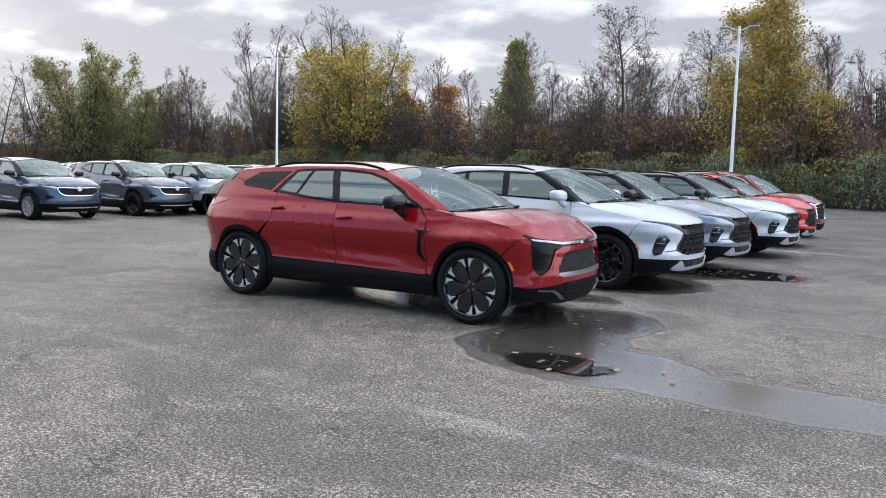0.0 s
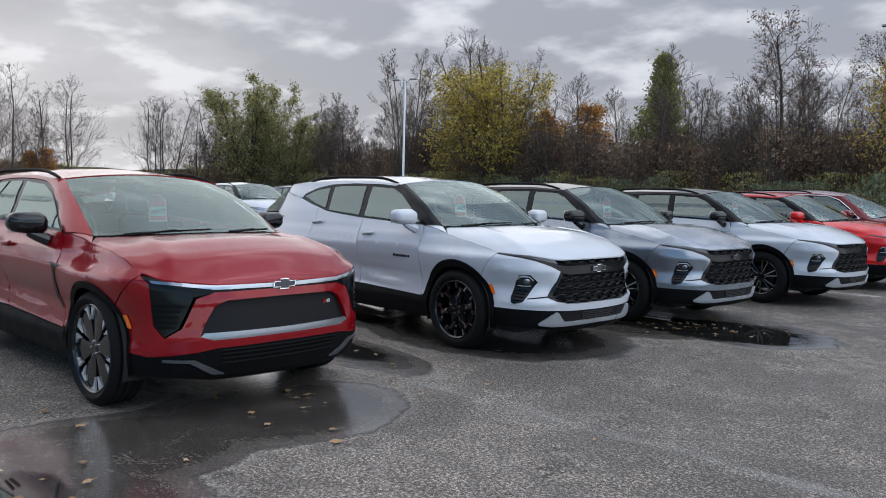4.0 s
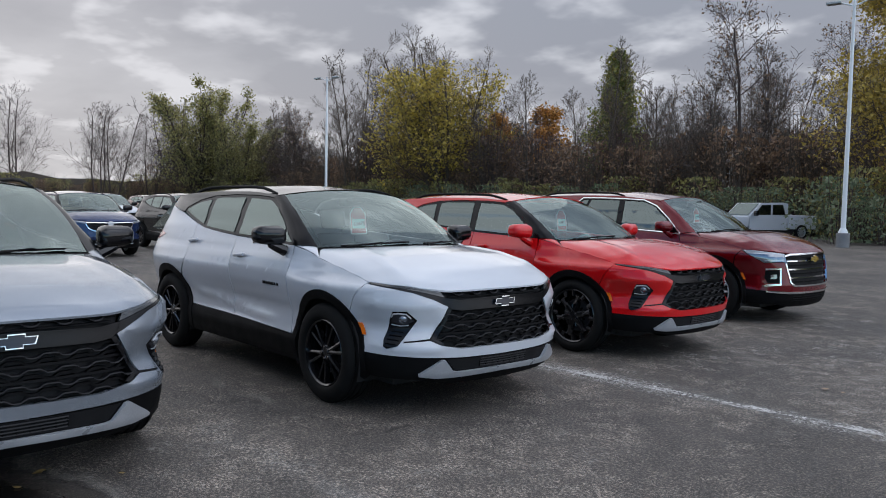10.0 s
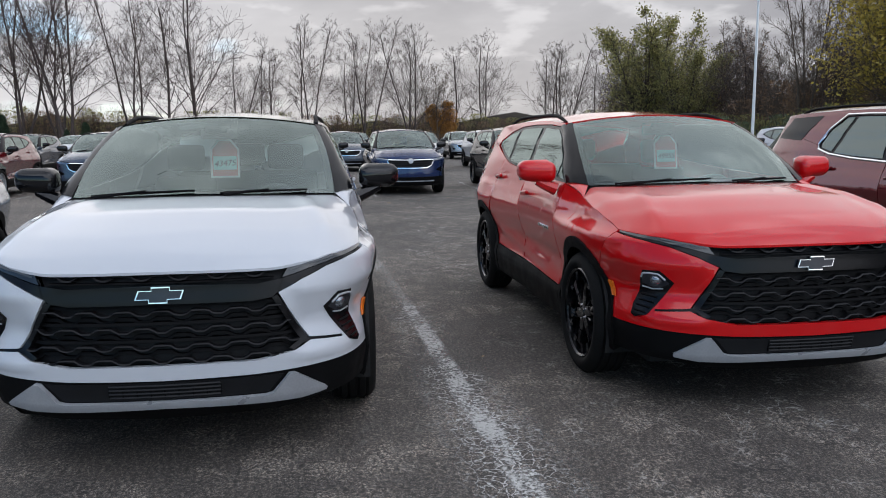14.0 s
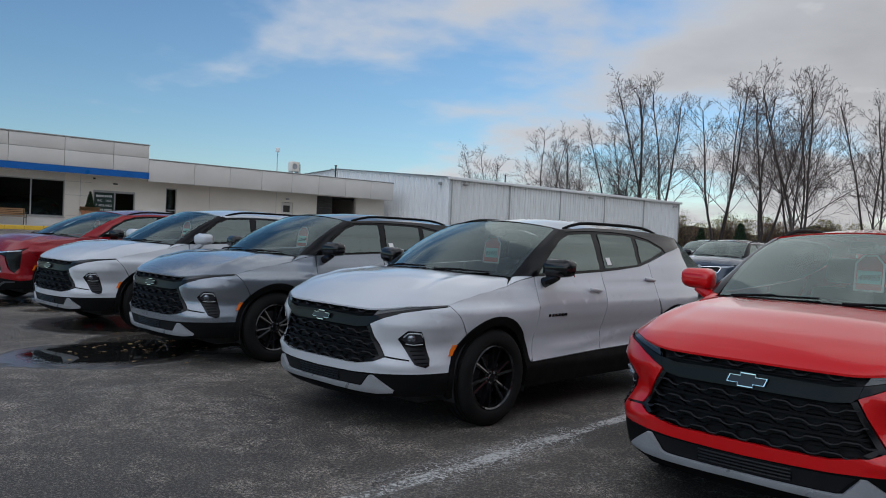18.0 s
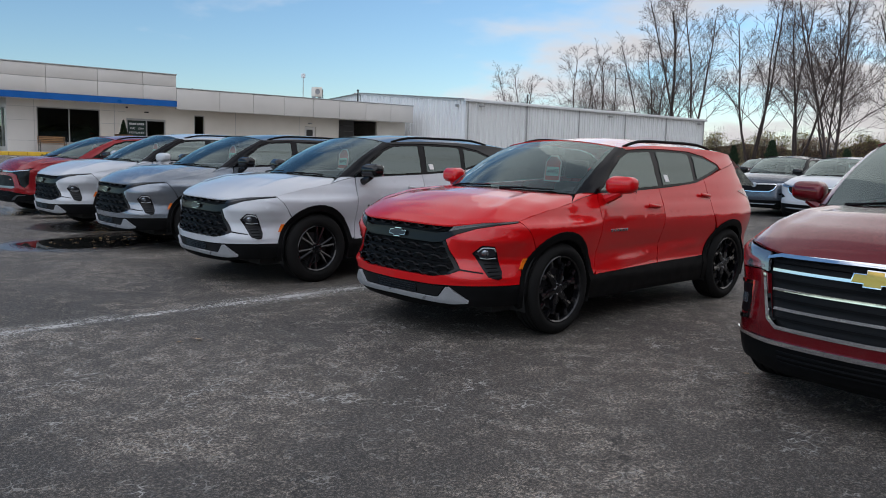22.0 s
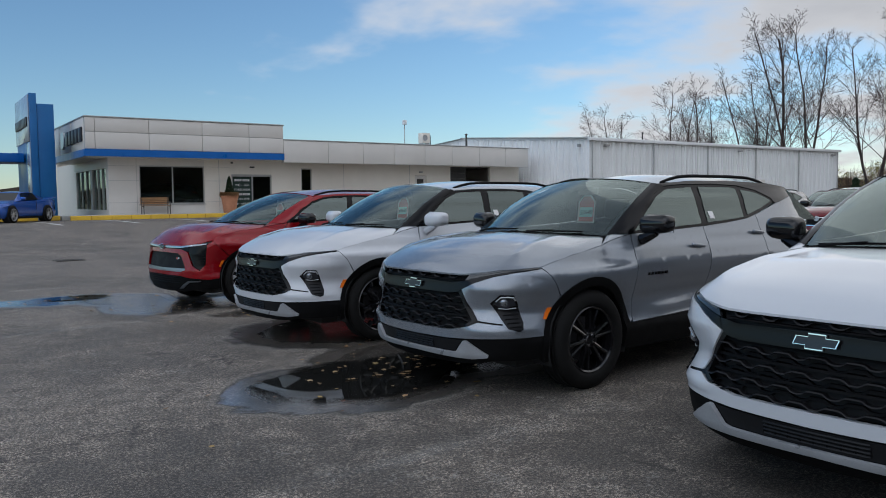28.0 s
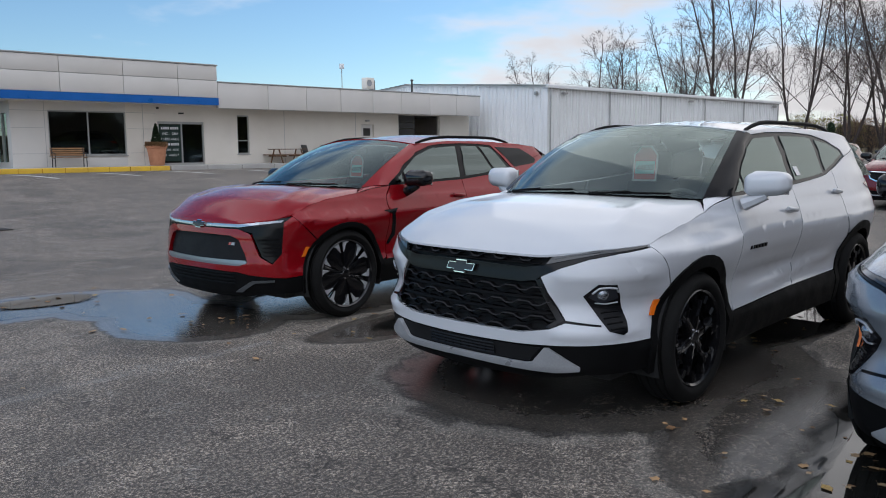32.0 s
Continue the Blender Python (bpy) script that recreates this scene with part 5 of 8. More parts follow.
    both(b, "wing_vent", [(Sx(-0.42), 0.93), (Sx(-0.60), 0.945), (Sx(-0.56), 0.90), (Sx(-0.60), 0.68), (Sx(-0.53), 0.60), (Sx(-0.50), 0.60), (Sx(-0.55), 0.70), (Sx(-0.52), 0.90)], 0.004, 0.02, GLOSS_BLACK, car, "black wing vent trim", 0.06)


def nose_trav(b, car, col, spec):
    Sy, Sx = (lambda y: b.S(y=y)), (lambda x: b.S(x=x))
    R0, zc = spec["rt"] + 0.05, spec["rt"] - 0.005
    arch = lambda a: (s_near(b, 0, R0 * math.cos(radians(a))) - 0.002, zc + R0 * math.sin(radians(a)))
    half = [(0, 0.440), (Sy(0.40), 0.442), (Sy(0.70), 0.455), (Sy(0.84), 0.46), arch(12), *(arch(a) for a in (22, 34, 46)),
            (Sx(0.33) - 0.004, 0.86), (Sx(0.405), 0.950), (Sx(0.60), 0.850), (Sy(0.86), 0.800), (Sy(0.68), 0.815), (Sy(0.62), 0.80), (Sy(0.56), 0.56), (Sy(0.50), 0.515), (0, 0.510)]
    panel(b, "front_bumper", mirrored_outline(half), 0, 0.03, col, car, "", 0.05, True)
    both(b, "headlight", [(Sy(0.62), 0.812), (Sy(0.70), 0.822), (Sy(0.86), 0.808), (Sx(0.60), 0.856), (Sx(0.415), 0.955), (Sx(0.55), 0.955), (Sy(0.80), 0.935), (Sy(0.64), 0.918)], 0.0, 0.02, LENS, car, "large clear headlamp", 0.05)
    both(b, "lamp_strip", [(Sy(0.66), 0.830), (Sy(0.86), 0.822), (Sy(0.86), 0.838), (Sy(0.66), 0.848)], 0.005, 0.006, LENS_LIGHT, car, "", 0.05)
    panel(b, "main_grille", mirrored_outline([(0, 0.505), (Sy(0.52), 0.51), (Sy(0.58), 0.56), (Sy(0.64), 0.80), (Sy(0.62), 0.915), (0, 0.94)]), -0.035, 0.01, MESH_BLACK, car, "black grille field", 0.06)
    for k in range(7):
        z = 0.56 + 0.052 * k
        w = 0.54 + 0.012 * k
        panel(b, "grille_bar", mirrored_outline([(0, z), (Sy(w), z), (Sy(w), z + 0.016), (0, z + 0.016)]), -0.014, 0.02, CHROME if k in (1, 3, 5) else BAR_BLACK, car, "", 0.07)
    panel(b, "grille_surround", mirrored_outline([(0, 0.505), (Sy(0.51), 0.510), (Sy(0.575), 0.555), (Sy(0.645), 0.80), (Sy(0.625), 0.80), (Sy(0.555), 0.565), (Sy(0.50), 0.530), (0, 0.525)]), 0.008, 0.03, CHROME, car, "chrome grille outline", 0.05)
    panel(b, "hood_trim", mirrored_outline([(0, 0.905), (Sy(0.55), 0.898), (Sy(0.64), 0.880), (Sy(0.64), 0.896), (Sy(0.55), 0.918), (0, 0.925)]), 0.006, 0.02, CHROME, car, "chrome bar", 0.05)
    badge(car, b, 0.845, True, 1.15, 0.02)
    both(b, "lamp_pod", [(Sy(0.72), 0.56), (Sy(0.83), 0.55), (Sy(0.855), 0.62), (Sy(0.85), 0.71), (Sy(0.72), 0.72)], 0.004, 0.02, CLAD, car, "black fog lamp recess", 0.05)
    both(b, "fog_lamp", [(Sy(0.75), 0.61), (Sy(0.81), 0.605), (Sy(0.81), 0.66), (Sy(0.75), 0.665)], 0.010, 0.006, LENS, car, "round clear fog lamp", 0.05)
    both(b, "pod_trim", [(Sy(0.70), 0.53), (Sy(0.85), 0.505), (Sy(0.86), 0.53), (Sy(0.72), 0.55), (Sy(0.715), 0.725), (Sy(0.85), 0.715), (Sy(0.85), 0.735), (Sy(0.70), 0.745)], 0.010, 0.02, CHROME, car, "chrome fog lamp outline", 0.05)
    val = [(0, 0.225), (Sy(0.50), 0.235), (Sy(0.74), 0.275), (Sx(0.58), 0.280)] + [arch(a) for a in (-12, -2, 8)] + [arch(11.5), (Sy(0.84), 0.456), (Sy(0.70), 0.451), (Sy(0.40), 0.438), (0, 0.436)]
    panel(b, "valance", mirrored_outline(val), -0.004, 0.03, CLAD, car, "black lower valance", 0.06)
    panel(b, "lower_trim", mirrored_outline([(0, 0.418), (Sy(0.55), 0.420), (Sy(0.84), 0.440), (Sy(0.84), 0.456), (Sy(0.55), 0.446), (0, 0.444)]), 0.012, 0.02, CHROME, car, "chrome lower trim", 0.05)
    wavy_bars(b, car, (0.32, 0.35, 0.38), BAR_BLACK, lambda z: 0.50, 0.0, 0.008, 0.004, name="intake_bar")


def nose_crossover(b, car, col, spec):
    """The second row's nose: a wide grille with a bright lower outline."""
    Sy, Sx = (lambda y: b.S(y=y)), (lambda x: b.S(x=x))
    R0, zc = spec["rt"] + 0.05, spec["rt"] - 0.005
    arch = lambda a: (s_near(b, 0, R0 * math.cos(radians(a))) - 0.002, zc + R0 * math.sin(radians(a)))
    half = [(0, 0.440), (Sy(0.70), 0.455), (Sy(0.84), 0.46), arch(12), *(arch(a) for a in (22, 34, 46)),
            (Sx(0.405) - 0.004, 0.86), (Sx(0.49), 0.940), (Sy(0.84), 0.880), (Sy(0.62), 0.845), (Sy(0.56), 0.72), (Sy(0.42), 0.655), (0, 0.645)]
    panel(b, "front_bumper", mirrored_outline(half), 0, 0.03, col, car, "", 0.09, True)
    both(b, "headlight", [(Sy(0.60), 0.850), (Sy(0.84), 0.884), (Sx(0.57), 0.938), (Sx(0.60), 0.945), (Sy(0.80), 0.930), (Sy(0.60), 0.905)], 0.0, 0.02, LENS, car, "slim clear headlamp", 0.09)
    panel(b, "main_grille", mirrored_outline([(0, 0.640), (Sy(0.44), 0.650), (Sy(0.58), 0.72), (Sy(0.64), 0.87), (Sy(0.60), 0.925), (0, 0.94)]), -0.03, 0.01, MESH_BLACK, car, "dark mesh grille", 0.09)
    wavy_bars(b, car, (0.70, 0.745, 0.79, 0.835, 0.88), BAR_BLACK, lambda z: 0.46, 0.0, 0.012, -0.02)
    panel(b, "grille_outline", mirrored_outline([(0, 0.655), (Sy(0.42), 0.665), (Sy(0.555), 0.73), (Sy(0.62), 0.850), (Sy(0.595), 0.850), (Sy(0.535), 0.745), (Sy(0.41), 0.688), (0, 0.680)]), 0.008, 0.02, CHROME, car, "bright curved grille outline", 0.09)
    panel(b, "grille_top_bar", mirrored_outline([(0.04, 0.880), (Sy(0.58), 0.895), (Sy(0.62), 0.862), (Sy(0.60), 0.862), (Sy(0.565), 0.878), (0.04, 0.866)]), 0.010, 0.02, CHROME, car, "bright upper grille bar", 0.09)
    panel(b, "emblem_rim", [(0.066 * math.cos(k * math.tau / 16), 0.85 + 0.066 * math.sin(k * math.tau / 16)) for k in range(16)], 0.018, 0.02, SATIN, car, "plain round bright emblem", 0.09)
    both(b, "lamp_pod", [(Sy(0.66), 0.62), (Sy(0.84), 0.56), (Sy(0.85), 0.70), (Sy(0.74), 0.67)], 0.004, 0.02, GLOSS_BLACK, car, "black corner recess", 0.09)
    val = [(0, 0.225), (Sy(0.50), 0.235), (Sy(0.74), 0.275), (Sx(0.58), 0.280)] + [arch(a) for a in (-12, -2, 8)] + [arch(11.5), (Sy(0.84), 0.456), (Sy(0.70), 0.451), (0, 0.436)]
    panel(b, "valance", mirrored_outline(val), -0.004, 0.03, CLAD, car, "black lower valance", 0.09)
    panel(b, "lower_trim", mirrored_outline([(0, 0.33), (Sy(0.58), 0.335), (Sy(0.62), 0.355), (0, 0.352)]), 0.012, 0.02, SATIN, car, "silver lower strip", 0.09)


NOSES = {"blazer": nose_blazer, "ev": nose_ev, "trav": nose_trav, "plain": nose_crossover}


def repaint(car, swaps):
    """Changes the colours of a copied car's painted parts."""
    for o in car.children_recursive:
        for slot in o.material_slots:
            if slot.link == "OBJECT" and slot.material in swaps:
                slot.material = swaps[slot.material]


# ---------------------------------------------------------------- front row
make_car("suv", pose(4.28, 5.90, 0, 0, 0, 4.5), dict(wb=3.096, fo=0.88, ro=0.93, half=0.975, hs=0.97, paint=P_RED_TINT, front="ev", wheel="blade", mirror=P_BLACK, pillar=P_RED_TINT, rt=0.39, house="ev", arch_w=0.036, tag="48975"),
         "dark red electric SUV with black wheels and silver spoke tips", "car", "cars in the front row")
make_car("suv", pose(4.343, 9.257, 0, 0, 0, 0.8), dict(paint=P_WHITE, wheel="ymulti", script=GLOSS_BLACK, tag="44655"),
         "white SUV with black grille, body-coloured roof and black wheels", "car", "cars in the front row")
make_car("suv", pose(4.302, 12.063, 0, 0, 0, -0.4), dict(paint=P_GREY, roof=P_BLACK, mirror=P_BLACK, wheel="split", script=GLOSS_BLACK, tag="53640"),
         "grey metallic SUV with a black roof beside a puddle", "car", "cars in the front row")
make_car("suv", pose(4.5, 15.30, 0, 0, 0, -0.8), dict(paint=P_WHITE, roof=P_BLACK, mirror=P_BLACK, wheel="split", script=GLOSS_BLACK, tag="43475"),
         "white SUV with a black roof and black mirrors", "car", "cars in the front row")
make_car("suv", pose(4.292, 18.52, 0, 0, 0, 0.5), dict(paint=P_RED, wheel="ymulti", script=CHROME, tag="49955"),
         "bright red SUV with black grille and black wheels", "car", "cars in the front row")
TRAV = dict(wb=3.07, fo=1.0, ro=1.10, half=0.99, hs=1.07, paint=P_MAROON, front="trav", wheel="silver", pillar=P_MAROON, rt=0.388, chrome_dlo=True, house="trav", script=CHROME, tag="52995")
make_car("suv", pose(3.94, 22.05, 0, 0, 0, 0.0), TRAV, "dark cherry red SUV with chrome grille and window outline", "car", "cars in the front row")

# ---------------------------------------------------------------- ground
WET = [(7.4, 4.08, 1.7, 0.46), (6.0, 4.25, 0.95, 0.66), (5.3, 4.75, 0.72, 0.9), (9.3, 4.2, 1.5, 0.5), (5.2, 5.9, 0.75, 0.95), (3.4, 6.1, 1.5, 0.8), (3.5, 7.4, 1.6, 0.45), (3.85, 9.35, 1.68, 1.25), (2.2, 9.7, 1.1, 0.5),
       (5.52, 11.62, 1.1, 0.86), (4.2, 11.2, 1.5, 1.05)]


def asphalt():
    m = Mat("weathered_asphalt", (0.06, 0.055, 0.05), 0.85)
    pos = m.where()
    xyz = m.n.new("ShaderNodeSeparateXYZ")
    m.l.new(pos, xyz.inputs[0])
    grit = m.noise(140, 2, 0.7, pos)
    speck = m.noise(52, 3, 0.82, pos)
    mottle = m.noise(5.5, 6, 0.72, pos, 0.4)
    patch = m.noise(0.42, 6, 0.62, pos, 0.8)
    cloudy = m.noise(1.9, 6, 0.68, pos, 0.5)
    worn = m.span(m.math("ADD", m.math("MULTIPLY", patch, 0.55), m.math("MULTIPLY", cloudy, 0.45)), 0.41, 0.60)
    worn = m.math("MULTIPLY", worn, m.span(mottle, 0.42, 0.58, 0.12, 1.0))
    tone = m.mix(m.span(patch, 0.36, 0.66), (0.037, 0.0315, 0.0275), (0.082, 0.0685, 0.0565))
    # the ground before the southern bays is bleached most
    worn = m.math("ADD", worn, m.span(xyz.outputs[1], 14.0, 9.0, 0.0, 0.32), True)
    tone = m.mix(m.math("MULTIPLY", worn, 0.42), tone, (0.195, 0.160, 0.127))
    # pale stones laid bare where the binder has worn off
    bare_ = m.math("MULTIPLY", m.span(speck, 0.535, 0.552), m.span(worn, 0.0, 1.0, 0.26, 0.95))
    tone = m.mix(bare_, tone, (0.54, 0.455, 0.365))
    tone = m.mix(m.math("MULTIPLY", m.span(grit, 0.56, 0.60), m.span(worn, 0.0, 1.0, 0.35, 0.85)), tone, (0.46, 0.44, 0.41))
    tone = m.mix(m.span(m.noise(42, 3, 0.85, pos), 0.45, 0.50, 0.80, 0.0), tone, (0.020, 0.019, 0.018))
    # dried pale blotches
    blot = m.span(m.noise(0.9, 7, 0.78, pos, 1.6), 0.585, 0.70, 0.0, 0.38)
    tone = m.mix(m.math("MULTIPLY", blot, m.span(grit, 0.36, 0.56, 0.35, 1.0)), tone, (0.29, 0.275, 0.25))
    # pale craquelure, dense by the sixth bay
    crack = m.n.new("ShaderNodeTexVoronoi")
    crack.feature = "DISTANCE_TO_EDGE"
    crack.inputs["Scale"].default_value = 11.0
    warp = m.n.new("ShaderNodeVectorMath")
    warp.operation = "ADD"
    wob = m.n.new("ShaderNodeTexNoise")
    wob.inputs["Scale"].default_value, wob.inputs["Detail"].default_value = 7.0, 4.0
    m.l.new(pos, wob.inputs["Vector"])
    sc = m.n.new("ShaderNodeVectorMath")
    sc.operation = "SCALE"
    sc.inputs["Scale"].default_value = 0.22
    m.l.new(wob.outputs["Color"], sc.inputs[0])
    m.l.new(pos, warp.inputs[0])
    m.l.new(sc.outputs[0], warp.inputs[1])
    m.l.new(warp.outputs[0], crack.inputs["Vector"])
    line = m.span(crack.outputs["Distance"], 0.006, 0.055, 1.0, 0.0)
    bay = m.math("MULTIPLY", m.span(xyz.outputs[1], 16.6, 17.6), m.span(xyz.outputs[1], 24.5, 22.5))
    some = m.math("MULTIPLY", m.span(m.noise(0.55, 5, 0.65, pos), 0.45, 0.60), m.span(m.noise(3.0, 5, 0.75, pos), 0.50, 0.62))
    amount = m.math("ADD", m.math("MULTIPLY", some, 0.35), m.math("MULTIPLY", bay, m.math("ADD", m.math("MULTIPLY", some, 1.0), m.span(mottle, 0.50, 0.62, 0.0, 0.50))), True)
    cracks = m.math("MULTIPLY", line, amount)
    tone = m.mix(cracks, tone, (0.50, 0.485, 0.45))
    # fine dark settling cracks
    vein = m.n.new("ShaderNodeTexVoronoi")
    vein.feature = "DISTANCE_TO_EDGE"
    vein.inputs["Scale"].default_value = 0.33
    w2 = m.n.new("ShaderNodeVectorMath")
    w2.operation = "MULTIPLY_ADD"
    w2.inputs[1].default_value = (0.5, 0.5, 0.5)
    m.l.new(wob.outputs["Color"], w2.inputs[0])
    m.l.new(pos, w2.inputs[2])
    m.l.new(w2.outputs[0], vein.inputs["Vector"])
    tone = m.mix(m.math("MULTIPLY", m.span(vein.outputs["Distance"], 0.001, 0.006, 1.0, 0.0), m.span(cloudy, 0.42, 0.55, 0.0, 0.75)), tone, (0.014, 0.013, 0.013))
    # a younger, darker seal coat covers the northern bays
    seal = m.span(m.math("ADD", xyz.outputs[1], m.math("MULTIPLY", m.math("SUBTRACT", m.noise(0.5, 4, 0.6, pos), 0.5), 4.0)), 12.0, 17.0, 0.04, 0.20)
    tone = m.mix(seal, tone, (0.012, 0.0115, 0.011))
    # rain film round the standing water, with a pale dried rim
    field = None
    for cx, cy, rx, ry in WET:
        ax = m.math("DIVIDE", m.math("SUBTRACT", xyz.outputs[0], cx), rx)
        ay = m.math("DIVIDE", m.math("SUBTRACT", xyz.outputs[1], cy), ry)
        d = m.math("ADD", m.math("MULTIPLY", ax, ax), m.math("MULTIPLY", ay, ay))
        e = m.math("POWER", 0.30, d)
        field = e if field is None else m.math("MAXIMUM", field, e)
    ragged = m.math("ADD", field, m.math("MULTIPLY", m.math("SUBTRACT", m.noise(1.5, 8, 0.68, pos, 0.8), 0.5), 0.40))
    wet = m.span(ragged, 0.29, 0.34)
    deep = m.span(ragged, 0.34, 0.62)
    rim = m.math("MULTIPLY", m.span(ragged, 0.22, 0.27), m.span(ragged, 0.31, 0.28))
    tone = m.mix(m.math("MULTIPLY", rim, 0.20), tone, (0.30, 0.28, 0.25))
    tone = m.mix(m.span(m.math("ADD", wet, deep), 0.0, 2.0, 0.0, 0.55), tone, (0.012, 0.011, 0.011))
    tide = m.math("MULTIPLY", m.span(ragged, 0.275, 0.30), m.span(ragged, 0.365, 0.32))
    tone = m.mix(m.math("MULTIPLY", tide, 0.55), tone, (0.010, 0.010, 0.010))
    m.put("Base Color", tone)
    dry = m.math("ADD", 0.74, m.math("MULTIPLY", m.math("SUBTRACT", cloudy, 0.5), 0.3))
    film_ = m.span(deep, 0.0, 1.0, 0.32, 0.20)
    m.put("Coat Weight", m.math("MULTIPLY", wet, 0.7))
    m.p.inputs["Coat Roughness"].default_value = 0.20
    m.put("Specular IOR Level", m.span(wet, 0.0, 1.0, 0.4, 1.0))
    r_ = m.n.new("ShaderNodeMix")
    m.l.new(wet, r_.inputs["Factor"])
    m.l.new(dry, r_.inputs["A"])
    m.l.new(film_, r_.inputs["B"])
    m.put("Roughness", r_.outputs["Result"])
    h = m.math("ADD", m.math("MULTIPLY", speck, 0.9), m.math("MULTIPLY", grit, 0.5))
    h = m.math("MULTIPLY", h, m.span(m.math("ADD", wet, deep), 0.0, 1.6, 1.0, 0.04))
    m.bump(h, 0.5, 0.005)
    return m.mat


ASPHALT = asphalt()
SOIL = speckled("autumn_grass", (0.075, 0.070, 0.030), (0.16, 0.125, 0.065), 0.95, 0.25, 9, 0.6, 0.05)
CONCRETE = speckled("pale_concrete", (0.36, 0.35, 0.33), (0.46, 0.45, 0.42), 0.85, 1.2, 40, 0.3, 0.004)
YELLOW = speckled("yellow_kerb_paint", (0.78, 0.50, 0.03), (0.66, 0.42, 0.05), 0.7, 2.0, 30, 0.3, 0.004)


def worn_paint(name, lo, hi):
    """Old white road paint, crazed and broken up by wear."""
    m = Mat(name, (0.5, 0.5, 0.48), 0.8)
    pos = m.where()
    wear = m.math("ADD", m.math("MULTIPLY", m.noise(1.1, 6, 0.75, pos), 0.45), m.math("MULTIPLY", m.noise(26, 6, 0.80, pos), 0.55))
    net = m.n.new("ShaderNodeTexVoronoi")
    net.feature = "DISTANCE_TO_EDGE"
    net.inputs["Scale"].default_value = 16.0
    m.l.new(pos, net.inputs["Vector"])
    gaps = m.span(net.outputs["Distance"], 0.0, 0.09, -0.035, 0.015)
    m.put("Base Color", m.mix(m.noise(1.5, 3, 0.5, pos), (0.40, 0.39, 0.37), (0.60, 0.59, 0.56)))
    m.put("Alpha", m.span(m.math("ADD", wear, gaps), lo, hi))
    m.bump(m.noise(60, 3, 0.6, pos), 0.3, 0.004)
    return m.mat


PAINT_LINE = worn_paint("worn_white_paint", 0.475, 0.56)
PAINT_FRESH = speckled("white_road_paint", (0.55, 0.55, 0.53), (0.70, 0.70, 0.68), 0.75, 2, 30, 0.2, 0.002)


def sheet_grid(xs, ys, dz, inside=None):
    bm = bmesh.new()
    vs = {}
    for i, x in enumerate(xs):
        for j, y in enumerate(ys):
            vs[i, j] = bm.verts.new((x, y, ground_height(x, y) + dz))
    for i in range(len(xs) - 1):
        for j in range(len(ys) - 1):
            bm.faces.new((vs[i, j], vs[i + 1, j], vs[i + 1, j + 1], vs[i, j + 1]))
    return bm


far = [-1500, -700, -350, -200, -140, -110]
tagged(link_mesh("ground", sheet_grid(far + list(range(-100, 61, 10)) + [90, 150, 300, 800, 1500], far + list(range(-100, 101, 4)) + [130, 200, 400, 900, 1500], -0.05), SOIL, None, "", 60),
       "brownish autumn grass and soil round the car lot", "ground", kind="structure")
tagged(link_mesh("pavement", sheet_grid([-92 + 4 * k for k in range(35)], [-23.2 + 1.36 * k for k in range(51)] + [47.5, 52, 57], 0.0), ASPHALT, None, "", 60),
       "weathered grey asphalt of the car lot with pale cracks", "pavement", kind="structure")


def strip(x0, x1, y0, y1, z=0.004, n=24, half=0.06):
    bm = bmesh.new()
    rows = []
    for k in range(n + 1):
        t = k / n
        x, y = x0 + (x1 - x0) * t, y0 + (y1 - y0) * t
        dx_, dy_ = (x1 - x0), (y1 - y0)
        L = math.hypot(dx_, dy_)
        w = half * min(1.0, 0.12 + 3.0 * t, 0.12 + 6.0 * (1 - t)) + 0.4 * half * noise.noise(Vector((x * 1.7, y * 1.7, 0.3)))
        ox, oy = -dy_ / L * w, dx_ / L * w
        rows.append([(x - ox, y - oy, ground_height(x, y - oy) + z), (x + ox, y + oy, ground_height(x, y + oy) + z)])
    return add_grid(bm, rows)


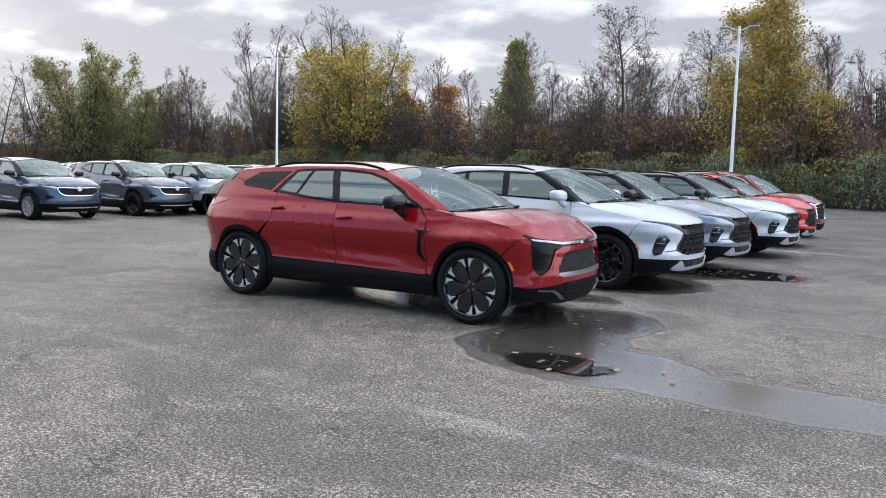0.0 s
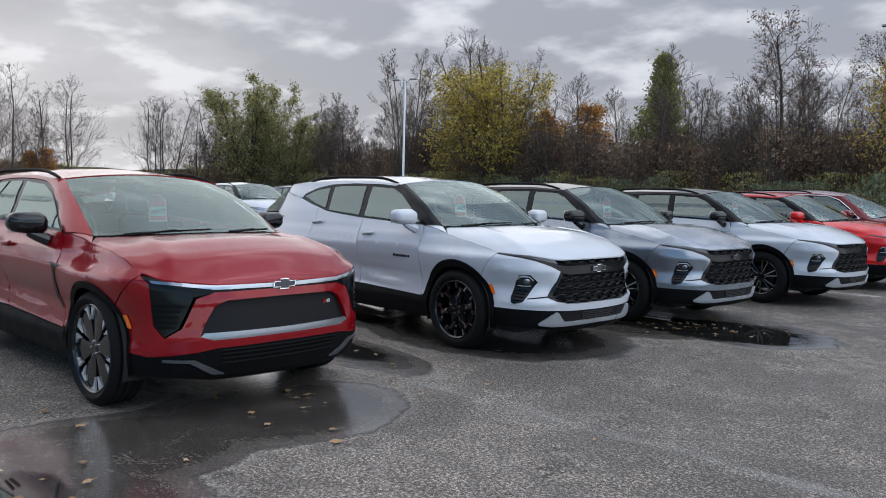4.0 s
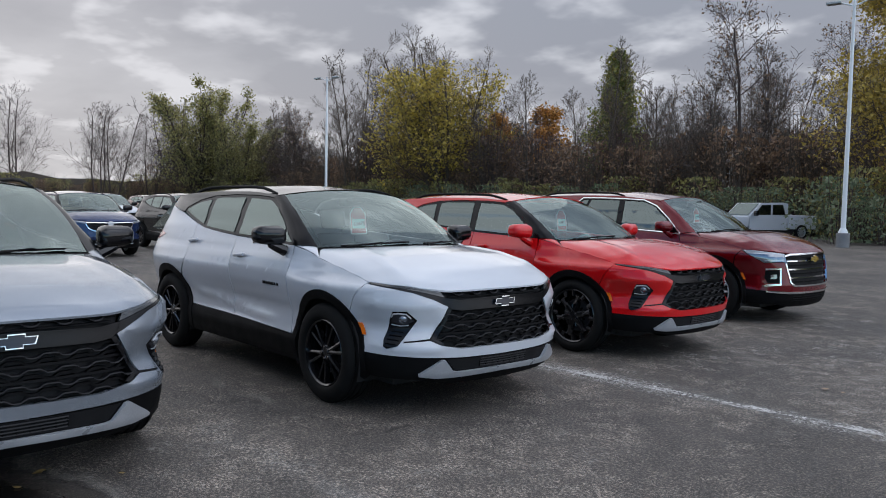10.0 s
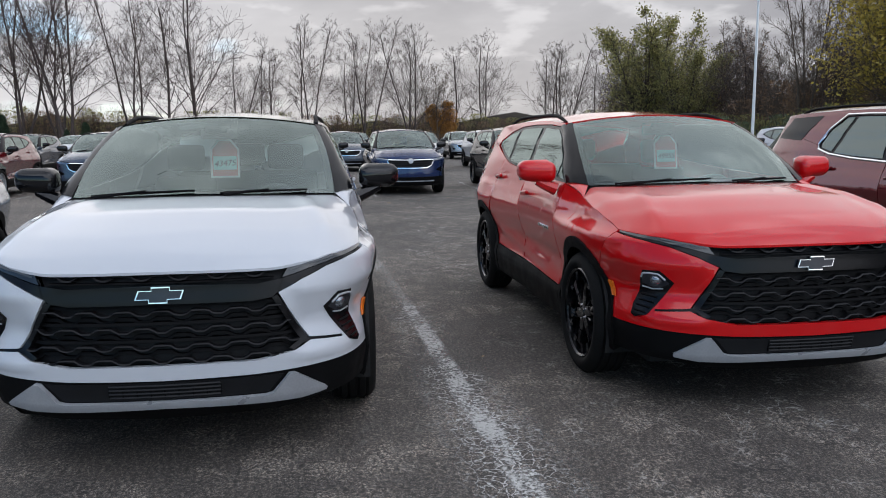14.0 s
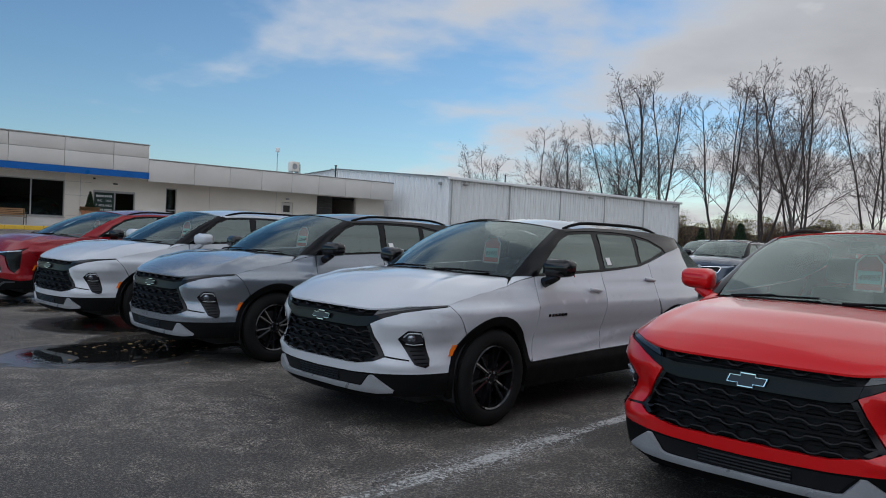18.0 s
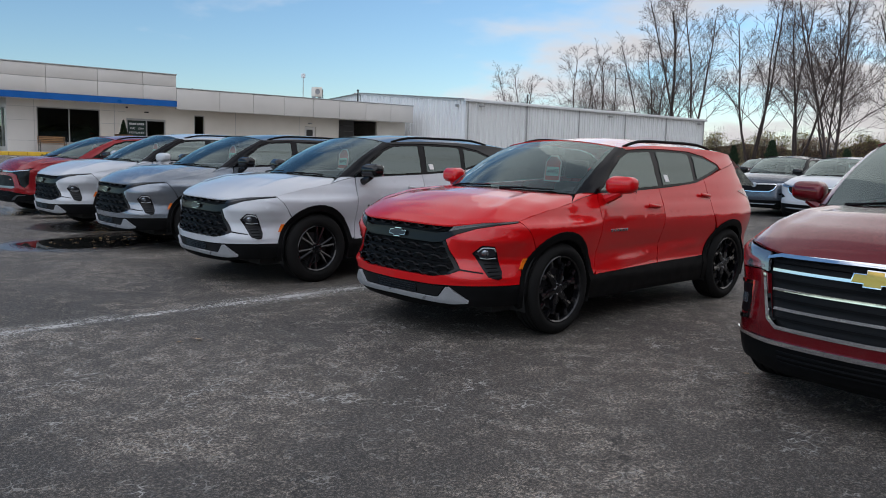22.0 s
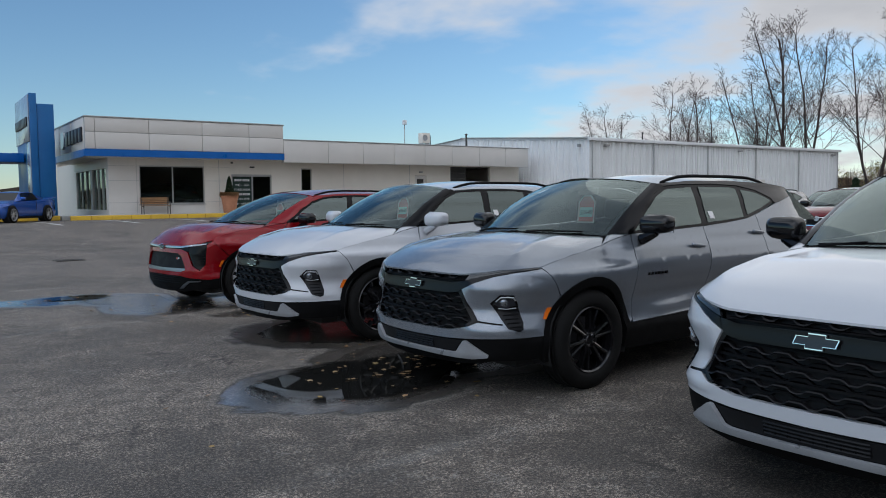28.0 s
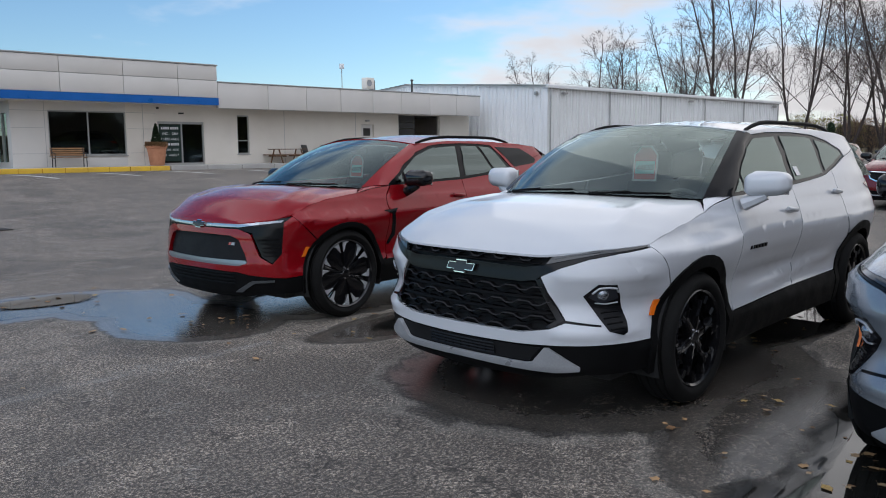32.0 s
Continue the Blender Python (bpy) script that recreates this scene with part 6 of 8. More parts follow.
def crazed_line(name, core, fringe, x0, y0, slope):
    """Old paint along a line: solid flakes in the core, a net of pale cracks to either side."""
    m = Mat(name, (0.5, 0.5, 0.48), 0.8)
    pos = m.where()
    c = m.n.new("ShaderNodeSeparateXYZ")
    m.l.new(pos, c.inputs[0])
    axis = m.math("ADD", y0, m.math("MULTIPLY", m.math("SUBTRACT", c.outputs[0], x0), slope))
    wob = m.math("MULTIPLY", m.math("SUBTRACT", m.noise(1.3, 5, 0.65, pos), 0.5), 0.16)
    d = m.math("ABSOLUTE", m.math("ADD", m.math("SUBTRACT", c.outputs[1], axis), wob))
    net = m.n.new("ShaderNodeTexVoronoi")
    net.feature = "DISTANCE_TO_EDGE"
    net.inputs["Scale"].default_value = 17.0
    shift = m.n.new("ShaderNodeVectorMath")
    shift.operation = "MULTIPLY_ADD"
    shift.inputs[1].default_value = (0.12, 0.12, 0.12)
    wv = m.n.new("ShaderNodeTexNoise")
    wv.inputs["Scale"].default_value, wv.inputs["Detail"].default_value = 9.0, 3.0
    m.l.new(pos, wv.inputs["Vector"])
    m.l.new(wv.outputs["Color"], shift.inputs[0])
    m.l.new(pos, shift.inputs[2])
    m.l.new(shift.outputs[0], net.inputs["Vector"])
    flake = m.span(m.math("ADD", m.math("MULTIPLY", m.noise(30, 5, 0.8, pos), 0.5), m.math("MULTIPLY", m.noise(1.4, 5, 0.7, pos), 0.5)), 0.44, 0.55)
    solid = m.math("MULTIPLY", m.span(d, 0.035, 0.085, core, 0.0), m.math("MULTIPLY", flake, m.span(net.outputs["Distance"], 0.01, 0.06, 0.25, 1.0)))
    some = m.math("MULTIPLY", m.span(m.noise(1.1, 5, 0.7, pos), 0.40, 0.58), m.span(d, 0.08, 0.34, fringe, 0.0))
    web = m.math("MULTIPLY", some, m.math("MULTIPLY", m.span(net.outputs["Distance"], 0.02, 0.07, 1.0, 0.0), m.span(m.noise(60, 3, 0.7, pos), 0.36, 0.52)))
    m.put("Base Color", m.mix(m.noise(1.5, 3, 0.5, pos), (0.42, 0.41, 0.39), (0.62, 0.61, 0.58)))
    m.put("Alpha", m.math("MAXIMUM", solid, web))
    m.bump(m.noise(60, 3, 0.6, pos), 0.3, 0.004)
    return m.mat


def band(x0, x1, y0, slope, half, z=0.004, n=40):
    """A flat strip along a sloping line."""
    xs = [x0 + (x1 - x0) * k / n for k in range(n + 1)]
    return add_grid(bmesh.new(), [[(x, y0 + slope * (x - x0) + q * half, ground_height(x, y0) + z) for q in (-1, 1)] for x in xs])


for x0, x1, y, slope, core, fringe in ((2.2, 9.6, 16.69, 0.0405, 0.82, 0.95), (-3.6, 2.2, 16.45, 0.0405, 0.45, 0.25), (-3.0, 7.8, 2.33, 0.002, 0.20, 0.22), (4.6, 9.2, 13.35, 0.03, 0.16, 0.12), (5.2, 9.4, 7.15, 0.05, 0.22, 0.20)):
    tagged(link_mesh("parking_line", band(x0, x1, y, slope, 0.36), crazed_line("crazed_line_paint", core, fringe, x0, y, slope)), "worn white parking line on the asphalt", "road marking", "worn parking lines", "structure")
for k in range(9):
    x = 4.6 - 3.0 * k
    tagged(link_mesh("parking_line", strip(x, x - 0.3, -21.6, -16.4, 0.010, 24, 0.085), PAINT_FRESH), "white parking line before the showroom", "road marking", "showroom parking lines", "structure")
for k in range(10):
    y = 5.4 + 2.95 * k
    tagged(link_mesh("parking_line", strip(-16.5, -10.2, y, y, 0.005), PAINT_LINE), "worn white parking line on the asphalt", "road marking", "worn parking lines", "structure")

# ---- drain in the driving lane
drain = empty("drain_grate", pose(4.0, -4.1, ground_height(4.0, -4.1) + 0.003, 0, 0, 4), "dark cast iron drain grate set in the asphalt", "drain")
IRON_GRATE = speckled("rusty_cast_iron", (0.020, 0.018, 0.017), (0.045, 0.036, 0.030), 0.7, 10, 90, 0.3, 0.003)
for x0, x1, y0, y1 in ((-0.32, 0.32, -0.24, -0.20), (-0.32, 0.32, 0.20, 0.24), (-0.32, -0.28, -0.20, 0.20), (0.28, 0.32, -0.20, 0.20)):
    part("frame", box(x0, x1, y0, y1, -0.02, 0.012, 0.003), IRON_GRATE, drain)
for k in range(8):
    part("bar", box(-0.26 + 0.07 * k, -0.23 + 0.07 * k, -0.20, 0.20, -0.02, 0.008, 0.003), IRON_GRATE, drain)
# near-black plate just under the bars paints the shade of the hole
part("pit", box(-0.28, 0.28, -0.20, 0.20, -0.03, -0.001), DARK, drain, "near-black plate standing in for the shaded drain pit")

# ---- standing water
WATER = Mat("standing_water", (0.012, 0.012, 0.011), 0.03, 0.0, IOR=1.45)
WATER.bump(WATER.noise(9, 2, 0.5), 0.02, 0.002)
shore = WATER.n.new("ShaderNodeVectorMath")
shore.operation = "DISTANCE"
shore.inputs[1].default_value = (0.5, 0.5, 0.5)
flat_ = WATER.n.new("ShaderNodeVectorMath")
flat_.operation = "MULTIPLY_ADD"
flat_.inputs[1].default_value, flat_.inputs[2].default_value = (1, 1, 0), (0, 0, 0.5)
WATER.l.new(WATER.co().outputs["Generated"], flat_.inputs[0])
WATER.l.new(flat_.outputs[0], shore.inputs[0])
ragged_ = WATER.math("ADD", shore.outputs["Value"], WATER.math("MULTIPLY", WATER.math("SUBTRACT", WATER.noise(3.5, 6, 0.7, WATER.where()), 0.5), 0.30))
WATER.put("Alpha", WATER.span(ragged_, 0.34, 0.45, 1.0, 0.0))
WATER = WATER.mat


def puddle(cx, cy, rx, ry, turn, seed, z=0.006):
    bm = bmesh.new()
    pts = []
    for k in range(72):
        a = k * math.tau / 72
        r = 1 + 0.46 * noise.noise(Vector((math.cos(a) * 1.3 + seed, math.sin(a) * 1.3, seed * 0.7))) + 0.20 * noise.noise(Vector((math.cos(a) * 3, math.sin(a) * 4 + seed, 1.7))) + 0.02 * noise.noise(Vector((math.cos(a) * 8, math.sin(a) * 8, seed)))
        x, y = rx * r * math.cos(a), ry * r * math.sin(a)
        c, s = math.cos(radians(turn)), math.sin(radians(turn))
        pts.append(bm.verts.new((cx + c * x - s * y, cy + s * x + c * y, z)))
    bm.faces.new(pts)
    bm.normal_update()
    tagged(link_mesh("puddle", bm, WATER), "shallow rain puddle on the asphalt", "puddle", "rain puddles")


for k, spec_ in enumerate([(3.4, 7.40, 1.30, 0.36, 4, 3.1), (1.75, 9.85, 0.95, 0.36, -6, 4.4), (5.38, 11.58, 1.02, 0.72, -10, 6.6), (3.9, 11.30, 1.75, 0.62, 4, 7.9), (2.30, 8.70, 0.55, 0.22, 8, 9.3), (5.72, 4.06, 0.55, 0.30, 14, 12.4)]):
    puddle(*spec_, 0.006 + 0.0035 * (k % 2))

# ---- fallen leaves
LEAF_DRY = [Mat("dry_leaf_" + n, c, 0.7).mat for n, c in (("tan", (0.34, 0.21, 0.10)), ("brown", (0.18, 0.10, 0.045)), ("yellow", (0.34, 0.23, 0.08)), ("pale", (0.32, 0.22, 0.12)))]


def leaf_mesh(material, seed):
    rnd = random.Random(seed)
    bm = bmesh.new()
    n = 10
    rim = []
    for k in range(n):
        a = k * math.tau / n
        r = 0.055 * (1 + 0.20 * math.cos(5 * a) + rnd.uniform(-0.1, 0.1)) * (0.75 + 0.25 * math.cos(a))
        rim.append(bm.verts.new((r * math.cos(a) * 1.25, r * math.sin(a), 0.006 + 0.014 * rnd.random() * (1 if k % 2 else 0.3))))
    c = bm.verts.new((0, 0, 0.005))
    for k in range(n):
        bm.faces.new((c, rim[k], rim[(k + 1) % n]))
    add_tube(bm, [(-0.05, 0, 0.005), (-0.085, 0.008, 0.010)], 0.0018, 4)
    me = bpy.data.meshes.new("fallen_leaf")
    bm.to_mesh(me)
    bm.free()
    me.materials.append(material)
    return me


leaf_kinds = [leaf_mesh(LEAF_DRY[k % 4], k) for k in range(8)]
rnd = random.Random(5)
spots = [(7.68, 4.84), (6.75, 17.95), (6.89, 17.95), (6.95, 7.05), (8.25, 14.06), (4.18, 21.05), (8.3, 9.3), (7.9, 20.6)]
for cx, cy, rx, ry in (WET[1], WET[4], WET[5], WET[6], WET[8], WET[8], WET[9]):
    for _ in range(13):
        spots.append((cx + rnd.gauss(0, 0.55) * rx, cy + rnd.gauss(0, 0.5) * ry))
for cx, cy, rx, ry, n in ((5.25, 11.5, 0.55, 0.30, 34), (3.6, 11.2, 0.8, 0.22, 30), (4.6, 10.4, 0.5, 0.25, 14), (5.7, 4.1, 0.35, 0.2, 10)):
    for _ in range(n):
        spots.append((cx + rnd.gauss(0, 1) * rx, cy + rnd.gauss(0, 1) * ry))
for _ in range(26):
    spots.append((rnd.uniform(-10, 9.5), rnd.uniform(0, 26)))
for x, y in spots:
    ob = new("fallen_leaf", leaf_kinds[rnd.randrange(8)])
    s_ = rnd.uniform(0.22, 0.66)
    ob.matrix_world = pose(x, y, 0.009, rnd.uniform(-8, 8), rnd.uniform(-8, 8), rnd.uniform(0, 360)) @ Matrix.Diagonal((s_, s_, s_, 1))
    tagged(ob, "dry curled autumn leaf on the asphalt", "leaf", "fallen leaves")

# ---------------------------------------------------------------- the rows behind
PLAIN = dict(wb=2.78, fo=0.92, ro=0.85, half=0.945, hs=0.985, front="plain", wheel="silver", rt=0.37)
first = make_car("suv", pose(-11.55, 18.1, 0, 0, 0, 1.0), dict(PLAIN, paint=P_NAVY, mirror=P_BLACK), "navy blue SUV with a bright curved grille outline", "car", "cars in the second row")
dark_wheel = make_car("suv", pose(-12.5, 13.45, 0, 0, 0, 2.0), dict(PLAIN, paint=P_DGREY, mirror=P_BLACK, wheel="split", hs=1.0), "blue-grey SUV with black wheels", "car", "cars in the second row")
words = {P_NAVY: "navy blue", P_TEAL: "steel blue", P_WHITE: "white", P_BLACK: "black", P_SILVER: "silver grey", P_MAROON: "dark red", P_DGREY: "dark grey", P_BRONZE: "bronze brown", P_RED_TINT: "red metallic"}


def row_car(src, old, col, x, y, yaw, group):
    car = copy_thing(src, pose(x, y, ground_height(x, y), 0, 0, yaw))
    repaint(car, {old: col})
    tagged(car, words[col] + " SUV parked in a row on the asphalt", "car", group)


for col, x, y, yaw, src in ((P_MAROON, -12.3, 7.0, 2, 0), (P_TEAL, -12.4, 10.25, 3, 0), (P_WHITE, -11.4, 15.45, -1, 1), (P_BLACK, -12.0, 21.4, 1, 1), (P_BRONZE, -12.4, 24.6, 0, 0), (P_DGREY, -12.3, 27.8, 1, 0),
                             (P_WHITE, -12.5, 31.0, 0, 1), (P_TEAL, -12.3, 34.2, -1, 1), (P_SILVER, -12.6, 3.9, 1, 0), (P_WHITE, -12.4, 0.8, 2, 0)):
    row_car((first, dark_wheel)[src], (P_NAVY, P_DGREY)[src], col, x, y, yaw, "cars in the second row")
cols = [P_BRONZE, P_WHITE, P_SILVER, P_TEAL, P_BLACK, P_WHITE, P_MAROON, P_DGREY]
rnd = random.Random(11)
for r, x in enumerate((-24.6, -38.5)):
    for k in range(11):
        y = 0.6 + 3.25 * k + r * 1.0
        if (r, k) in ((0, 4), (0, 9), (1, 2)):
            continue
        row_car((first, dark_wheel)[k % 2], (P_NAVY, P_DGREY)[k % 2], cols[(k * 3 + r * 5) % 8], x + rnd.uniform(-0.3, 0.3), y, rnd.uniform(-2, 2), ("cars in the third row", "cars in the fourth row")[r])


# ---------------------------------------------------------------- showroom
PANEL = speckled("pale_composite_panel", (0.65, 0.625, 0.585), (0.70, 0.67, 0.63), 0.45, 0.6, 30, 0.05, 0.002)
STUCCO = speckled("cream_stucco", (0.73, 0.68, 0.60), (0.79, 0.74, 0.66), 0.85, 0.7, 45, 0.35, 0.004)
BAND = speckled("blue_sign_band", (0.006, 0.11, 0.40), (0.008, 0.125, 0.46), 0.35, 1.5, 20, 0.0)
BAND_DEEP = speckled("deep_blue_cladding", (0.006, 0.11, 0.32), (0.009, 0.13, 0.37), 0.4, 0.8, 20, 0.05, 0.002)
FRAME_DK = Mat("dark_window_frame", (0.05, 0.048, 0.045), 0.4, 0.3).mat
FRAME_ALU = speckled("aluminium_frame", (0.38, 0.38, 0.37), (0.46, 0.46, 0.45), 0.4, 3, 40, 0.0, 0.002, 0.6)
SHOP_GLASS = glass("shop_window_glass", (0.62, 0.66, 0.65), 1.6)
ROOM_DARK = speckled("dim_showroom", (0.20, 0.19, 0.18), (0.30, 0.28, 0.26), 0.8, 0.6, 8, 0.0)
GREY_FACE = speckled("grey_sign_face", (0.36, 0.42, 0.50), (0.42, 0.48, 0.56), 0.18, 0.8, 20, 0.02, 0.002, 0.5)
SIGN_LETTER = Mat("dark_sign_letters", (0.03, 0.03, 0.035), 0.35, 0.3).mat
SIGN_SILVER = Mat("silver_sign_shape", (0.62, 0.63, 0.65), 0.3, 0.6).mat
TERRA = speckled("terracotta", (0.44, 0.19, 0.10), (0.54, 0.25, 0.14), 0.8, 4, 60, 0.2, 0.003)
DRY_PLANT = speckled("dried_flowers", (0.20, 0.11, 0.05), (0.34, 0.20, 0.09), 0.9, 20, 90, 0.5, 0.02)
CONIFER = speckled("dark_conifer_leaf", (0.012, 0.030, 0.012), (0.030, 0.060, 0.022), 0.8, 8, 60, 0.3, 0.01)
WOOD = speckled("oiled_bench_wood", (0.30, 0.16, 0.07), (0.40, 0.23, 0.11), 0.6, 3, 50, 0.3, 0.003)
OLD_WOOD = speckled("brown_table_wood", (0.13, 0.07, 0.035), (0.20, 0.11, 0.06), 0.75, 3, 40, 0.4, 0.004)
IRON = speckled("black_cast_iron", (0.02, 0.02, 0.02), (0.035, 0.035, 0.035), 0.5, 10, 60, 0.2, 0.002)
RIB = speckled("white_ribbed_steel", (0.78, 0.79, 0.79), (0.83, 0.84, 0.84), 0.42, 0.5, 10, 0.05, 0.002)
ROOF_GREY = speckled("grey_roof_sheet", (0.30, 0.31, 0.32), (0.38, 0.39, 0.40), 0.6, 0.8, 14, 0.2, 0.004)
NOTICE = Mat("dark_green_notice", (0.012, 0.035, 0.028), 0.35).mat
NOTICE_TEXT = Mat("white_lettering", (0.75, 0.76, 0.74), 0.6).mat

FLOOR = 0.82
SITE = Matrix.Translation((-1.46, -23.63, 0)) @ Matrix.Rotation(radians(-3.53), 4, "Z")
# local x runs east, so the long front lies at x = -u; local y points at the lot; z is the world's


def site_box(parent, name, u0, u1, n0, n1, z0, z1, material, label="", bevel=0.0):
    return part(name, box(-max(u0, u1), -min(u0, u1), min(n0, n1), max(n0, n1), z0, z1, bevel), material, parent, label)


show = empty("car_showroom", SITE, "low cream showroom with grey fascia panels and blue band", "building")
W = -1.2
DEPTH = -16.0
# front wall with its openings, in pieces that butt end to end
OPEN = [(2.75, 6.15, 1.33, 3.33), (7.65, 10.0, FLOOR, 2.92), (11.82, 12.5, 1.32, 3.30), (19.72, 20.62, FLOOR, 2.95), (22.5, 25.85, FLOOR, 3.56)]
u = 1.25
for u0, u1, z0, z1 in OPEN:
    mat_ = PANEL if u0 < 7 else STUCCO
    site_box(show, "wall_bay", u, u0, W - 0.25, W, FLOOR - 0.3, 3.75, mat_)
    site_box(show, "wall_lintel", u0, u1, W - 0.25, W, z1, 3.75, mat_)
    if z0 > FLOOR:
        site_box(show, "wall_apron", u0, u1, W - 0.25, W, FLOOR - 0.3, z0, mat_)
    u = u1
site_box(show, "wall_bay", u, 28.4, W - 0.25, W, FLOOR - 0.3, 3.75, STUCCO)
# side wall facing the entrance, with two window groups
y = W - 0.25
for a, b_ in ((-1.8, -5.1), (-5.6, -9.6)):
    part("wall_side", box(-1.5, -1.25, a, y, FLOOR - 0.3, 3.75), PANEL, show)
    part("wall_side", box(-1.5, -1.25, b_, a, FLOOR - 0.3, 1.05), PANEL, show)
    part("wall_side", box(-1.5, -1.25, b_, a, 3.2, 3.75), PANEL, show)
    y = b_
part("wall_side", box(-1.5, -1.25, DEPTH, y, FLOOR - 0.3, 3.75), PANEL, show)
site_box(show, "back_wall", 1.25, 28.4, DEPTH - 0.25, DEPTH, FLOOR - 0.3, 4.6, STUCCO)
# joints between the wall panels
for z in (1.42, 2.55, 3.3):
    for u0, u1 in ((1.25, 2.72), (6.18, 7.55)):
        site_box(show, "panel_joint", u0, u1, W - 0.002, W + 0.004, z - 0.008, z + 0.008, FRAME_ALU)
for uu in (2.62, 6.95, 14.6, 19.3):
    site_box(show, "panel_joint", uu - 0.010, uu + 0.010, W - 0.002, W + 0.005, FLOOR, 3.70, FRAME_ALU)
# soffit, fascias, roof
site_box(show, "soffit", 0.02, 28.25, W + 0.002, -0.14, 3.70, 3.76, PANEL)
part("soffit_side", box(-1.24, -0.14, DEPTH + 6, W - 0.02, 3.70, 3.76), PANEL, show)


def fascia(u0, u1, z0, z1, splits, rows, n1=0.0, th=0.14):
    us = [u0] + list(splits) + [u1]
    zs = [z0] + list(rows) + [z1]
    for a, c in zip(us, us[1:]):
        for p, q in zip(zs, zs[1:]):
            site_box(show, "fascia_panel", a + 0.012, c - 0.012, n1 - th, n1, p + 0.010, q - 0.010, PANEL, "", 0.006)
    site_box(show, "fascia_backing", u0, u1, n1 - th - 0.06, n1 - th + 0.05, z0, z1, ROOF_GREY)


fascia(0.0, 10.24, 4.05, 5.58, (0.45, 3.0, 5.7, 8.25), (4.88,))
fascia(10.24, 28.26, 3.56, 4.80, (13.0, 15.3, 17.5, 19.7, 21.8, 24.0, 26.2), ())
site_box(show, "blue_band", -0.02, 10.26, -0.13, 0.03, 3.70, 4.045, BAND, "bright blue fascia band")
site_box(show, "coping", -0.04, 10.27, -0.22, 0.03, 5.58, 5.65, FRAME_ALU, "metal coping", 0.01)
site_box(show, "coping", 10.28, 28.28, -0.22, 0.03, 4.80, 4.86, FRAME_ALU, "metal coping", 0.01)
for k in range(3):
    part("fascia_panel", box(-0.14, 0.0, -3.4 * (k + 1) + 0.01, -3.4 * k - 0.16, 4.05, 5.58, 0.006), PANEL, show)
part("blue_band", box(-0.13, 0.03, -10.2, -0.14, 3.70, 4.045), BAND, show, "bright blue fascia band")
part("coping", box(-0.22, 0.03, -10.2, -0.23, 5.58, 5.65, 0.01), FRAME_ALU, show)
site_box(show, "upper_roof", 0.2, 10.2, DEPTH + 6, -0.25, 5.30, 5.42, ROOF_GREY)
site_box(show, "step_wall", 10.14, 10.24, DEPTH + 6, -0.22, 4.80, 5.58, PANEL)
site_box(show, "lower_roof", 1.3, 28.3, DEPTH, -0.22, 4.50, 4.62, ROOF_GREY)
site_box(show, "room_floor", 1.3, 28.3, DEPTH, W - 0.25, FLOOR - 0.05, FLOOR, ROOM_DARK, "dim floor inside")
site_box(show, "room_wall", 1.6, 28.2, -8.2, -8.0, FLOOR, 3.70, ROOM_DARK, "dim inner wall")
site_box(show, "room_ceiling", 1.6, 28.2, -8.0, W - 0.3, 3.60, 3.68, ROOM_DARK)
site_box(show, "end_wall", 28.25, 28.4, DEPTH, W - 0.25, FLOOR - 0.3, 4.6, STUCCO)


def window(name, u0, u1, z0, z1, splits, frame, n=W, w=0.06):
    win = part(name, box(-u1, -u0, n - 0.12, n - 0.05, z0, z0 + w), frame, show, "dark shop window")
    for a in (u0, *splits, u1 - w):
        part("window_frame", box(-a - w, -a, n - 0.12, n - 0.05, z0 + w, z1 - w), frame, win)
    part("window_frame", box(-u1, -u0, n - 0.12, n - 0.05, z1 - w, z1), frame, win)
    part("window_sill", box(-u1 - 0.04, -u0 + 0.04, n - 0.05, n + 0.05, z0 - 0.05, z0 - 0.002), frame, win)
    edges = [u0, *splits, u1 - w]
    for a, c in zip(edges, edges[1:]):
        p = part("pane", box(-c, -a - w, n - 0.092, n - 0.084, z0 + w, z1 - w), SHOP_GLASS, win)
        p.visible_shadow = False
    return win


window("shop_window", 2.75, 6.15, 1.33, 3.33, (4.43,), FRAME_ALU)
window("shop_window", 11.82, 12.5, 1.32, 3.30, (), FRAME_ALU)
part("window_rail", box(-12.44, -11.88, W - 0.11, W - 0.06, 1.98, 2.03), FRAME_ALU, show)
for a, c in ((-5.1, -1.8), (-9.6, -5.6)):
    for k in range(4):
        yy = c + (a - c) * k / 3
        part("window_frame", box(-1.42, -1.30, yy - 0.04, yy + 0.04, 1.05, 3.2), FRAME_ALU, show)
    pn = part("pane", box(-1.372, -1.364, a, c, 1.05, 3.2), SHOP_GLASS, show)
    pn.visible_shadow = False
# glazed double door with a lettered notice in one leaf
door = part("entrance_door", box(-10.0, -7.65, W - 0.14, W - 0.04, 2.80, 2.92), FRAME_ALU, show, "glazed double door with a dark notice")
for uu in (7.65, 8.82, 9.93):
    part("door_frame", box(-uu - 0.07, -uu, W - 0.14, W - 0.04, FLOOR, 2.80), FRAME_ALU, door)
for u0, u1 in ((7.72, 8.82), (8.89, 9.93)):
    p = part("pane", box(-u1, -u0, W - 0.10, W - 0.09, FLOOR + 0.10, 2.80), SHOP_GLASS, door)
    p.visible_shadow = False
    part("kick_rail", box(-u1, -u0, W - 0.12, W - 0.06, FLOOR, FLOOR + 0.10), FRAME_ALU, door)
part("pull_handle", tube([(-8.78, W - 0.0, 1.55), (-8.78, W + 0.05, 1.6), (-8.78, W + 0.05, 2.0), (-8.78, W - 0.0, 2.05)], 0.015), FRAME_ALU, door)
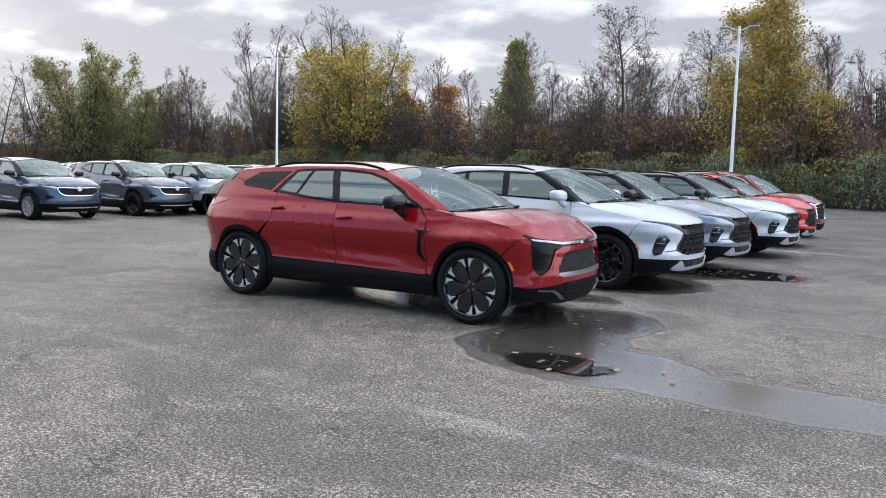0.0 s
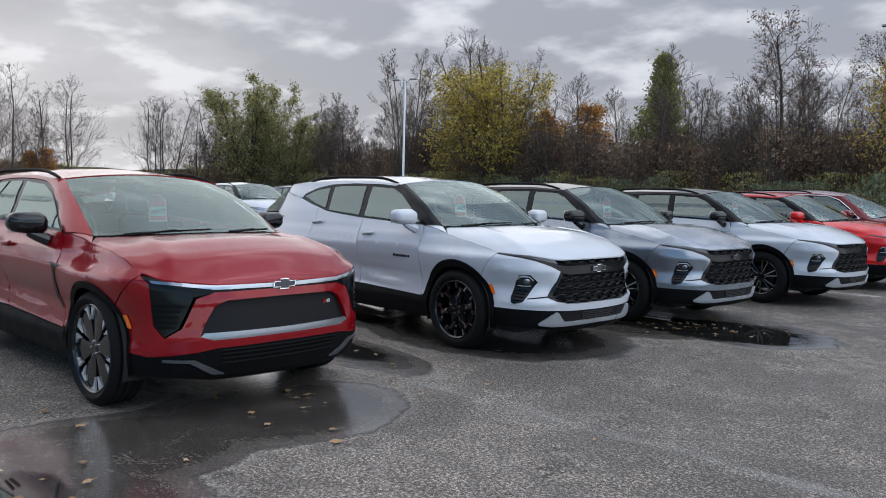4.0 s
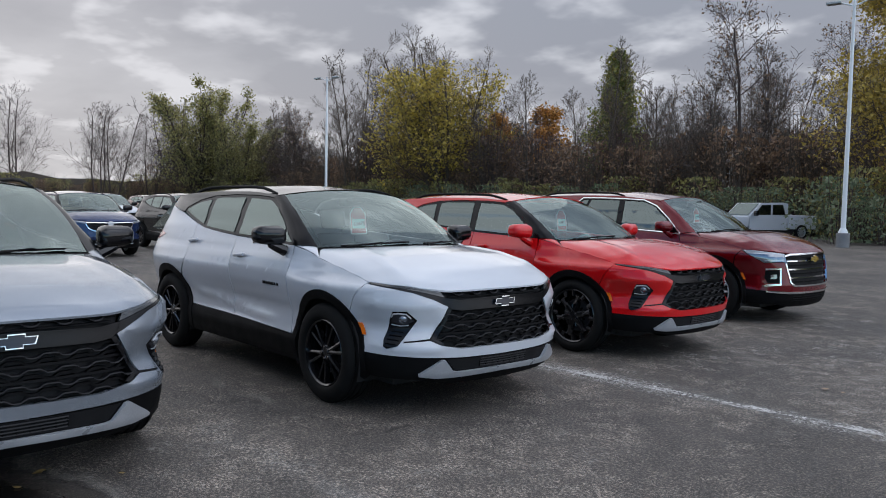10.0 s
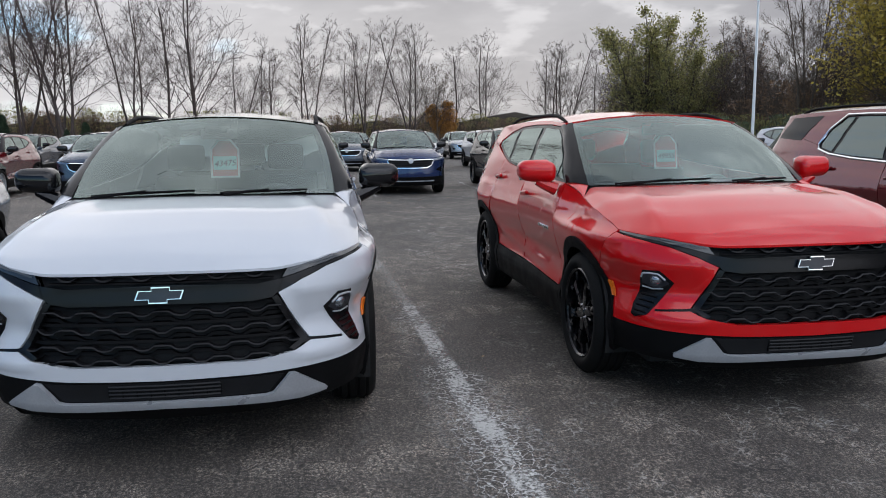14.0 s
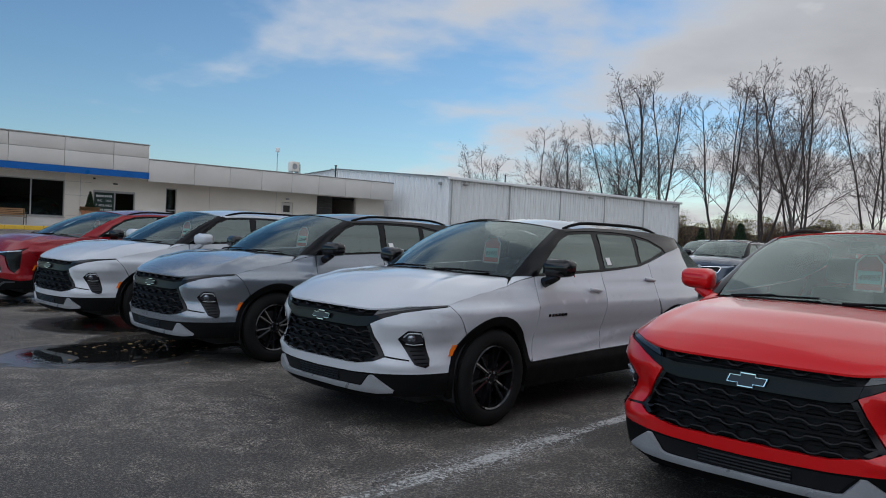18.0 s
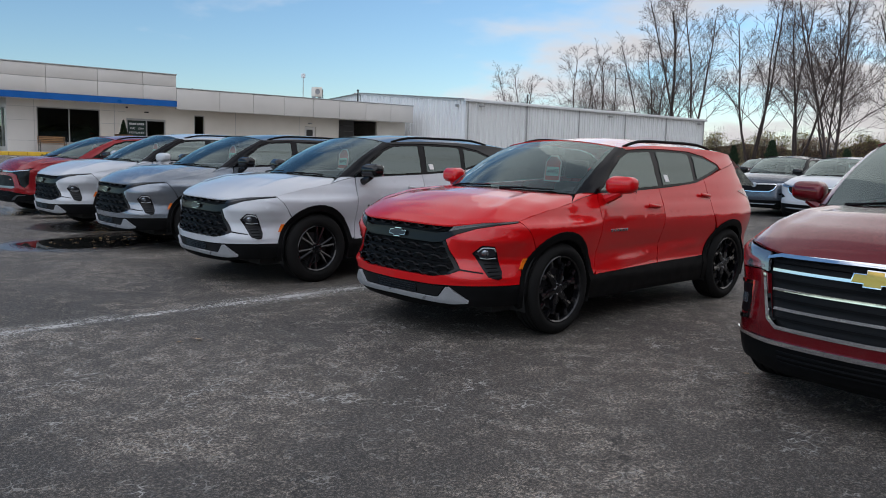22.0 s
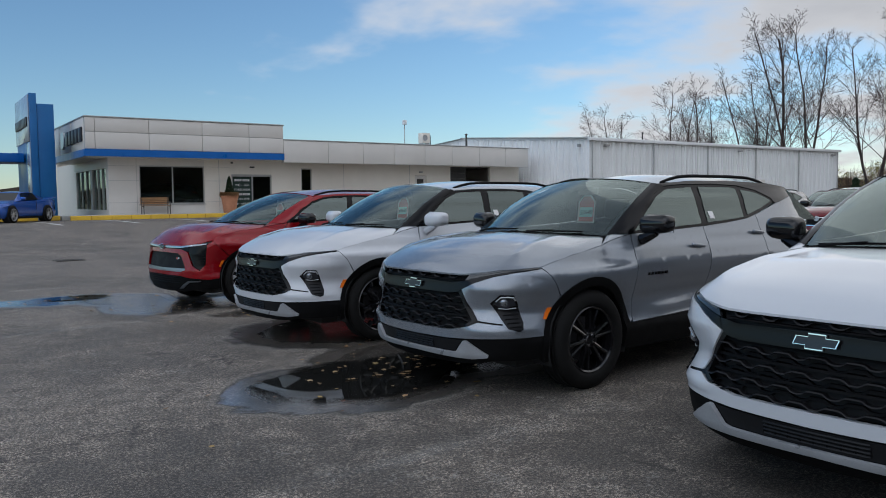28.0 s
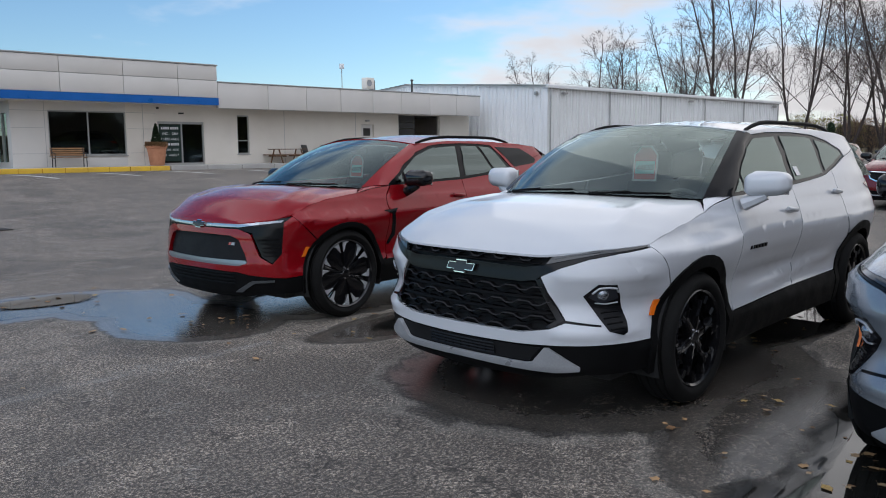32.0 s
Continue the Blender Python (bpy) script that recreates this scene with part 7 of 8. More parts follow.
notice = part("notice", box(-8.80, -7.74, W - 0.085, W - 0.075, FLOOR + 0.18, 2.76), NOTICE, door, "dark green notice with white lettering")


def lettering(text, size, m, material, parent, name="letters", depth=0.002, align="CENTER"):
    cu = bpy.data.curves.new(name, "FONT")
    cu.body, cu.size, cu.extrude, cu.align_x = text, size, depth, align
    tmp = bpy.data.objects.new(name, cu)
    scene.collection.objects.link(tmp)
    me = bpy.data.meshes.new_from_object(tmp.evaluated_get(bpy.context.evaluated_depsgraph_get()))
    bpy.data.objects.remove(tmp)
    me.transform(m)
    me.materials.append(material)
    ob = new(name, me)
    ob.parent = parent
    ob["label"] = "white lettering " + text
    return ob


face = lambda x, z: Matrix.Translation((x, W - 0.070, z)) @ Matrix.Rotation(math.pi, 4, "Z") @ pose(0, 0, 0, 90)
for row, (text, z) in enumerate((("", 2.54), ("INC. DBA", 2.28), ("FIRELANDS", 2.02), ("", 1.76), ("MILAN AVE.", 1.50), ("OH 44857", 1.24))):
    if text:
        for k, ch in enumerate(text):
            if ch.strip():
                lettering(ch, 0.17, face(-8.27 + 0.104 * ((len(text) - 1) / 2 - k), z), NOTICE_TEXT, notice, "letter")
    else:
        for k in range(8):
            a = -8.70 + k * 0.108 + (0.03 if k > 3 else 0)
            part("text_bar", box(a, a + 0.075, W - 0.074, W - 0.070, z, z + 0.12), NOTICE_TEXT, notice, "plain white bar")
# side door, garage opening, small fittings
part("side_door", box(-20.60, -19.74, W - 0.16, W - 0.10, FLOOR, 2.93), PANEL, show, "plain pale door with a small window")
part("door_light", box(-20.42, -19.92, W - 0.10, W - 0.09, 2.30, 2.74), FRAME_DK, show, "dark door window")
for k in range(7):
    site_box(show, "shutter_slat", 22.5, 23.9, W - 0.20, W - 0.17, FLOOR + 0.39 * k, FLOOR + 0.39 * k + 0.37, FRAME_DK)
# near-black sheet paints in the shade deep inside the garage
site_box(show, "garage_recess", 22.4, 26.0, -6.2, -6.1, FLOOR, 3.6, DARK, "near-black sheet standing in for the garage's shade")
site_box(show, "wall_lamp", 8.7, 8.95, W, W + 0.12, 3.28, 3.36, FRAME_DK, "small wall lamp", 0.02)
site_box(show, "wall_lamp", 20.0, 20.25, W, W + 0.12, 3.12, 3.22, FRAME_ALU, "small wall lamp", 0.02)
site_box(show, "camera_dome", 7.6, 7.72, W, W + 0.12, 3.50, 3.60, FRAME_DK, "small dark camera dome", 0.03)
# side sign: plain bars and a shield shape
for k in range(5):
    part("sign_block", box(0.002, 0.09, -1.25 - 0.86 * k, -0.55 - 0.86 * k, 4.42, 5.14, 0.03), SIGN_LETTER, show, "plain dark sign block")
part("sign_shield", prism([(-6.0, 4.80), (-5.9, 5.18), (-5.2, 5.22), (-4.95, 4.90), (-5.2, 4.45), (-5.6, 4.30), (-5.9, 4.5)], 0.002, 0.10, "x"), SIGN_SILVER, show, "plain silver sign shape")

# ---- a car on the showroom floor
inside = copy_thing(first, SITE @ Matrix.Translation((-2.85, -3.5, FLOOR)))
repaint(inside, {P_NAVY: P_DGREY})
tagged(inside, "dark grey SUV on the dim showroom floor", "car", "showroom cars")

# ---- entrance tower
tower = empty("entrance_tower", SITE, "tall blue entrance tower with a grey sign face", "sign tower")
part("blade", box(1.70, 2.02, -7.4, -2.45, FLOOR - 0.3, 6.86, 0.01), BAND_DEEP, tower)
part("side_block", box(0.93, 1.68, -6.6, -2.50, FLOOR - 0.3, 6.36, 0.01), BAND_DEEP, tower)
part("sign_face", box(2.022, 2.08, -7.3, -2.60, 4.5, 6.80, 0.01), GREY_FACE, tower, "grey sign face")
part("blade_face", box(2.022, 2.06, -3.6, -2.50, FLOOR - 0.3, 4.46, 0.01), GREY_FACE, tower)
for k in range(9):
    part("sign_block", box(2.082, 2.15, -6.9 + 0.46 * k, -6.58 + 0.46 * k, 5.25, 5.72, 0.02), SIGN_LETTER, tower, "plain dark sign block")
part("canopy", box(2.09, 5.4, -7.2, -4.4, 3.55, 4.0, 0.02), BAND, tower, "blue canopy slab")
part("canopy_column", box(4.9, 5.3, -7.0, -6.6, FLOOR - 0.3, 3.55, 0.01), GREY_FACE, tower)

# ---- pavement apron and kerb
apron = part("apron", box(-28.4, 0.9, W - 0.3, 1.05, 0.50, FLOOR, 0.01), CONCRETE, None, "")
apron.matrix_world = SITE
tagged(apron, "pale concrete apron before the showroom", "pavement", kind="structure")
for a in range(9):
    kerb = part("kerb", box(-7.1 + 0.90 * a, -6.22 + 0.90 * a, 1.052, 1.32, 0.48, FLOOR + 0.006, 0.02), YELLOW, None, "")
    kerb.matrix_world = SITE
    tagged(kerb, "yellow painted concrete kerb", "kerb", "yellow kerb stones", "structure")
for a in range(12):
    kerb = part("kerb", box(-28.4 + 1.77 * a, -26.66 + 1.77 * a, 1.052, 1.30, 0.48, FLOOR + 0.004, 0.02), CONCRETE, None, "")
    kerb.matrix_world = SITE
    tagged(kerb, "pale concrete kerb", "kerb", "concrete kerb stones", "structure")
for k in range(6):
    kerb = part("kerb", box(1.08 + 0.9 * k, 1.96 + 0.9 * k, -1.2 - 0.45 * k, -0.92 - 0.45 * k, 0.48, FLOOR + 0.004, 0.02), YELLOW, None, "")
    kerb.matrix_world = SITE
    tagged(kerb, "yellow painted concrete kerb", "kerb", "yellow kerb stones", "structure")

# ---- bench, planter, picnic table, chairs
bench = empty("bench", SITE @ Matrix.Translation((-3.42, -0.72, FLOOR)), "wooden slat bench with black iron ends", "bench")
for x in (-0.66, 0.66):
    part("bench_end", tube([(x, 0.22, 0.0), (x, 0.20, 0.40), (x, -0.20, 0.40), (x, -0.24, 0.0)], 0.022), IRON, bench, "black iron bench end")
    part("back_post", tube([(x, -0.18, 0.38), (x, -0.30, 0.86)], 0.02), IRON, bench)
    part("arm_rest", tube([(x, 0.22, 0.40), (x, 0.24, 0.62), (x, -0.24, 0.64)], 0.018), IRON, bench)
for k in range(5):
    part("seat_slat", box(-0.72, 0.72, -0.19 + 0.085 * k, -0.12 + 0.085 * k, 0.42, 0.445, 0.005), WOOD, bench)
for k in range(4):
    part("back_slat", box(-0.72, 0.72, -0.235 - 0.028 * k, -0.215 - 0.028 * k, 0.50 + 0.095 * k, 0.57 + 0.095 * k, 0.005), WOOD, bench)

pot = empty("planter", SITE @ Matrix.Translation((-7.2, -0.35, FLOOR)), "large terracotta pot with a small clipped conifer", "planter")
part("pot", revolve([(0.0, 0.02), (0.30, 0.0), (0.33, 0.04), (0.40, 0.55), (0.44, 0.80), (0.47, 0.82), (0.47, 0.92), (0.42, 0.93), (0.40, 0.84), (0.0, 0.82)], 28, "z"), TERRA, pot, "terracotta pot")


def tufts(count, place, size, seed):
    """Many small crossed leaves at places drawn by a function."""
    r_ = random.Random(seed)
    vs, fs = [], []
    for _ in range(count):
        c = place(r_)
        a = Vector((r_.gauss(0, 1), r_.gauss(0, 1), r_.gauss(0, 1))).normalized()
        b_ = a.orthogonal().normalized()
        s = size * r_.uniform(0.6, 1.3)
        i = len(vs)
        vs += [c - a * s, c + b_ * s * 0.5, c + a * s, c - b_ * s * 0.5]
        fs.append((i, i + 1, i + 2, i + 3))
    bm = bmesh.new()
    vv = [bm.verts.new(v) for v in vs]
    for f in fs:
        bm.faces.new([vv[k] for k in f])
    return bm


def on_cone(r_):
    h = r_.random() ** 1.3
    a = r_.uniform(0, math.tau)
    rad = 0.27 * (1 - h) ** 0.8 * r_.uniform(0.6, 1.05)
    return Vector((rad * math.cos(a), rad * math.sin(a), 0.95 + 1.0 * h))


part("shrub", tufts(1500, on_cone, 0.055, 3), CONIFER, pot, "small dark green conifer", None)
part("flower_tuft", tufts(1700, lambda r_: Vector((0.52 * math.sqrt(r_.random()) * math.cos(a := r_.uniform(0, math.tau)), 0.52 * math.sqrt(r_.uniform(0.4, 1)) * math.sin(a), r_.uniform(0.86, 1.10))), 0.05, 4), DRY_PLANT, pot, "dried brown flowers", None)

table = empty("picnic_table", SITE @ Matrix.Translation((-14.2, -0.25, FLOOR)), "dark brown wooden picnic table with benches", "table")
for k in range(5):
    part("tabletop_board", box(-0.95, 0.95, -0.40 + 0.16 * k, -0.25 + 0.16 * k, 0.71, 0.75, 0.005), OLD_WOOD, table)
for q in (-1, 1):
    for k in range(2):
        part("seat_board", box(-0.95, 0.95, q * 0.75 - 0.15 + 0.15 * k, q * 0.75 - 0.01 + 0.15 * k, 0.42, 0.46, 0.005), OLD_WOOD, table)
    part("seat_beam", box(q * 0.62 - 0.03, q * 0.62 + 0.03, -0.88, 0.88, 0.34, 0.42), OLD_WOOD, table)
    for s in (-1, 1):
        part("leg", tube([(q * 0.66, s * 0.62, 0.0), (q * 0.66, s * 0.25, 0.71)], 0.045, 4), OLD_WOOD, table)


def patio_chair(u_, turn):
    c = empty("patio_chair", SITE @ Matrix.Translation((-u_, -0.45, FLOOR)) @ Matrix.Rotation(radians(turn), 4, "Z"), "dark grey outdoor armchair by the wall", "chair", "patio chairs")
    part("seat", box(-0.28, 0.28, -0.25, 0.28, 0.36, 0.41, 0.015), IRON, c)
    part("backrest", box(-0.27, 0.27, -0.02, 0.02, 0.0, 0.60, 0.015, Matrix.Translation((0, -0.26, 0.38)) @ Matrix.Rotation(radians(18), 4, "X")), IRON, c)
    for q in (-1, 1):
        part("arm", box(q * 0.32 - 0.04, q * 0.32 + 0.04, -0.28, 0.30, 0.56, 0.60, 0.01), IRON, c)
        for s in (-0.24, 0.26):
            part("leg", box(q * 0.30 - 0.03, q * 0.30 + 0.03, s - 0.03, s + 0.03, 0, 0.56, 0.005), IRON, c)


patio_chair(15.75, 25)
patio_chair(16.9, -10)

# ---- ribbed steel hall behind
hall = empty("steel_hall", SITE, "large white ribbed steel hall with a low roof", "building")
HU0, HU1, HN, HB = 29.45, 59.7, 4.61, -22.0
EAVE, RIDGE = 5.22, 6.1


def rib_wall(name, length, height_at, place, pitch=0.62):
    """Ribbed steel sheet of one metre-wide bays, each with its own ribs."""
    n = int(length / pitch)
    bm = bmesh.new()
    prof = []
    for k in range(n):
        x = k * pitch
        prof += [(x, 0.0), (x + pitch * 0.42, 0.0), (x + pitch * 0.47, 0.05), (x + pitch * 0.70, 0.05), (x + pitch * 0.75, 0.0), (x + pitch * 0.80, -0.06), (x + pitch * 0.95, -0.06)]
    prof.append((length, 0.0))
    add_grid(bm, [[place(x, d, 0.3) for x, d in prof], [place(x, d, height_at(x)) for x, d in prof]])
    bmesh.ops.recalc_face_normals(bm, faces=bm.faces)
    return part(name, bm, RIB, hall, "white ribbed steel wall", 20)


rib_wall("long_wall", HU1 - HU0, lambda x: EAVE, lambda x, d, z: Vector((-HU0 - x, HN + d, z)))
rib_wall("gable_wall", HN - HB, lambda x: EAVE + (RIDGE - EAVE) * (1 - abs(x / ((HN - HB) / 2) - 1)), lambda x, d, z: Vector((-HU0 + d, HN - x, z)))
rib_wall("far_wall", HN - HB, lambda x: EAVE + (RIDGE - EAVE) * (1 - abs(x / ((HN - HB) / 2) - 1)), lambda x, d, z: Vector((-HU1 - d, HN - x, z)))
mid_n = (HN + HB) / 2
for a, c in ((HN + 0.20, mid_n), (mid_n, HB - 0.2)):
    za, zc_ = (EAVE + 0.02, RIDGE + 0.05) if a > mid_n else (RIDGE + 0.05, EAVE + 0.02)
    bm = bmesh.new()
    add_grid(bm, [[(-HU1 - 0.2, a, za), (-HU0 + 0.2, a, za)], [(-HU1 - 0.2, c, zc_), (-HU0 + 0.2, c, zc_)]])
    add_grid(bm, [[(-HU1 - 0.2, a, za + 0.06), (-HU0 + 0.2, a, za + 0.06)], [(-HU1 - 0.2, c, zc_ + 0.06), (-HU0 + 0.2, c, zc_ + 0.06)]])
    part("roof_slope", bm, ROOF_GREY, hall, "grey low-pitched steel roof")
part("eaves_trim", box(-HU1 - 0.22, -HU0 + 0.22, HN + 0.06, HN + 0.24, EAVE - 0.10, EAVE + 0.10, 0.01), RIB, hall)
bm = bmesh.new()
add_grid(bm, [[(-HU0 + 0.06, HN + 0.2, EAVE - 0.1), (-HU0 + 0.06, mid_n, RIDGE - 0.07), (-HU0 + 0.06, HB, EAVE - 0.1)], [(-HU0 + 0.06, HN + 0.2, EAVE + 0.1), (-HU0 + 0.06, mid_n, RIDGE + 0.13), (-HU0 + 0.06, HB, EAVE + 0.1)]])
part("gable_trim", bm, RIB, hall)
for k in range(6):
    uu = HU0 + 0.15 + k * (HU1 - HU0 - 0.3) / 5
    part("downpipe", tube([(-uu, HN + 0.12, EAVE - 0.1), (-uu, HN + 0.12, 0.4)], 0.05), FRAME_ALU, hall, "pale downpipe")
for uu in (HU0 + 1.4, HU0 + 16.0, HU1 - 1.0):
    part("wall_lamp", box(-uu - 0.18, -uu + 0.18, HN + 0.05, HN + 0.32, 4.78, 4.92, 0.03), FRAME_ALU, hall, "grey flood lamp")
part("hall_door", box(-HU0 - 19.4, -HU0 - 18.4, HN + 0.03, HN + 0.09, 0.5, 2.7, 0.01), PANEL, hall, "plain white steel door")
part("gable_lamp", box(-HU0 + 0.04, -HU0 + 0.25, HN - 0.9, HN - 0.7, 4.75, 4.95, 0.03), FRAME_ALU, hall)

# ---- things on the roofs
mast = empty("antenna_mast", Matrix.Translation((-26.5, -32.0, 4.6)), "thin mast with a small box on top", "antenna")
part("pole", tube([(0, 0, 0), (0, 0, 2.55)], 0.03, 6), FRAME_ALU, mast)
part("head", box(-0.13, 0.13, -0.13, 0.13, 2.50, 2.85, 0.03), RIB, mast)
unit = empty("air_conditioner", Matrix.Translation((-23.8, -26.0, 4.62)), "grey rooftop air conditioning unit", "air conditioner")
part("casing", box(-0.32, 0.32, -0.25, 0.25, 0.62, 1.30, 0.03), STUCCO, unit)
for x in (-0.26, 0.26):
    part("stand_leg", box(x - 0.03, x + 0.03, -0.22, 0.22, 0, 0.62), FRAME_ALU, unit)
part("hose", tube([(-0.30, 0.1, 1.22), (-0.44, 0.1, 1.14), (-0.46, 0.1, 0.60), (-0.50, 0.1, 0.0)], 0.03), FRAME_DK, unit)
part("fan_grille", revolve([(0.0, 0.0), (0.18, 0.0), (0.20, 0.02)], 20, "y"), ROOF_GREY, unit).matrix_world = Matrix.Translation((-23.68, -25.74, 5.58))
lampa = empty("roof_lamp", Matrix.Translation((-29.0, -27.6, 4.6)), "gooseneck lamp on the roof edge", "lamp")
part("arm", tube([(0, 0, 0), (0, 0, 1.1), (0.1, 0, 1.25), (0.35, 0, 1.28)], 0.03, 6), FRAME_ALU, lampa)
part("shade", box(0.30, 0.62, -0.08, 0.08, 1.20, 1.30, 0.03), FRAME_ALU, lampa)
for x, y_, z, h in ((-14.6, -27.0, 4.6, 0.5), (-27.55, -26.0, 4.6, 1.36), (-45.0, -24.0, 5.6, 1.1), (-52.0, -22.0, 5.6, 0.9)):
    v = empty("vent_pipe", Matrix.Translation((x, y_, z)), "thin dark vent pipe on the roof", "pipe", "roof vent pipes")
    part("pipe", tube([(0, 0, 0), (0, 0, h)], 0.06, 8), FRAME_DK, v)
    part("cap", revolve([(0.0, h + 0.10), (0.11, h + 0.04), (0.11, h), (0.0, h)], 10, "z"), FRAME_DK, v)


# ---- lot lamps
FOOTING = speckled("grey_footing_concrete", (0.17, 0.17, 0.175), (0.25, 0.245, 0.24), 0.85, 2.0, 40, 0.3, 0.004)


def lot_lamp(x, y, turn, h=10.4):
    e = empty("street_lamp", pose(x, y, -0.02, 0, 0, turn), "tall white lamp pole with two flat heads", "street lamp", "lot lamps")
    part("footing", revolve([(0.0, 0.0), (0.27, 0.0), (0.27, 0.60), (0.24, 0.64), (0.0, 0.64)], 20, "z"), FOOTING, e, "grey concrete footing")
    part("base_plate", revolve([(0.0, 0.64), (0.19, 0.64), (0.19, 0.68), (0.14, 0.80), (0.115, 0.84), (0.0, 0.84)], 20, "z"), RIB, e, "white pole base cover")
    part("pole", tube([(0, 0, 0.8), (0, 0, h)], [0.105, 0.065], 12), RIB, e, "white steel pole")
    for q in (-1, 1):
        part("arm", tube([(0, 0, h - 0.25), (q * 0.35, 0, h - 0.12), (q * 0.55, 0, h - 0.05)], 0.035, 8), RIB, e)
        part("lamp_head", box(q * 0.78 - 0.30, q * 0.78 + 0.30, -0.16, 0.16, h - 0.10, h + 0.02, 0.03), FRAME_ALU, e, "flat grey lamp head")


lot_lamp(-38.5, 43.1, 20)
lot_lamp(-3.86, 46.15, 10)

# ---- blue coupe by the entrance
def slab(pts, shrink=0.0, proud=0.006, th=0.012):
    """A flat pane on four or more corners, drawn in from its edges and set proud."""
    pts = [Vector(p) for p in pts]
    c = sum(pts, Vector()) / len(pts)
    n = (pts[1] - pts[0]).cross(pts[2] - pts[0]).normalized()
    if n.dot(c - Vector((-1.6, 0, 0.9))) < 0:
        n = -n
    pts = [p.lerp(c, shrink) for p in pts]
    bm = bmesh.new()
    top = [bm.verts.new(p + n * proud) for p in pts]
    bot = [bm.verts.new(p + n * (proud - th)) for p in pts]
    bm.faces.new(top)
    bm.faces.new(bot)
    for k in range(len(pts)):
        j = (k + 1) % len(pts)
        bm.faces.new((top[k], top[j], bot[j], bot[k]))
    bmesh.ops.recalc_face_normals(bm, faces=bm.faces)
    return bm


def make_coupe(m, col):
    """A low two-door coupe: a waisted shell with a long hood, and a short cabin set back."""
    car = empty("coupe", m, "low bright blue two-door coupe parked by the entrance", "car")
    shell = [(0.97, 0.66, 0.66), (0.90, 0.78, 0.72), (0.70, 0.89, 0.77), (0.35, 0.95, 0.83), (0.0, 0.96, 0.87), (-0.5, 0.93, 0.92), (-1.1, 0.90, 0.94), (-1.8, 0.90, 0.955),
             (-2.4, 0.94, 0.99), (-2.85, 0.965, 1.01), (-3.3, 0.94, 1.03), (-3.65, 0.88, 1.02), (-3.80, 0.80, 0.97)]
    bm = bmesh.new()
    rows = []
    for x, w, z in shell:
        half = [(0.0, z + 0.055), (w * 0.45, z + 0.045), (w * 0.80, z + 0.012), (w * 0.93, z - 0.025), (w * 0.985, z - 0.12), (w * 0.965, 0.66), (w, 0.48), (w * 0.97, 0.30), (w * 0.86, 0.19)]
        rows.append([(x, y, zz) for y, zz in half] + [(x, -y, zz) for y, zz in reversed(half[1:])])
    add_grid(bm, [r + r[:1] for r in rows])
    for r in (rows[0], rows[-1]):
        bm.faces.new([bm.verts.new(p) for p in r])
    bmesh.ops.remove_doubles(bm, verts=bm.verts, dist=1e-4)
    bmesh.ops.recalc_face_normals(bm, faces=bm.faces)
    part("body", bm, col, car, "glossy bright blue bodywork", 40)
    corner = lambda q: [(-0.55, q * 0.76, 0.94), (-1.22, q * 0.58, 1.29), (-1.75, q * 0.58, 1.335), (-2.15, q * 0.57, 1.30), (-3.05, q * 0.66, 1.03), (-2.75, q * 0.80, 0.98), (-0.75, q * 0.82, 0.94)]
    L, R_ = corner(1), corner(-1)
    bm = bmesh.new()
    for p in L + R_ + [(-1.65, 0, 1.355)]:
        bm.verts.new(p)
    bmesh.ops.convex_hull(bm, input=bm.verts)
    part("roof", bm, col, car, "", 30)
    part("windscreen", slab([L[0], L[1], R_[1], R_[0]], 0.06), LENS_DARK, car, "raked dark windscreen")
    part("rear_screen", slab([L[3], L[4], R_[4], R_[3]], 0.10), LENS_DARK, car)
    for q, C in ((1, L), (-1, R_)):
        mixp = lambda i, j, t: Vector(C[i]).lerp(Vector(C[j]), t)
        part("side_window", slab([mixp(6, 5, 0.06), mixp(1, 6, 0.12), mixp(2, 6, 0.10), mixp(3, 5, 0.12), mixp(5, 6, 0.22)], 0.04, 0.02), LENS_DARK, car, "dark side window")
        part("door_seam", box(-1.975, -1.965, q * 0.86 - 0.05, q * 0.86 + 0.047, 0.36, 0.92), DARK, car)
        part("headlight", slab([(0.94, q * 0.50, 0.70), (0.72, q * 0.86, 0.745), (0.74, q * 0.88, 0.66), (0.93, q * 0.58, 0.63)], 0.0, 0.02, 0.03), LENS_LIGHT, car, "slim clear headlamp")
        part("mirror", box(-0.86, -0.70, q * 0.99 - 0.10, q * 0.99 + 0.10, 0.98, 1.10, 0.04), col, car)
        part("sill_trim", box(-2.40, -0.42, q * 0.90 - 0.04, q * 0.90 + 0.04, 0.17, 0.26, 0.02), CLAD, car, "black side skirt")
        part("tail_lamp", box(-3.83, -3.74, q * 0.60 - 0.17, q * 0.60 + 0.17, 0.78, 0.88, 0.02), TAIL, car, "dark red tail lamp")
        part("spoiler_stay", box(-3.68, -3.56, q * 0.66 - 0.02, q * 0.66 + 0.02, 1.0, 1.07), col, car)
        for x, rt in ((0.0, 0.345), (-2.81, 0.352)):
            part("wheel_well", revolve([(0.0, q * 0.70), (0.395, q * 0.70), (0.395, q * 0.970), (0.0, q * 0.970)], 28), DARK, car, "dark wheel well").matrix_local = Matrix.Translation((x, 0, rt))
            wheel(car, (x, q * 0.905, rt), "silver", rt, 0.24, q, 0.262, True)
    part("spoiler", prism([(-3.84, 1.075), (-3.52, 1.05), (-3.52, 1.075), (-3.84, 1.11)], -0.80, 0.80), col, car, "low rear spoiler")
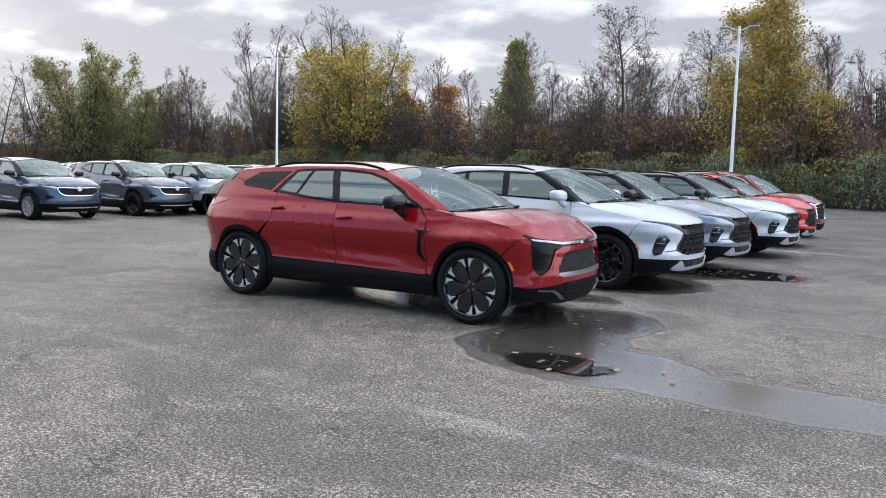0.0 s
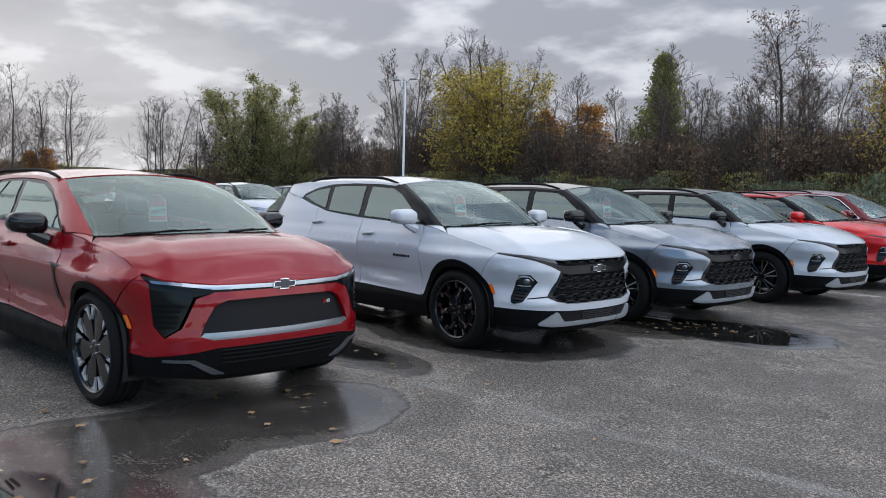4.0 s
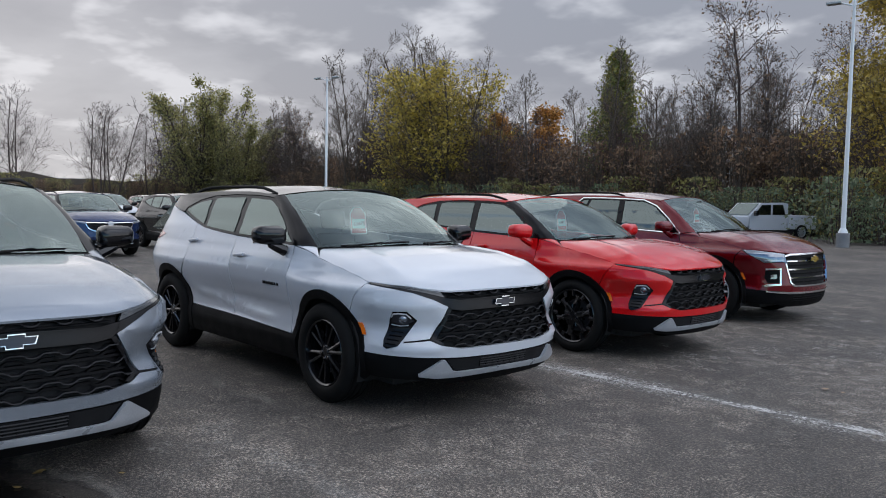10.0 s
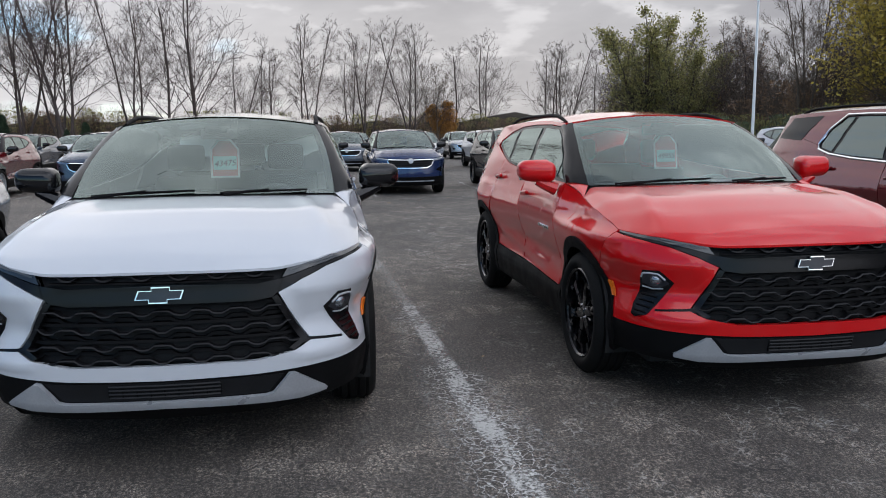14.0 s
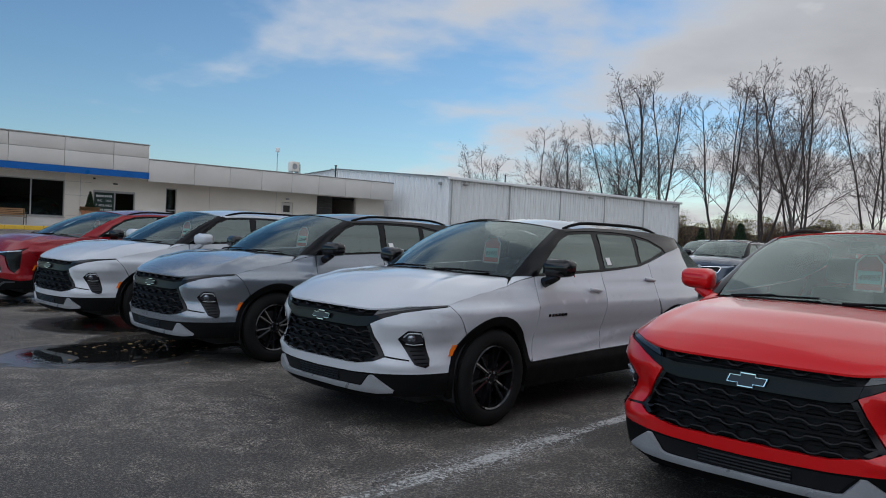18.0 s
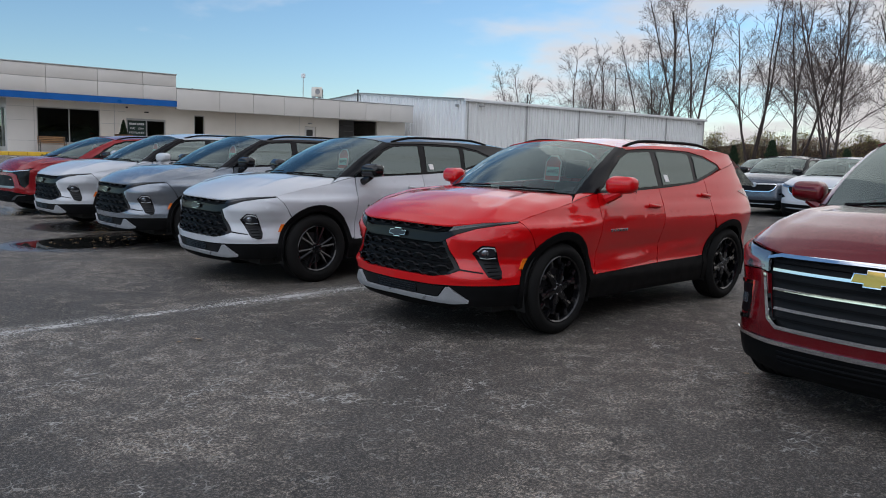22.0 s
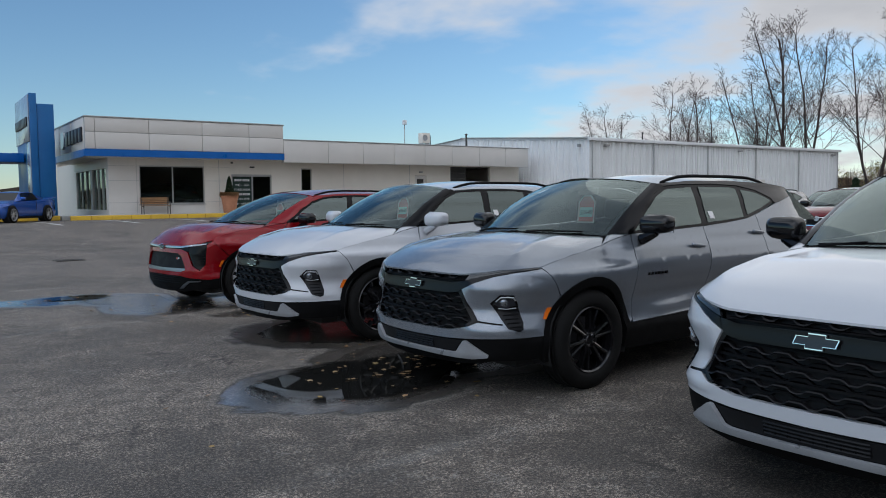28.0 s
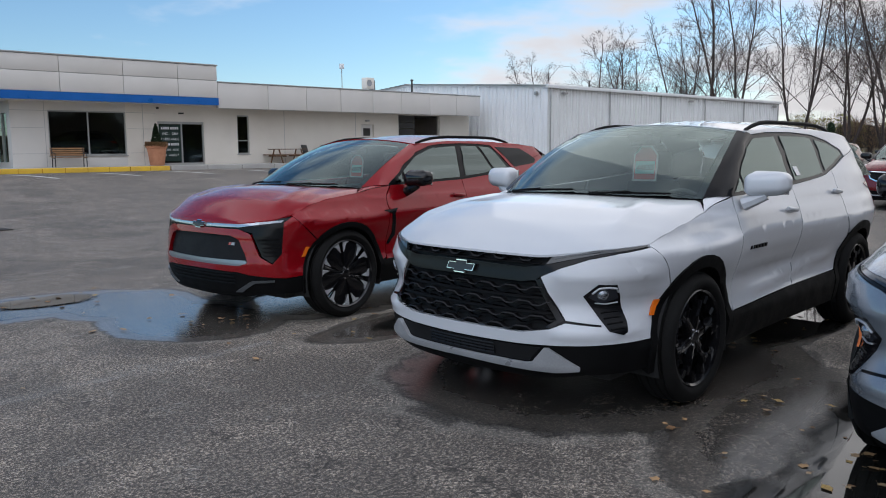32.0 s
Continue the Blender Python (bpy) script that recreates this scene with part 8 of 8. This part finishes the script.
    part("upper_grille", box(0.90, 0.985, -0.52, 0.52, 0.585, 0.665, 0.02), MESH_BLACK, car, "black slim grille")
    part("lower_grille", box(0.88, 0.995, -0.58, 0.58, 0.30, 0.50, 0.04), MESH_BLACK, car, "black lower intake")
    part("splitter", box(0.60, 1.02, -0.82, 0.82, 0.15, 0.20, 0.02), CLAD, car, "black front splitter")
    return car


make_coupe(pose(3.10, -20.9, ground_height(3.10, -20.9), 0, 0, 50), P_BLUE)

# ---- white pickup by the trees
truck = empty("pickup_truck", pose(-10.2, 51.0, 0, 0, 0, -114), "white full-size pickup truck seen from its front corner", "truck")
part("hood", box(1.05, 2.55, -0.95, 0.95, 0.62, 1.22, 0.10, seg=3), P_WHITE, truck)
part("cab", prism([(-1.35, 0.50), (1.05, 0.50), (1.05, 1.20), (0.35, 1.88), (-1.0, 1.93), (-1.35, 1.88)], -0.93, 0.93), P_WHITE, truck)
part("windscreen", prism([(1.02, 1.26), (0.41, 1.84), (0.44, 1.86), (1.06, 1.27)], -0.80, 0.80), GLASS_REAR, truck)
for q in (-1, 1):
    part("front_window", prism([(-0.25, 1.28), (0.78, 1.28), (0.30, 1.78), (-0.25, 1.80)], q * 0.925, q * 0.942), GLASS_REAR, truck)
    part("rear_window", prism([(-1.20, 1.28), (-0.38, 1.28), (-0.38, 1.80), (-1.0, 1.82)], q * 0.925, q * 0.942), GLASS_REAR, truck)
    part("mirror", box(0.72, 0.88, q * 1.0, q * 1.22, 1.22, 1.48, 0.03), P_BLACK, truck)
    part("bed_side", box(-3.20, -1.40, q * 0.88, q * 0.96, 0.55, 1.28, 0.03), P_WHITE, truck)
    part("headlight", box(2.45, 2.58, q * 0.55, q * 0.90, 0.98, 1.12, 0.02), LENS, truck)
    for x in (1.65, -2.25):
        wheel(truck, (x, q * 0.85, 0.40), "silver", 0.40, 0.26, q, None, False)
part("tailgate", box(-3.26, -3.18, -0.90, 0.90, 0.58, 1.28, 0.02), P_WHITE, truck)
part("bed_floor", box(-3.2, -1.4, -0.88, 0.88, 0.5, 0.62), DARK, truck)
part("grille", box(2.50, 2.60, -0.80, 0.80, 0.72, 1.10, 0.03), BAR_BLACK, truck, "black grille")
part("bumper", box(2.45, 2.75, -0.97, 0.97, 0.45, 0.68, 0.05), SATIN, truck, "silver bumper")
part("sill", box(-3.1, 2.4, -0.86, 0.86, 0.32, 0.52, 0.03), DARK, truck)


# ---------------------------------------------------------------- trees and brush
def leaf_material(name, a, b, c):
    """Foliage whose tone changes from leaf to leaf."""
    m = Mat(name, a, 0.65)
    g_ = m.n.new("ShaderNodeNewGeometry")
    r_ = m.n.new("ShaderNodeValToRGB")
    r_.color_ramp.elements[0].color, r_.color_ramp.elements[1].color = (*a, 1), (*c, 1)
    e = r_.color_ramp.elements.new(0.5)
    e.color = (*b, 1)
    m.l.new(g_.outputs["Random Per Island"], r_.inputs[0])
    m.put("Base Color", r_.outputs[0])
    t = m.n.new("ShaderNodeBsdfTranslucent")
    m.l.new(r_.outputs[0], t.inputs[0])
    mx = m.n.new("ShaderNodeMixShader")
    mx.inputs[0].default_value = 0.4
    out = m.n["Material Output"]
    m.l.new(m.p.outputs[0], mx.inputs[1])
    m.l.new(t.outputs[0], mx.inputs[2])
    m.l.new(mx.outputs[0], out.inputs[0])
    return m.mat


BARK = speckled("grey_brown_bark", (0.072, 0.055, 0.041), (0.132, 0.104, 0.080), 0.9, 3, 40, 0.6, 0.02)
BARK_DARK = speckled("dark_twig_bark", (0.050, 0.038, 0.034), (0.095, 0.070, 0.062), 0.9, 3, 40, 0.5, 0.02)
L_YELLOW = leaf_material("yellow_green_leaves", (0.40, 0.32, 0.06), (0.58, 0.44, 0.08), (0.25, 0.21, 0.055))
L_OLIVE = leaf_material("olive_leaves", (0.234, 0.234, 0.081), (0.385, 0.333, 0.112), (0.151, 0.162, 0.065))
L_ORANGE = leaf_material("orange_leaves", (0.46, 0.20, 0.035), (0.52, 0.27, 0.06), (0.28, 0.13, 0.035))
L_GREEN = leaf_material("dark_green_leaves", (0.13, 0.17, 0.05), (0.22, 0.23, 0.06), (0.36, 0.29, 0.07))
L_GOLD = leaf_material("golden_leaves", (0.50, 0.37, 0.07), (0.38, 0.28, 0.06), (0.26, 0.20, 0.055))
L_BROWN = leaf_material("withered_brown_leaves", (0.243, 0.155, 0.092), (0.155, 0.099, 0.066), (0.332, 0.211, 0.121))
L_RUSSET = leaf_material("russet_leaves", (0.165, 0.105, 0.078), (0.125, 0.085, 0.066), (0.21, 0.135, 0.09))
L_SAGE = leaf_material("sage_green_leaves", (0.173, 0.213, 0.121), (0.112, 0.151, 0.077), (0.263, 0.284, 0.173))


def grow(seed, height, angle=38, stems=1, levels=3, low=0.18, reach=0.42, lean=0.15, thick=0.012, wob=0.07, density=1.0):
    """Limbs of a tree as segments (start, end, radius at both), and the tips. Leaders rise to the top; limbs leave them all the way up."""
    r_ = random.Random(seed)
    segs, tips = [], []

    def limb(p, d, length, rad, level):
        n = (12, 8, 6, 3)[level]
        start = low if level == 0 else 0.18
        turn = r_.uniform(0, math.tau)
        for k in range(n):
            t = (k + 1) / n
            d = (d + Vector((r_.gauss(0, 1), r_.gauss(0, 1), r_.gauss(0, 0.5))) * wob * (1 + 0.6 * level) + Vector((0, 0, 0.035))).normalized()
            q = p + d * (length / n)
            r1 = rad * (1 - 0.80 / n)
            segs.append((p, q, rad, r1))
            p, rad = q, r1
            if level < levels and t > start:
                for _ in range(r_.choice((1, 2, 2)) if level == 0 else (1 if r_.random() < density else 0) + (1 if r_.random() < 0.55 * density else 0)):
                    turn += 2.4 + r_.uniform(-0.5, 0.5)
                    x = d.orthogonal().normalized()
                    side = x * math.cos(turn) + d.cross(x) * math.sin(turn)
                    a_ = radians(angle + 6 + r_.uniform(-16, 16))
                    nd = d * math.cos(a_) + side * math.sin(a_)
                    full = height * reach * (1.12 - 0.80 * t) if level == 0 else length * 0.58 * (1.15 - 0.55 * t)
                    limb(p, nd, full * r_.uniform(0.65, 1.1), max(rad * r_.uniform(0.34, 0.52), 0.004), level + 1)
        tips.append((p, d))

    for s in range(stems):
        a = s * math.tau / max(stems, 1) + r_.uniform(0, 1)
        d = Vector((math.cos(a) * lean, math.sin(a) * lean, 1)).normalized() if stems > 1 else Vector((r_.gauss(0, 0.03), r_.gauss(0, 0.03), 1)).normalized()
        limb(Vector((math.cos(a) * 0.2, math.sin(a) * 0.2, -0.1)) if stems > 1 else Vector((0, 0, -0.1)), d, height * r_.uniform(0.85, 1.0), height * thick * (1.0 if stems == 1 else 0.75), 0)
    k = height / max(q.z for _, q, _, _ in segs)
    return [(p * k, q * k, a, b) for p, q, a, b in segs], [(p * k, d) for p, d in tips]


def branches_mesh(name, segs, material, least=0.010):
    vs, fs = [], []
    for p, q, a, b in segs:
        a, b = max(a, least), max(b, least)
        n = 6 if a > 0.08 else 3
        d = (q - p).normalized()
        x = d.orthogonal().normalized()
        y = d.cross(x)
        i = len(vs)
        for c, r_ in ((p, a), (q, b)):
            for k in range(n):
                t = k * math.tau / n
                vs.append(c + (x * math.cos(t) + y * math.sin(t)) * r_)
        for k in range(n):
            fs.append((i + k, i + (k + 1) % n, i + n + (k + 1) % n, i + n + k))
    me = bpy.data.meshes.new(name)
    me.from_pydata([tuple(v) for v in vs], [], fs)
    me.polygons.foreach_set("use_smooth", [True] * len(me.polygons))
    me.materials.append(material)
    return me


def leaves_mesh(name, points, per, size, jitter, material, seed, droop=0.0):
    r_ = np.random.RandomState(seed)
    P = np.repeat(np.array([tuple(p) for p in points]), per, axis=0)
    n = len(P)
    P = P + r_.normal(0, jitter, (n, 3)) * np.array([1, 1, 0.8])
    a = r_.normal(0, 1, (n, 3))
    a[:, 2] -= droop
    a /= np.linalg.norm(a, axis=1, keepdims=True)
    b = np.cross(a, r_.normal(0, 1, (n, 3)))
    b /= np.linalg.norm(b, axis=1, keepdims=True)
    s = (size * r_.uniform(0.6, 1.4, n))[:, None]
    V = np.stack([P - a * s, P + b * s * 0.55, P + a * s, P - b * s * 0.55], 1).reshape(-1, 3)
    F = np.arange(4 * n).reshape(-1, 4)
    me = bpy.data.meshes.new(name)
    me.from_pydata(V.tolist(), [], F.tolist())
    me.materials.append(material)
    return me


def tree_kind(seed, height, bark, leaf=None, per=6, size=0.16, jitter=0.35, limit=None, least=0.011, top=1.0, thick_limb=0.0045, **kw):
    """A trunk with limbs and, below a share of the height, a crown of small leaves."""
    segs, tips = grow(seed, height, **kw)
    pts = [p for p, _ in tips if p.z < height * top] + [q for _, q, a, _ in segs if a < height * 0.0035 and height * 0.06 < q.z < height * top]
    random.Random(seed).shuffle(pts)
    pts = pts[:limit] if limit else pts
    stout = height * thick_limb
    trunk = branches_mesh("trunk", [s_ for s_ in segs if s_[2] > stout], bark, least)
    limbs = branches_mesh("branchwork", [s_ for s_ in segs if s_[2] <= stout], bark, least)
    crown = leaves_mesh("crown", pts, per, size, jitter, leaf, seed) if leaf else None
    return trunk, crown, limbs


def plant(kind, x, y, scale, turn, label, group="", z=None):
    e = empty("tree", pose(x, y, ground_height(x, y) - 0.05 if z is None else z, 0, 0, turn) @ Matrix.Diagonal((scale, scale, scale, 1)), label, "tree", group)
    t = new("trunk", kind[0])
    t.parent = e
    for word, me in zip(("crown", "branchwork"), kind[1:]):
        if me is not None:
            c = new(word, me)
            c.parent = e
    return e


BARE = [tree_kind(21, 16, BARK, None, angle=30, low=0.22, reach=0.40, thick=0.009, wob=0.045),
        tree_kind(22, 16, BARK, L_BROWN, 1, 0.09, 0.2, 260, angle=28, stems=3, lean=0.16, low=0.22, reach=0.34, density=0.85, thick=0.009, wob=0.045),
        tree_kind(23, 16, BARK, None, angle=27, stems=4, lean=0.18, low=0.24, reach=0.30, density=0.75, thick=0.009, wob=0.04),
        tree_kind(24, 15, BARK_DARK, L_BROWN, 1, 0.10, 0.25, 700, angle=42, low=0.12, reach=0.48, wob=0.06, thick=0.011)]
TALL = [tree_kind(61, 17, BARK_DARK, None, angle=37, low=0.16, reach=0.46, wob=0.035, least=0.011, thick=0.0112, density=0.75),
        tree_kind(62, 17, BARK_DARK, L_BROWN, 1, 0.08, 0.2, 200, angle=33, stems=3, lean=0.22, low=0.18, reach=0.38, wob=0.04, least=0.011, density=0.62, thick=0.0105),
        tree_kind(63, 16, BARK_DARK, None, angle=36, stems=2, lean=0.18, low=0.16, reach=0.46, wob=0.04, least=0.011, thick=0.0112, density=0.70)]
YELLOW_TREE = tree_kind(31, 18.0, BARK, L_YELLOW, 3, 0.14, 0.36, 5200, angle=33, stems=7, lean=0.30, low=0.10, reach=0.40, top=0.74, density=0.75, wob=0.045)
OLIVE_TREE = tree_kind(32, 15, BARK_DARK, L_OLIVE, 3, 0.13, 0.30, 6500, angle=24, stems=10, lean=0.52, low=0.05, reach=0.30, density=0.7, wob=0.045)
ORANGE_TREE = tree_kind(33, 11, BARK_DARK, L_ORANGE, 4, 0.15, 0.32, 2600, angle=38, stems=2, lean=0.10, low=0.12, reach=0.40)
GOLD_TREE = tree_kind(34, 15, BARK, L_GOLD, 4, 0.105, 0.36, 5600, angle=40, stems=2, lean=0.12, low=0.08, reach=0.42, top=0.97)


def conical_tree(seed, height, leaf):
    """An upright tapering tree: a straight stem with whorls of short limbs."""
    r_ = random.Random(seed)
    segs = [(Vector((0, 0, k * height / 12)), Vector((0, 0, (k + 1) * height / 12)), 0.16 * (1 - k / 12.5), 0.16 * (1 - (k + 1) / 12.5)) for k in range(12)]
    pts = []
    for k in range(150):
        h = 0.10 + 0.88 * (k / 150)
        reach = height * 0.33 * (1 - h) ** 0.8 * r_.uniform(0.5, 1.15) * min(1, 0.5 + 3 * h)
        a = k * 2.399 + r_.uniform(-0.4, 0.4)
        base = Vector((0, 0, h * height))
        tip = base + Vector((math.cos(a) * reach, math.sin(a) * reach, reach * 0.35))
        segs.append((base, tip, 0.035 * (1.1 - h), 0.008))
        for j in range(11):
            pts.append(base.lerp(tip, r_.uniform(0.25, 1.0)))
    return branches_mesh("trunk", segs, BARK_DARK), leaves_mesh("crown", pts, 8, 0.15, 0.28, leaf, seed)


CONE_TREE = conical_tree(41, 14.5, L_GREEN)
DARK_CONE = conical_tree(42, 8, CONIFER)

plant(YELLOW_TREE, -45.0, 60.0, 1.0, 40, "tall yellow-green tree thinning at the top")
plant(CONE_TREE, -29.6, 65.8, 1.0, 0, "upright dark green tree beginning to turn yellow")
plant(ORANGE_TREE, -40.5, 69.5, 1.0, 0, "small tree with orange autumn leaves")
plant(GOLD_TREE, -4.4, 55.8, 1.0, 0, "golden yellow tree behind the lamp pole")
plant(OLIVE_TREE, -86.0, 56.0, 1.08, 0, "broad olive green tree")
plant(OLIVE_TREE, -79.5, 58.0, 0.80, 130, "broad olive green tree")
plant(BARE[2], -59.0, 60.0, 1.12, 30, "tall slender bare tree behind the lamp pole")
plant(BARE[3], -17.5, 63.5, 1.10, 0, "wide bare dark tree")
plant(BARE[3], -11.5, 66.0, 0.95, 140, "wide bare dark tree")
plant(GOLD_TREE, -53.5, 63.0, 0.62, 90, "low golden tree among brush")
plant(GOLD_TREE, -58.0, 66.0, 0.55, 200, "low golden tree among brush")
rnd = random.Random(77)
for k in range(76):
    x = -112 + 1.78 * k + rnd.uniform(-1.2, 1.2)
    if abs(x + 86) < 6 or abs(x + 45) < 4 or abs(x + 29.6) < 2:
        continue
    plant(BARE[rnd.choice((0, 1, 2, 3))], x, rnd.uniform(60, 80), rnd.uniform(0.55, 0.90), rnd.uniform(0, 360), "bare grey-brown tree in the wood edge", "wood edge trees")
for k in range(64):
    x = -110 + 2.1 * k + rnd.uniform(-1.2, 1.2)
    plant(BARE[rnd.choice((0, 1, 3, 3))], x, rnd.uniform(61, 74), rnd.uniform(0.42, 0.66), rnd.uniform(0, 360), "bare grey-brown tree in the wood edge", "wood edge trees")
# trees past the right end of the row
for x, y, s in ((4, 58, 0.8), (9, 54, 0.75), (14, 56, 0.9), (20, 52, 0.85), (27, 54, 0.9)):
    plant(BARE[rnd.randrange(4)], x, y, s, rnd.uniform(0, 360), "bare grey-brown tree in the wood edge", "wood edge trees")
# the western line, seen over the rows of cars and the hall
for k in range(30):
    y = -58 + 4.25 * k + rnd.uniform(-1.7, 1.7)
    tall = 0.96 if y < -32 else 1.36 if y < 4 else 0.95
    if 24 < y < 34 and k % 2:
        continue
    plant(TALL[rnd.choice((0, 1, 2, 1))], rnd.uniform(-96, -80) - (12 if y > 6 else 0), y, tall * rnd.uniform(0.82, 1.15), rnd.uniform(0, 360), "tall bare tree in the far line", "western trees")
for k in range(9):
    plant(DARK_CONE, -78 - rnd.uniform(0, 8), -44 + 5.2 * k + rnd.uniform(-2, 2), rnd.uniform(0.22, 0.42), rnd.uniform(0, 360), "small dark conifer below the bare trees", "small conifers")
plant(TALL[2], -85.5, 26.2, 0.98, 20, "tall forked bare tree in the far line", "western trees")
plant(BARE[1], -86.5, 29.3, 0.62, 75, "bare tree with a few brown leaves in the far line", "western trees")
plant(ORANGE_TREE, -88, 31.0, 0.50, 60, "small russet tree in the far hedge")


# ---- brush: joined clumps of stems and small leaves
def brush_clump(seed, h, w, n_leaf, size, n_stem):
    r_ = np.random.RandomState(seed)
    u = r_.uniform(0, 1, n_leaf)
    ang = r_.uniform(0, math.tau, n_leaf)
    z = h * (0.04 + 0.96 * u ** 0.8)
    reach = w * np.sqrt(np.maximum(1 - (z / h - 0.35) ** 2 / 0.55, 0.03)) * r_.uniform(0.35, 1.0, n_leaf) * (1 + 0.25 * np.sin(3 * ang + seed))
    P = np.stack([reach * np.cos(ang), reach * np.sin(ang), z], 1)
    a = r_.normal(0, 1, (n_leaf, 3))
    a /= np.linalg.norm(a, axis=1, keepdims=True)
    b = np.cross(a, r_.normal(0, 1, (n_leaf, 3)))
    b /= np.linalg.norm(b, axis=1, keepdims=True)
    s = (size * r_.uniform(0.5, 1.5, n_leaf))[:, None]
    V = np.stack([P - a * s, P + b * s * 0.5, P + a * s, P - b * s * 0.5], 1)
    # thin stems as long narrow slivers
    ang = r_.uniform(0, math.tau, n_stem)
    top = np.stack([w * 0.9 * r_.uniform(0.1, 1, n_stem) * np.cos(ang), w * 0.9 * r_.uniform(0.1, 1, n_stem) * np.sin(ang), h * r_.uniform(0.7, 1.22, n_stem)], 1)
    bot = top * np.array([0.35, 0.35, 0.0])
    side = np.stack([-np.sin(ang), np.cos(ang), 0 * ang], 1) * 0.014
    S = np.stack([bot - side * 1.5, bot + side * 1.5, top + side * 0.4, top - side * 0.4], 1)
    return V, S


def brush(name, label, places, clumps, material, stem):
    rs = random.Random(len(places) * 7 + 1)
    quads, stems = [], []
    for x, y, s in places:
        V, S = clumps[rs.randrange(len(clumps))]
        t = rs.uniform(0, math.tau)
        R = np.array([[math.cos(t), math.sin(t), 0], [-math.sin(t), math.cos(t), 0], [0, 0, 1]]) * s
        o = np.array([x, y, ground_height(x, y) - 0.05])
        quads.append((V.reshape(-1, 3) @ R + o))
        stems.append((S.reshape(-1, 3) @ R + o))
    V = np.concatenate(quads + stems)
    nq = sum(len(q) for q in quads) // 4
    me = bpy.data.meshes.new(name)
    me.from_pydata(V.tolist(), [], np.arange(len(V)).reshape(-1, 4).tolist())
    me.materials.append(material)
    me.materials.append(stem)
    idx = np.zeros(len(V) // 4, dtype=np.int32)
    idx[nq:] = 1
    me.polygons.foreach_set("material_index", idx)
    tagged(new(name, me), label, "bushes", kind="stuff")


low_c = [brush_clump(k, 2.6, 1.7, 900, 0.085, 40) for k in range(3)]
mid_c = [brush_clump(10 + k, 5.2, 2.2, 1000, 0.11, 110) for k in range(3)]
rnd = random.Random(9)
edge_y = lambda x: 48.0 + (1.5 if x > -6 else 9.0) * 1.0
brush("sage_bushes", "low sage green bushes along the lot edge", [(x := -100 + 1.75 * k, edge_y(x) + rnd.uniform(0, 2.2), rnd.uniform(0.7, 1.25)) for k in range(82)], low_c, L_SAGE, BARK_DARK)
brush("olive_bushes", "low olive and brown bushes along the lot edge", [(x := -100 + 2.1 * k, edge_y(x) + rnd.uniform(1.5, 4), rnd.uniform(0.9, 1.5)) for k in range(68)], low_c, L_OLIVE, BARK_DARK)
brush("brown_brush", "dense brown brush under the wood edge", [(x := -112 + 1.15 * k, edge_y(x) + rnd.uniform(3, 12), rnd.uniform(0.75, 1.35)) for k in range(128)], mid_c, L_BROWN, BARK)
brush("russet_brush", "reddish brown brush under the wood edge", [(x := -60 + 1.6 * k, edge_y(x) + rnd.uniform(4, 13), rnd.uniform(0.9, 1.6)) for k in range(52)], mid_c, L_RUSSET, BARK_DARK)
brush("far_hedge", "brown hedge along the western edge", [(-98 + rnd.uniform(-3, 3), -66 + 1.7 * k, rnd.uniform(0.55, 0.85)) for k in range(76)], mid_c, L_BROWN, BARK_DARK)
brush("far_scrub", "dark scrub along the western edge", [(-101 + rnd.uniform(-2, 2), -66 + 2.4 * k, rnd.uniform(0.7, 1.0)) for k in range(54)], mid_c, L_OLIVE, BARK_DARK)
# a far ridge of woods closes the horizon
WOODS = speckled("distant_woods", (0.050, 0.040, 0.034), (0.085, 0.070, 0.055), 1.0, 0.05, 0.6, 0.0)
bm = bmesh.new()
rows = [[], []]
for k in range(181):
    a = k * math.tau / 180
    r = 420 + 40 * noise.noise(Vector((math.cos(a) * 3, math.sin(a) * 3, 0)))
    h = 9 + 5 * noise.noise(Vector((math.cos(a) * 40, math.sin(a) * 40, 3))) + 4 * noise.noise(Vector((math.cos(a) * 9, math.sin(a) * 9, 5)))
    rows[0].append((r * math.cos(a), r * math.sin(a), -2))
    rows[1].append((r * math.cos(a), r * math.sin(a), max(h, 4)))
add_grid(bm, rows)
tagged(link_mesh("backdrop", bm, WOODS), "dark distant woods on the horizon", "backdrop", kind="structure")
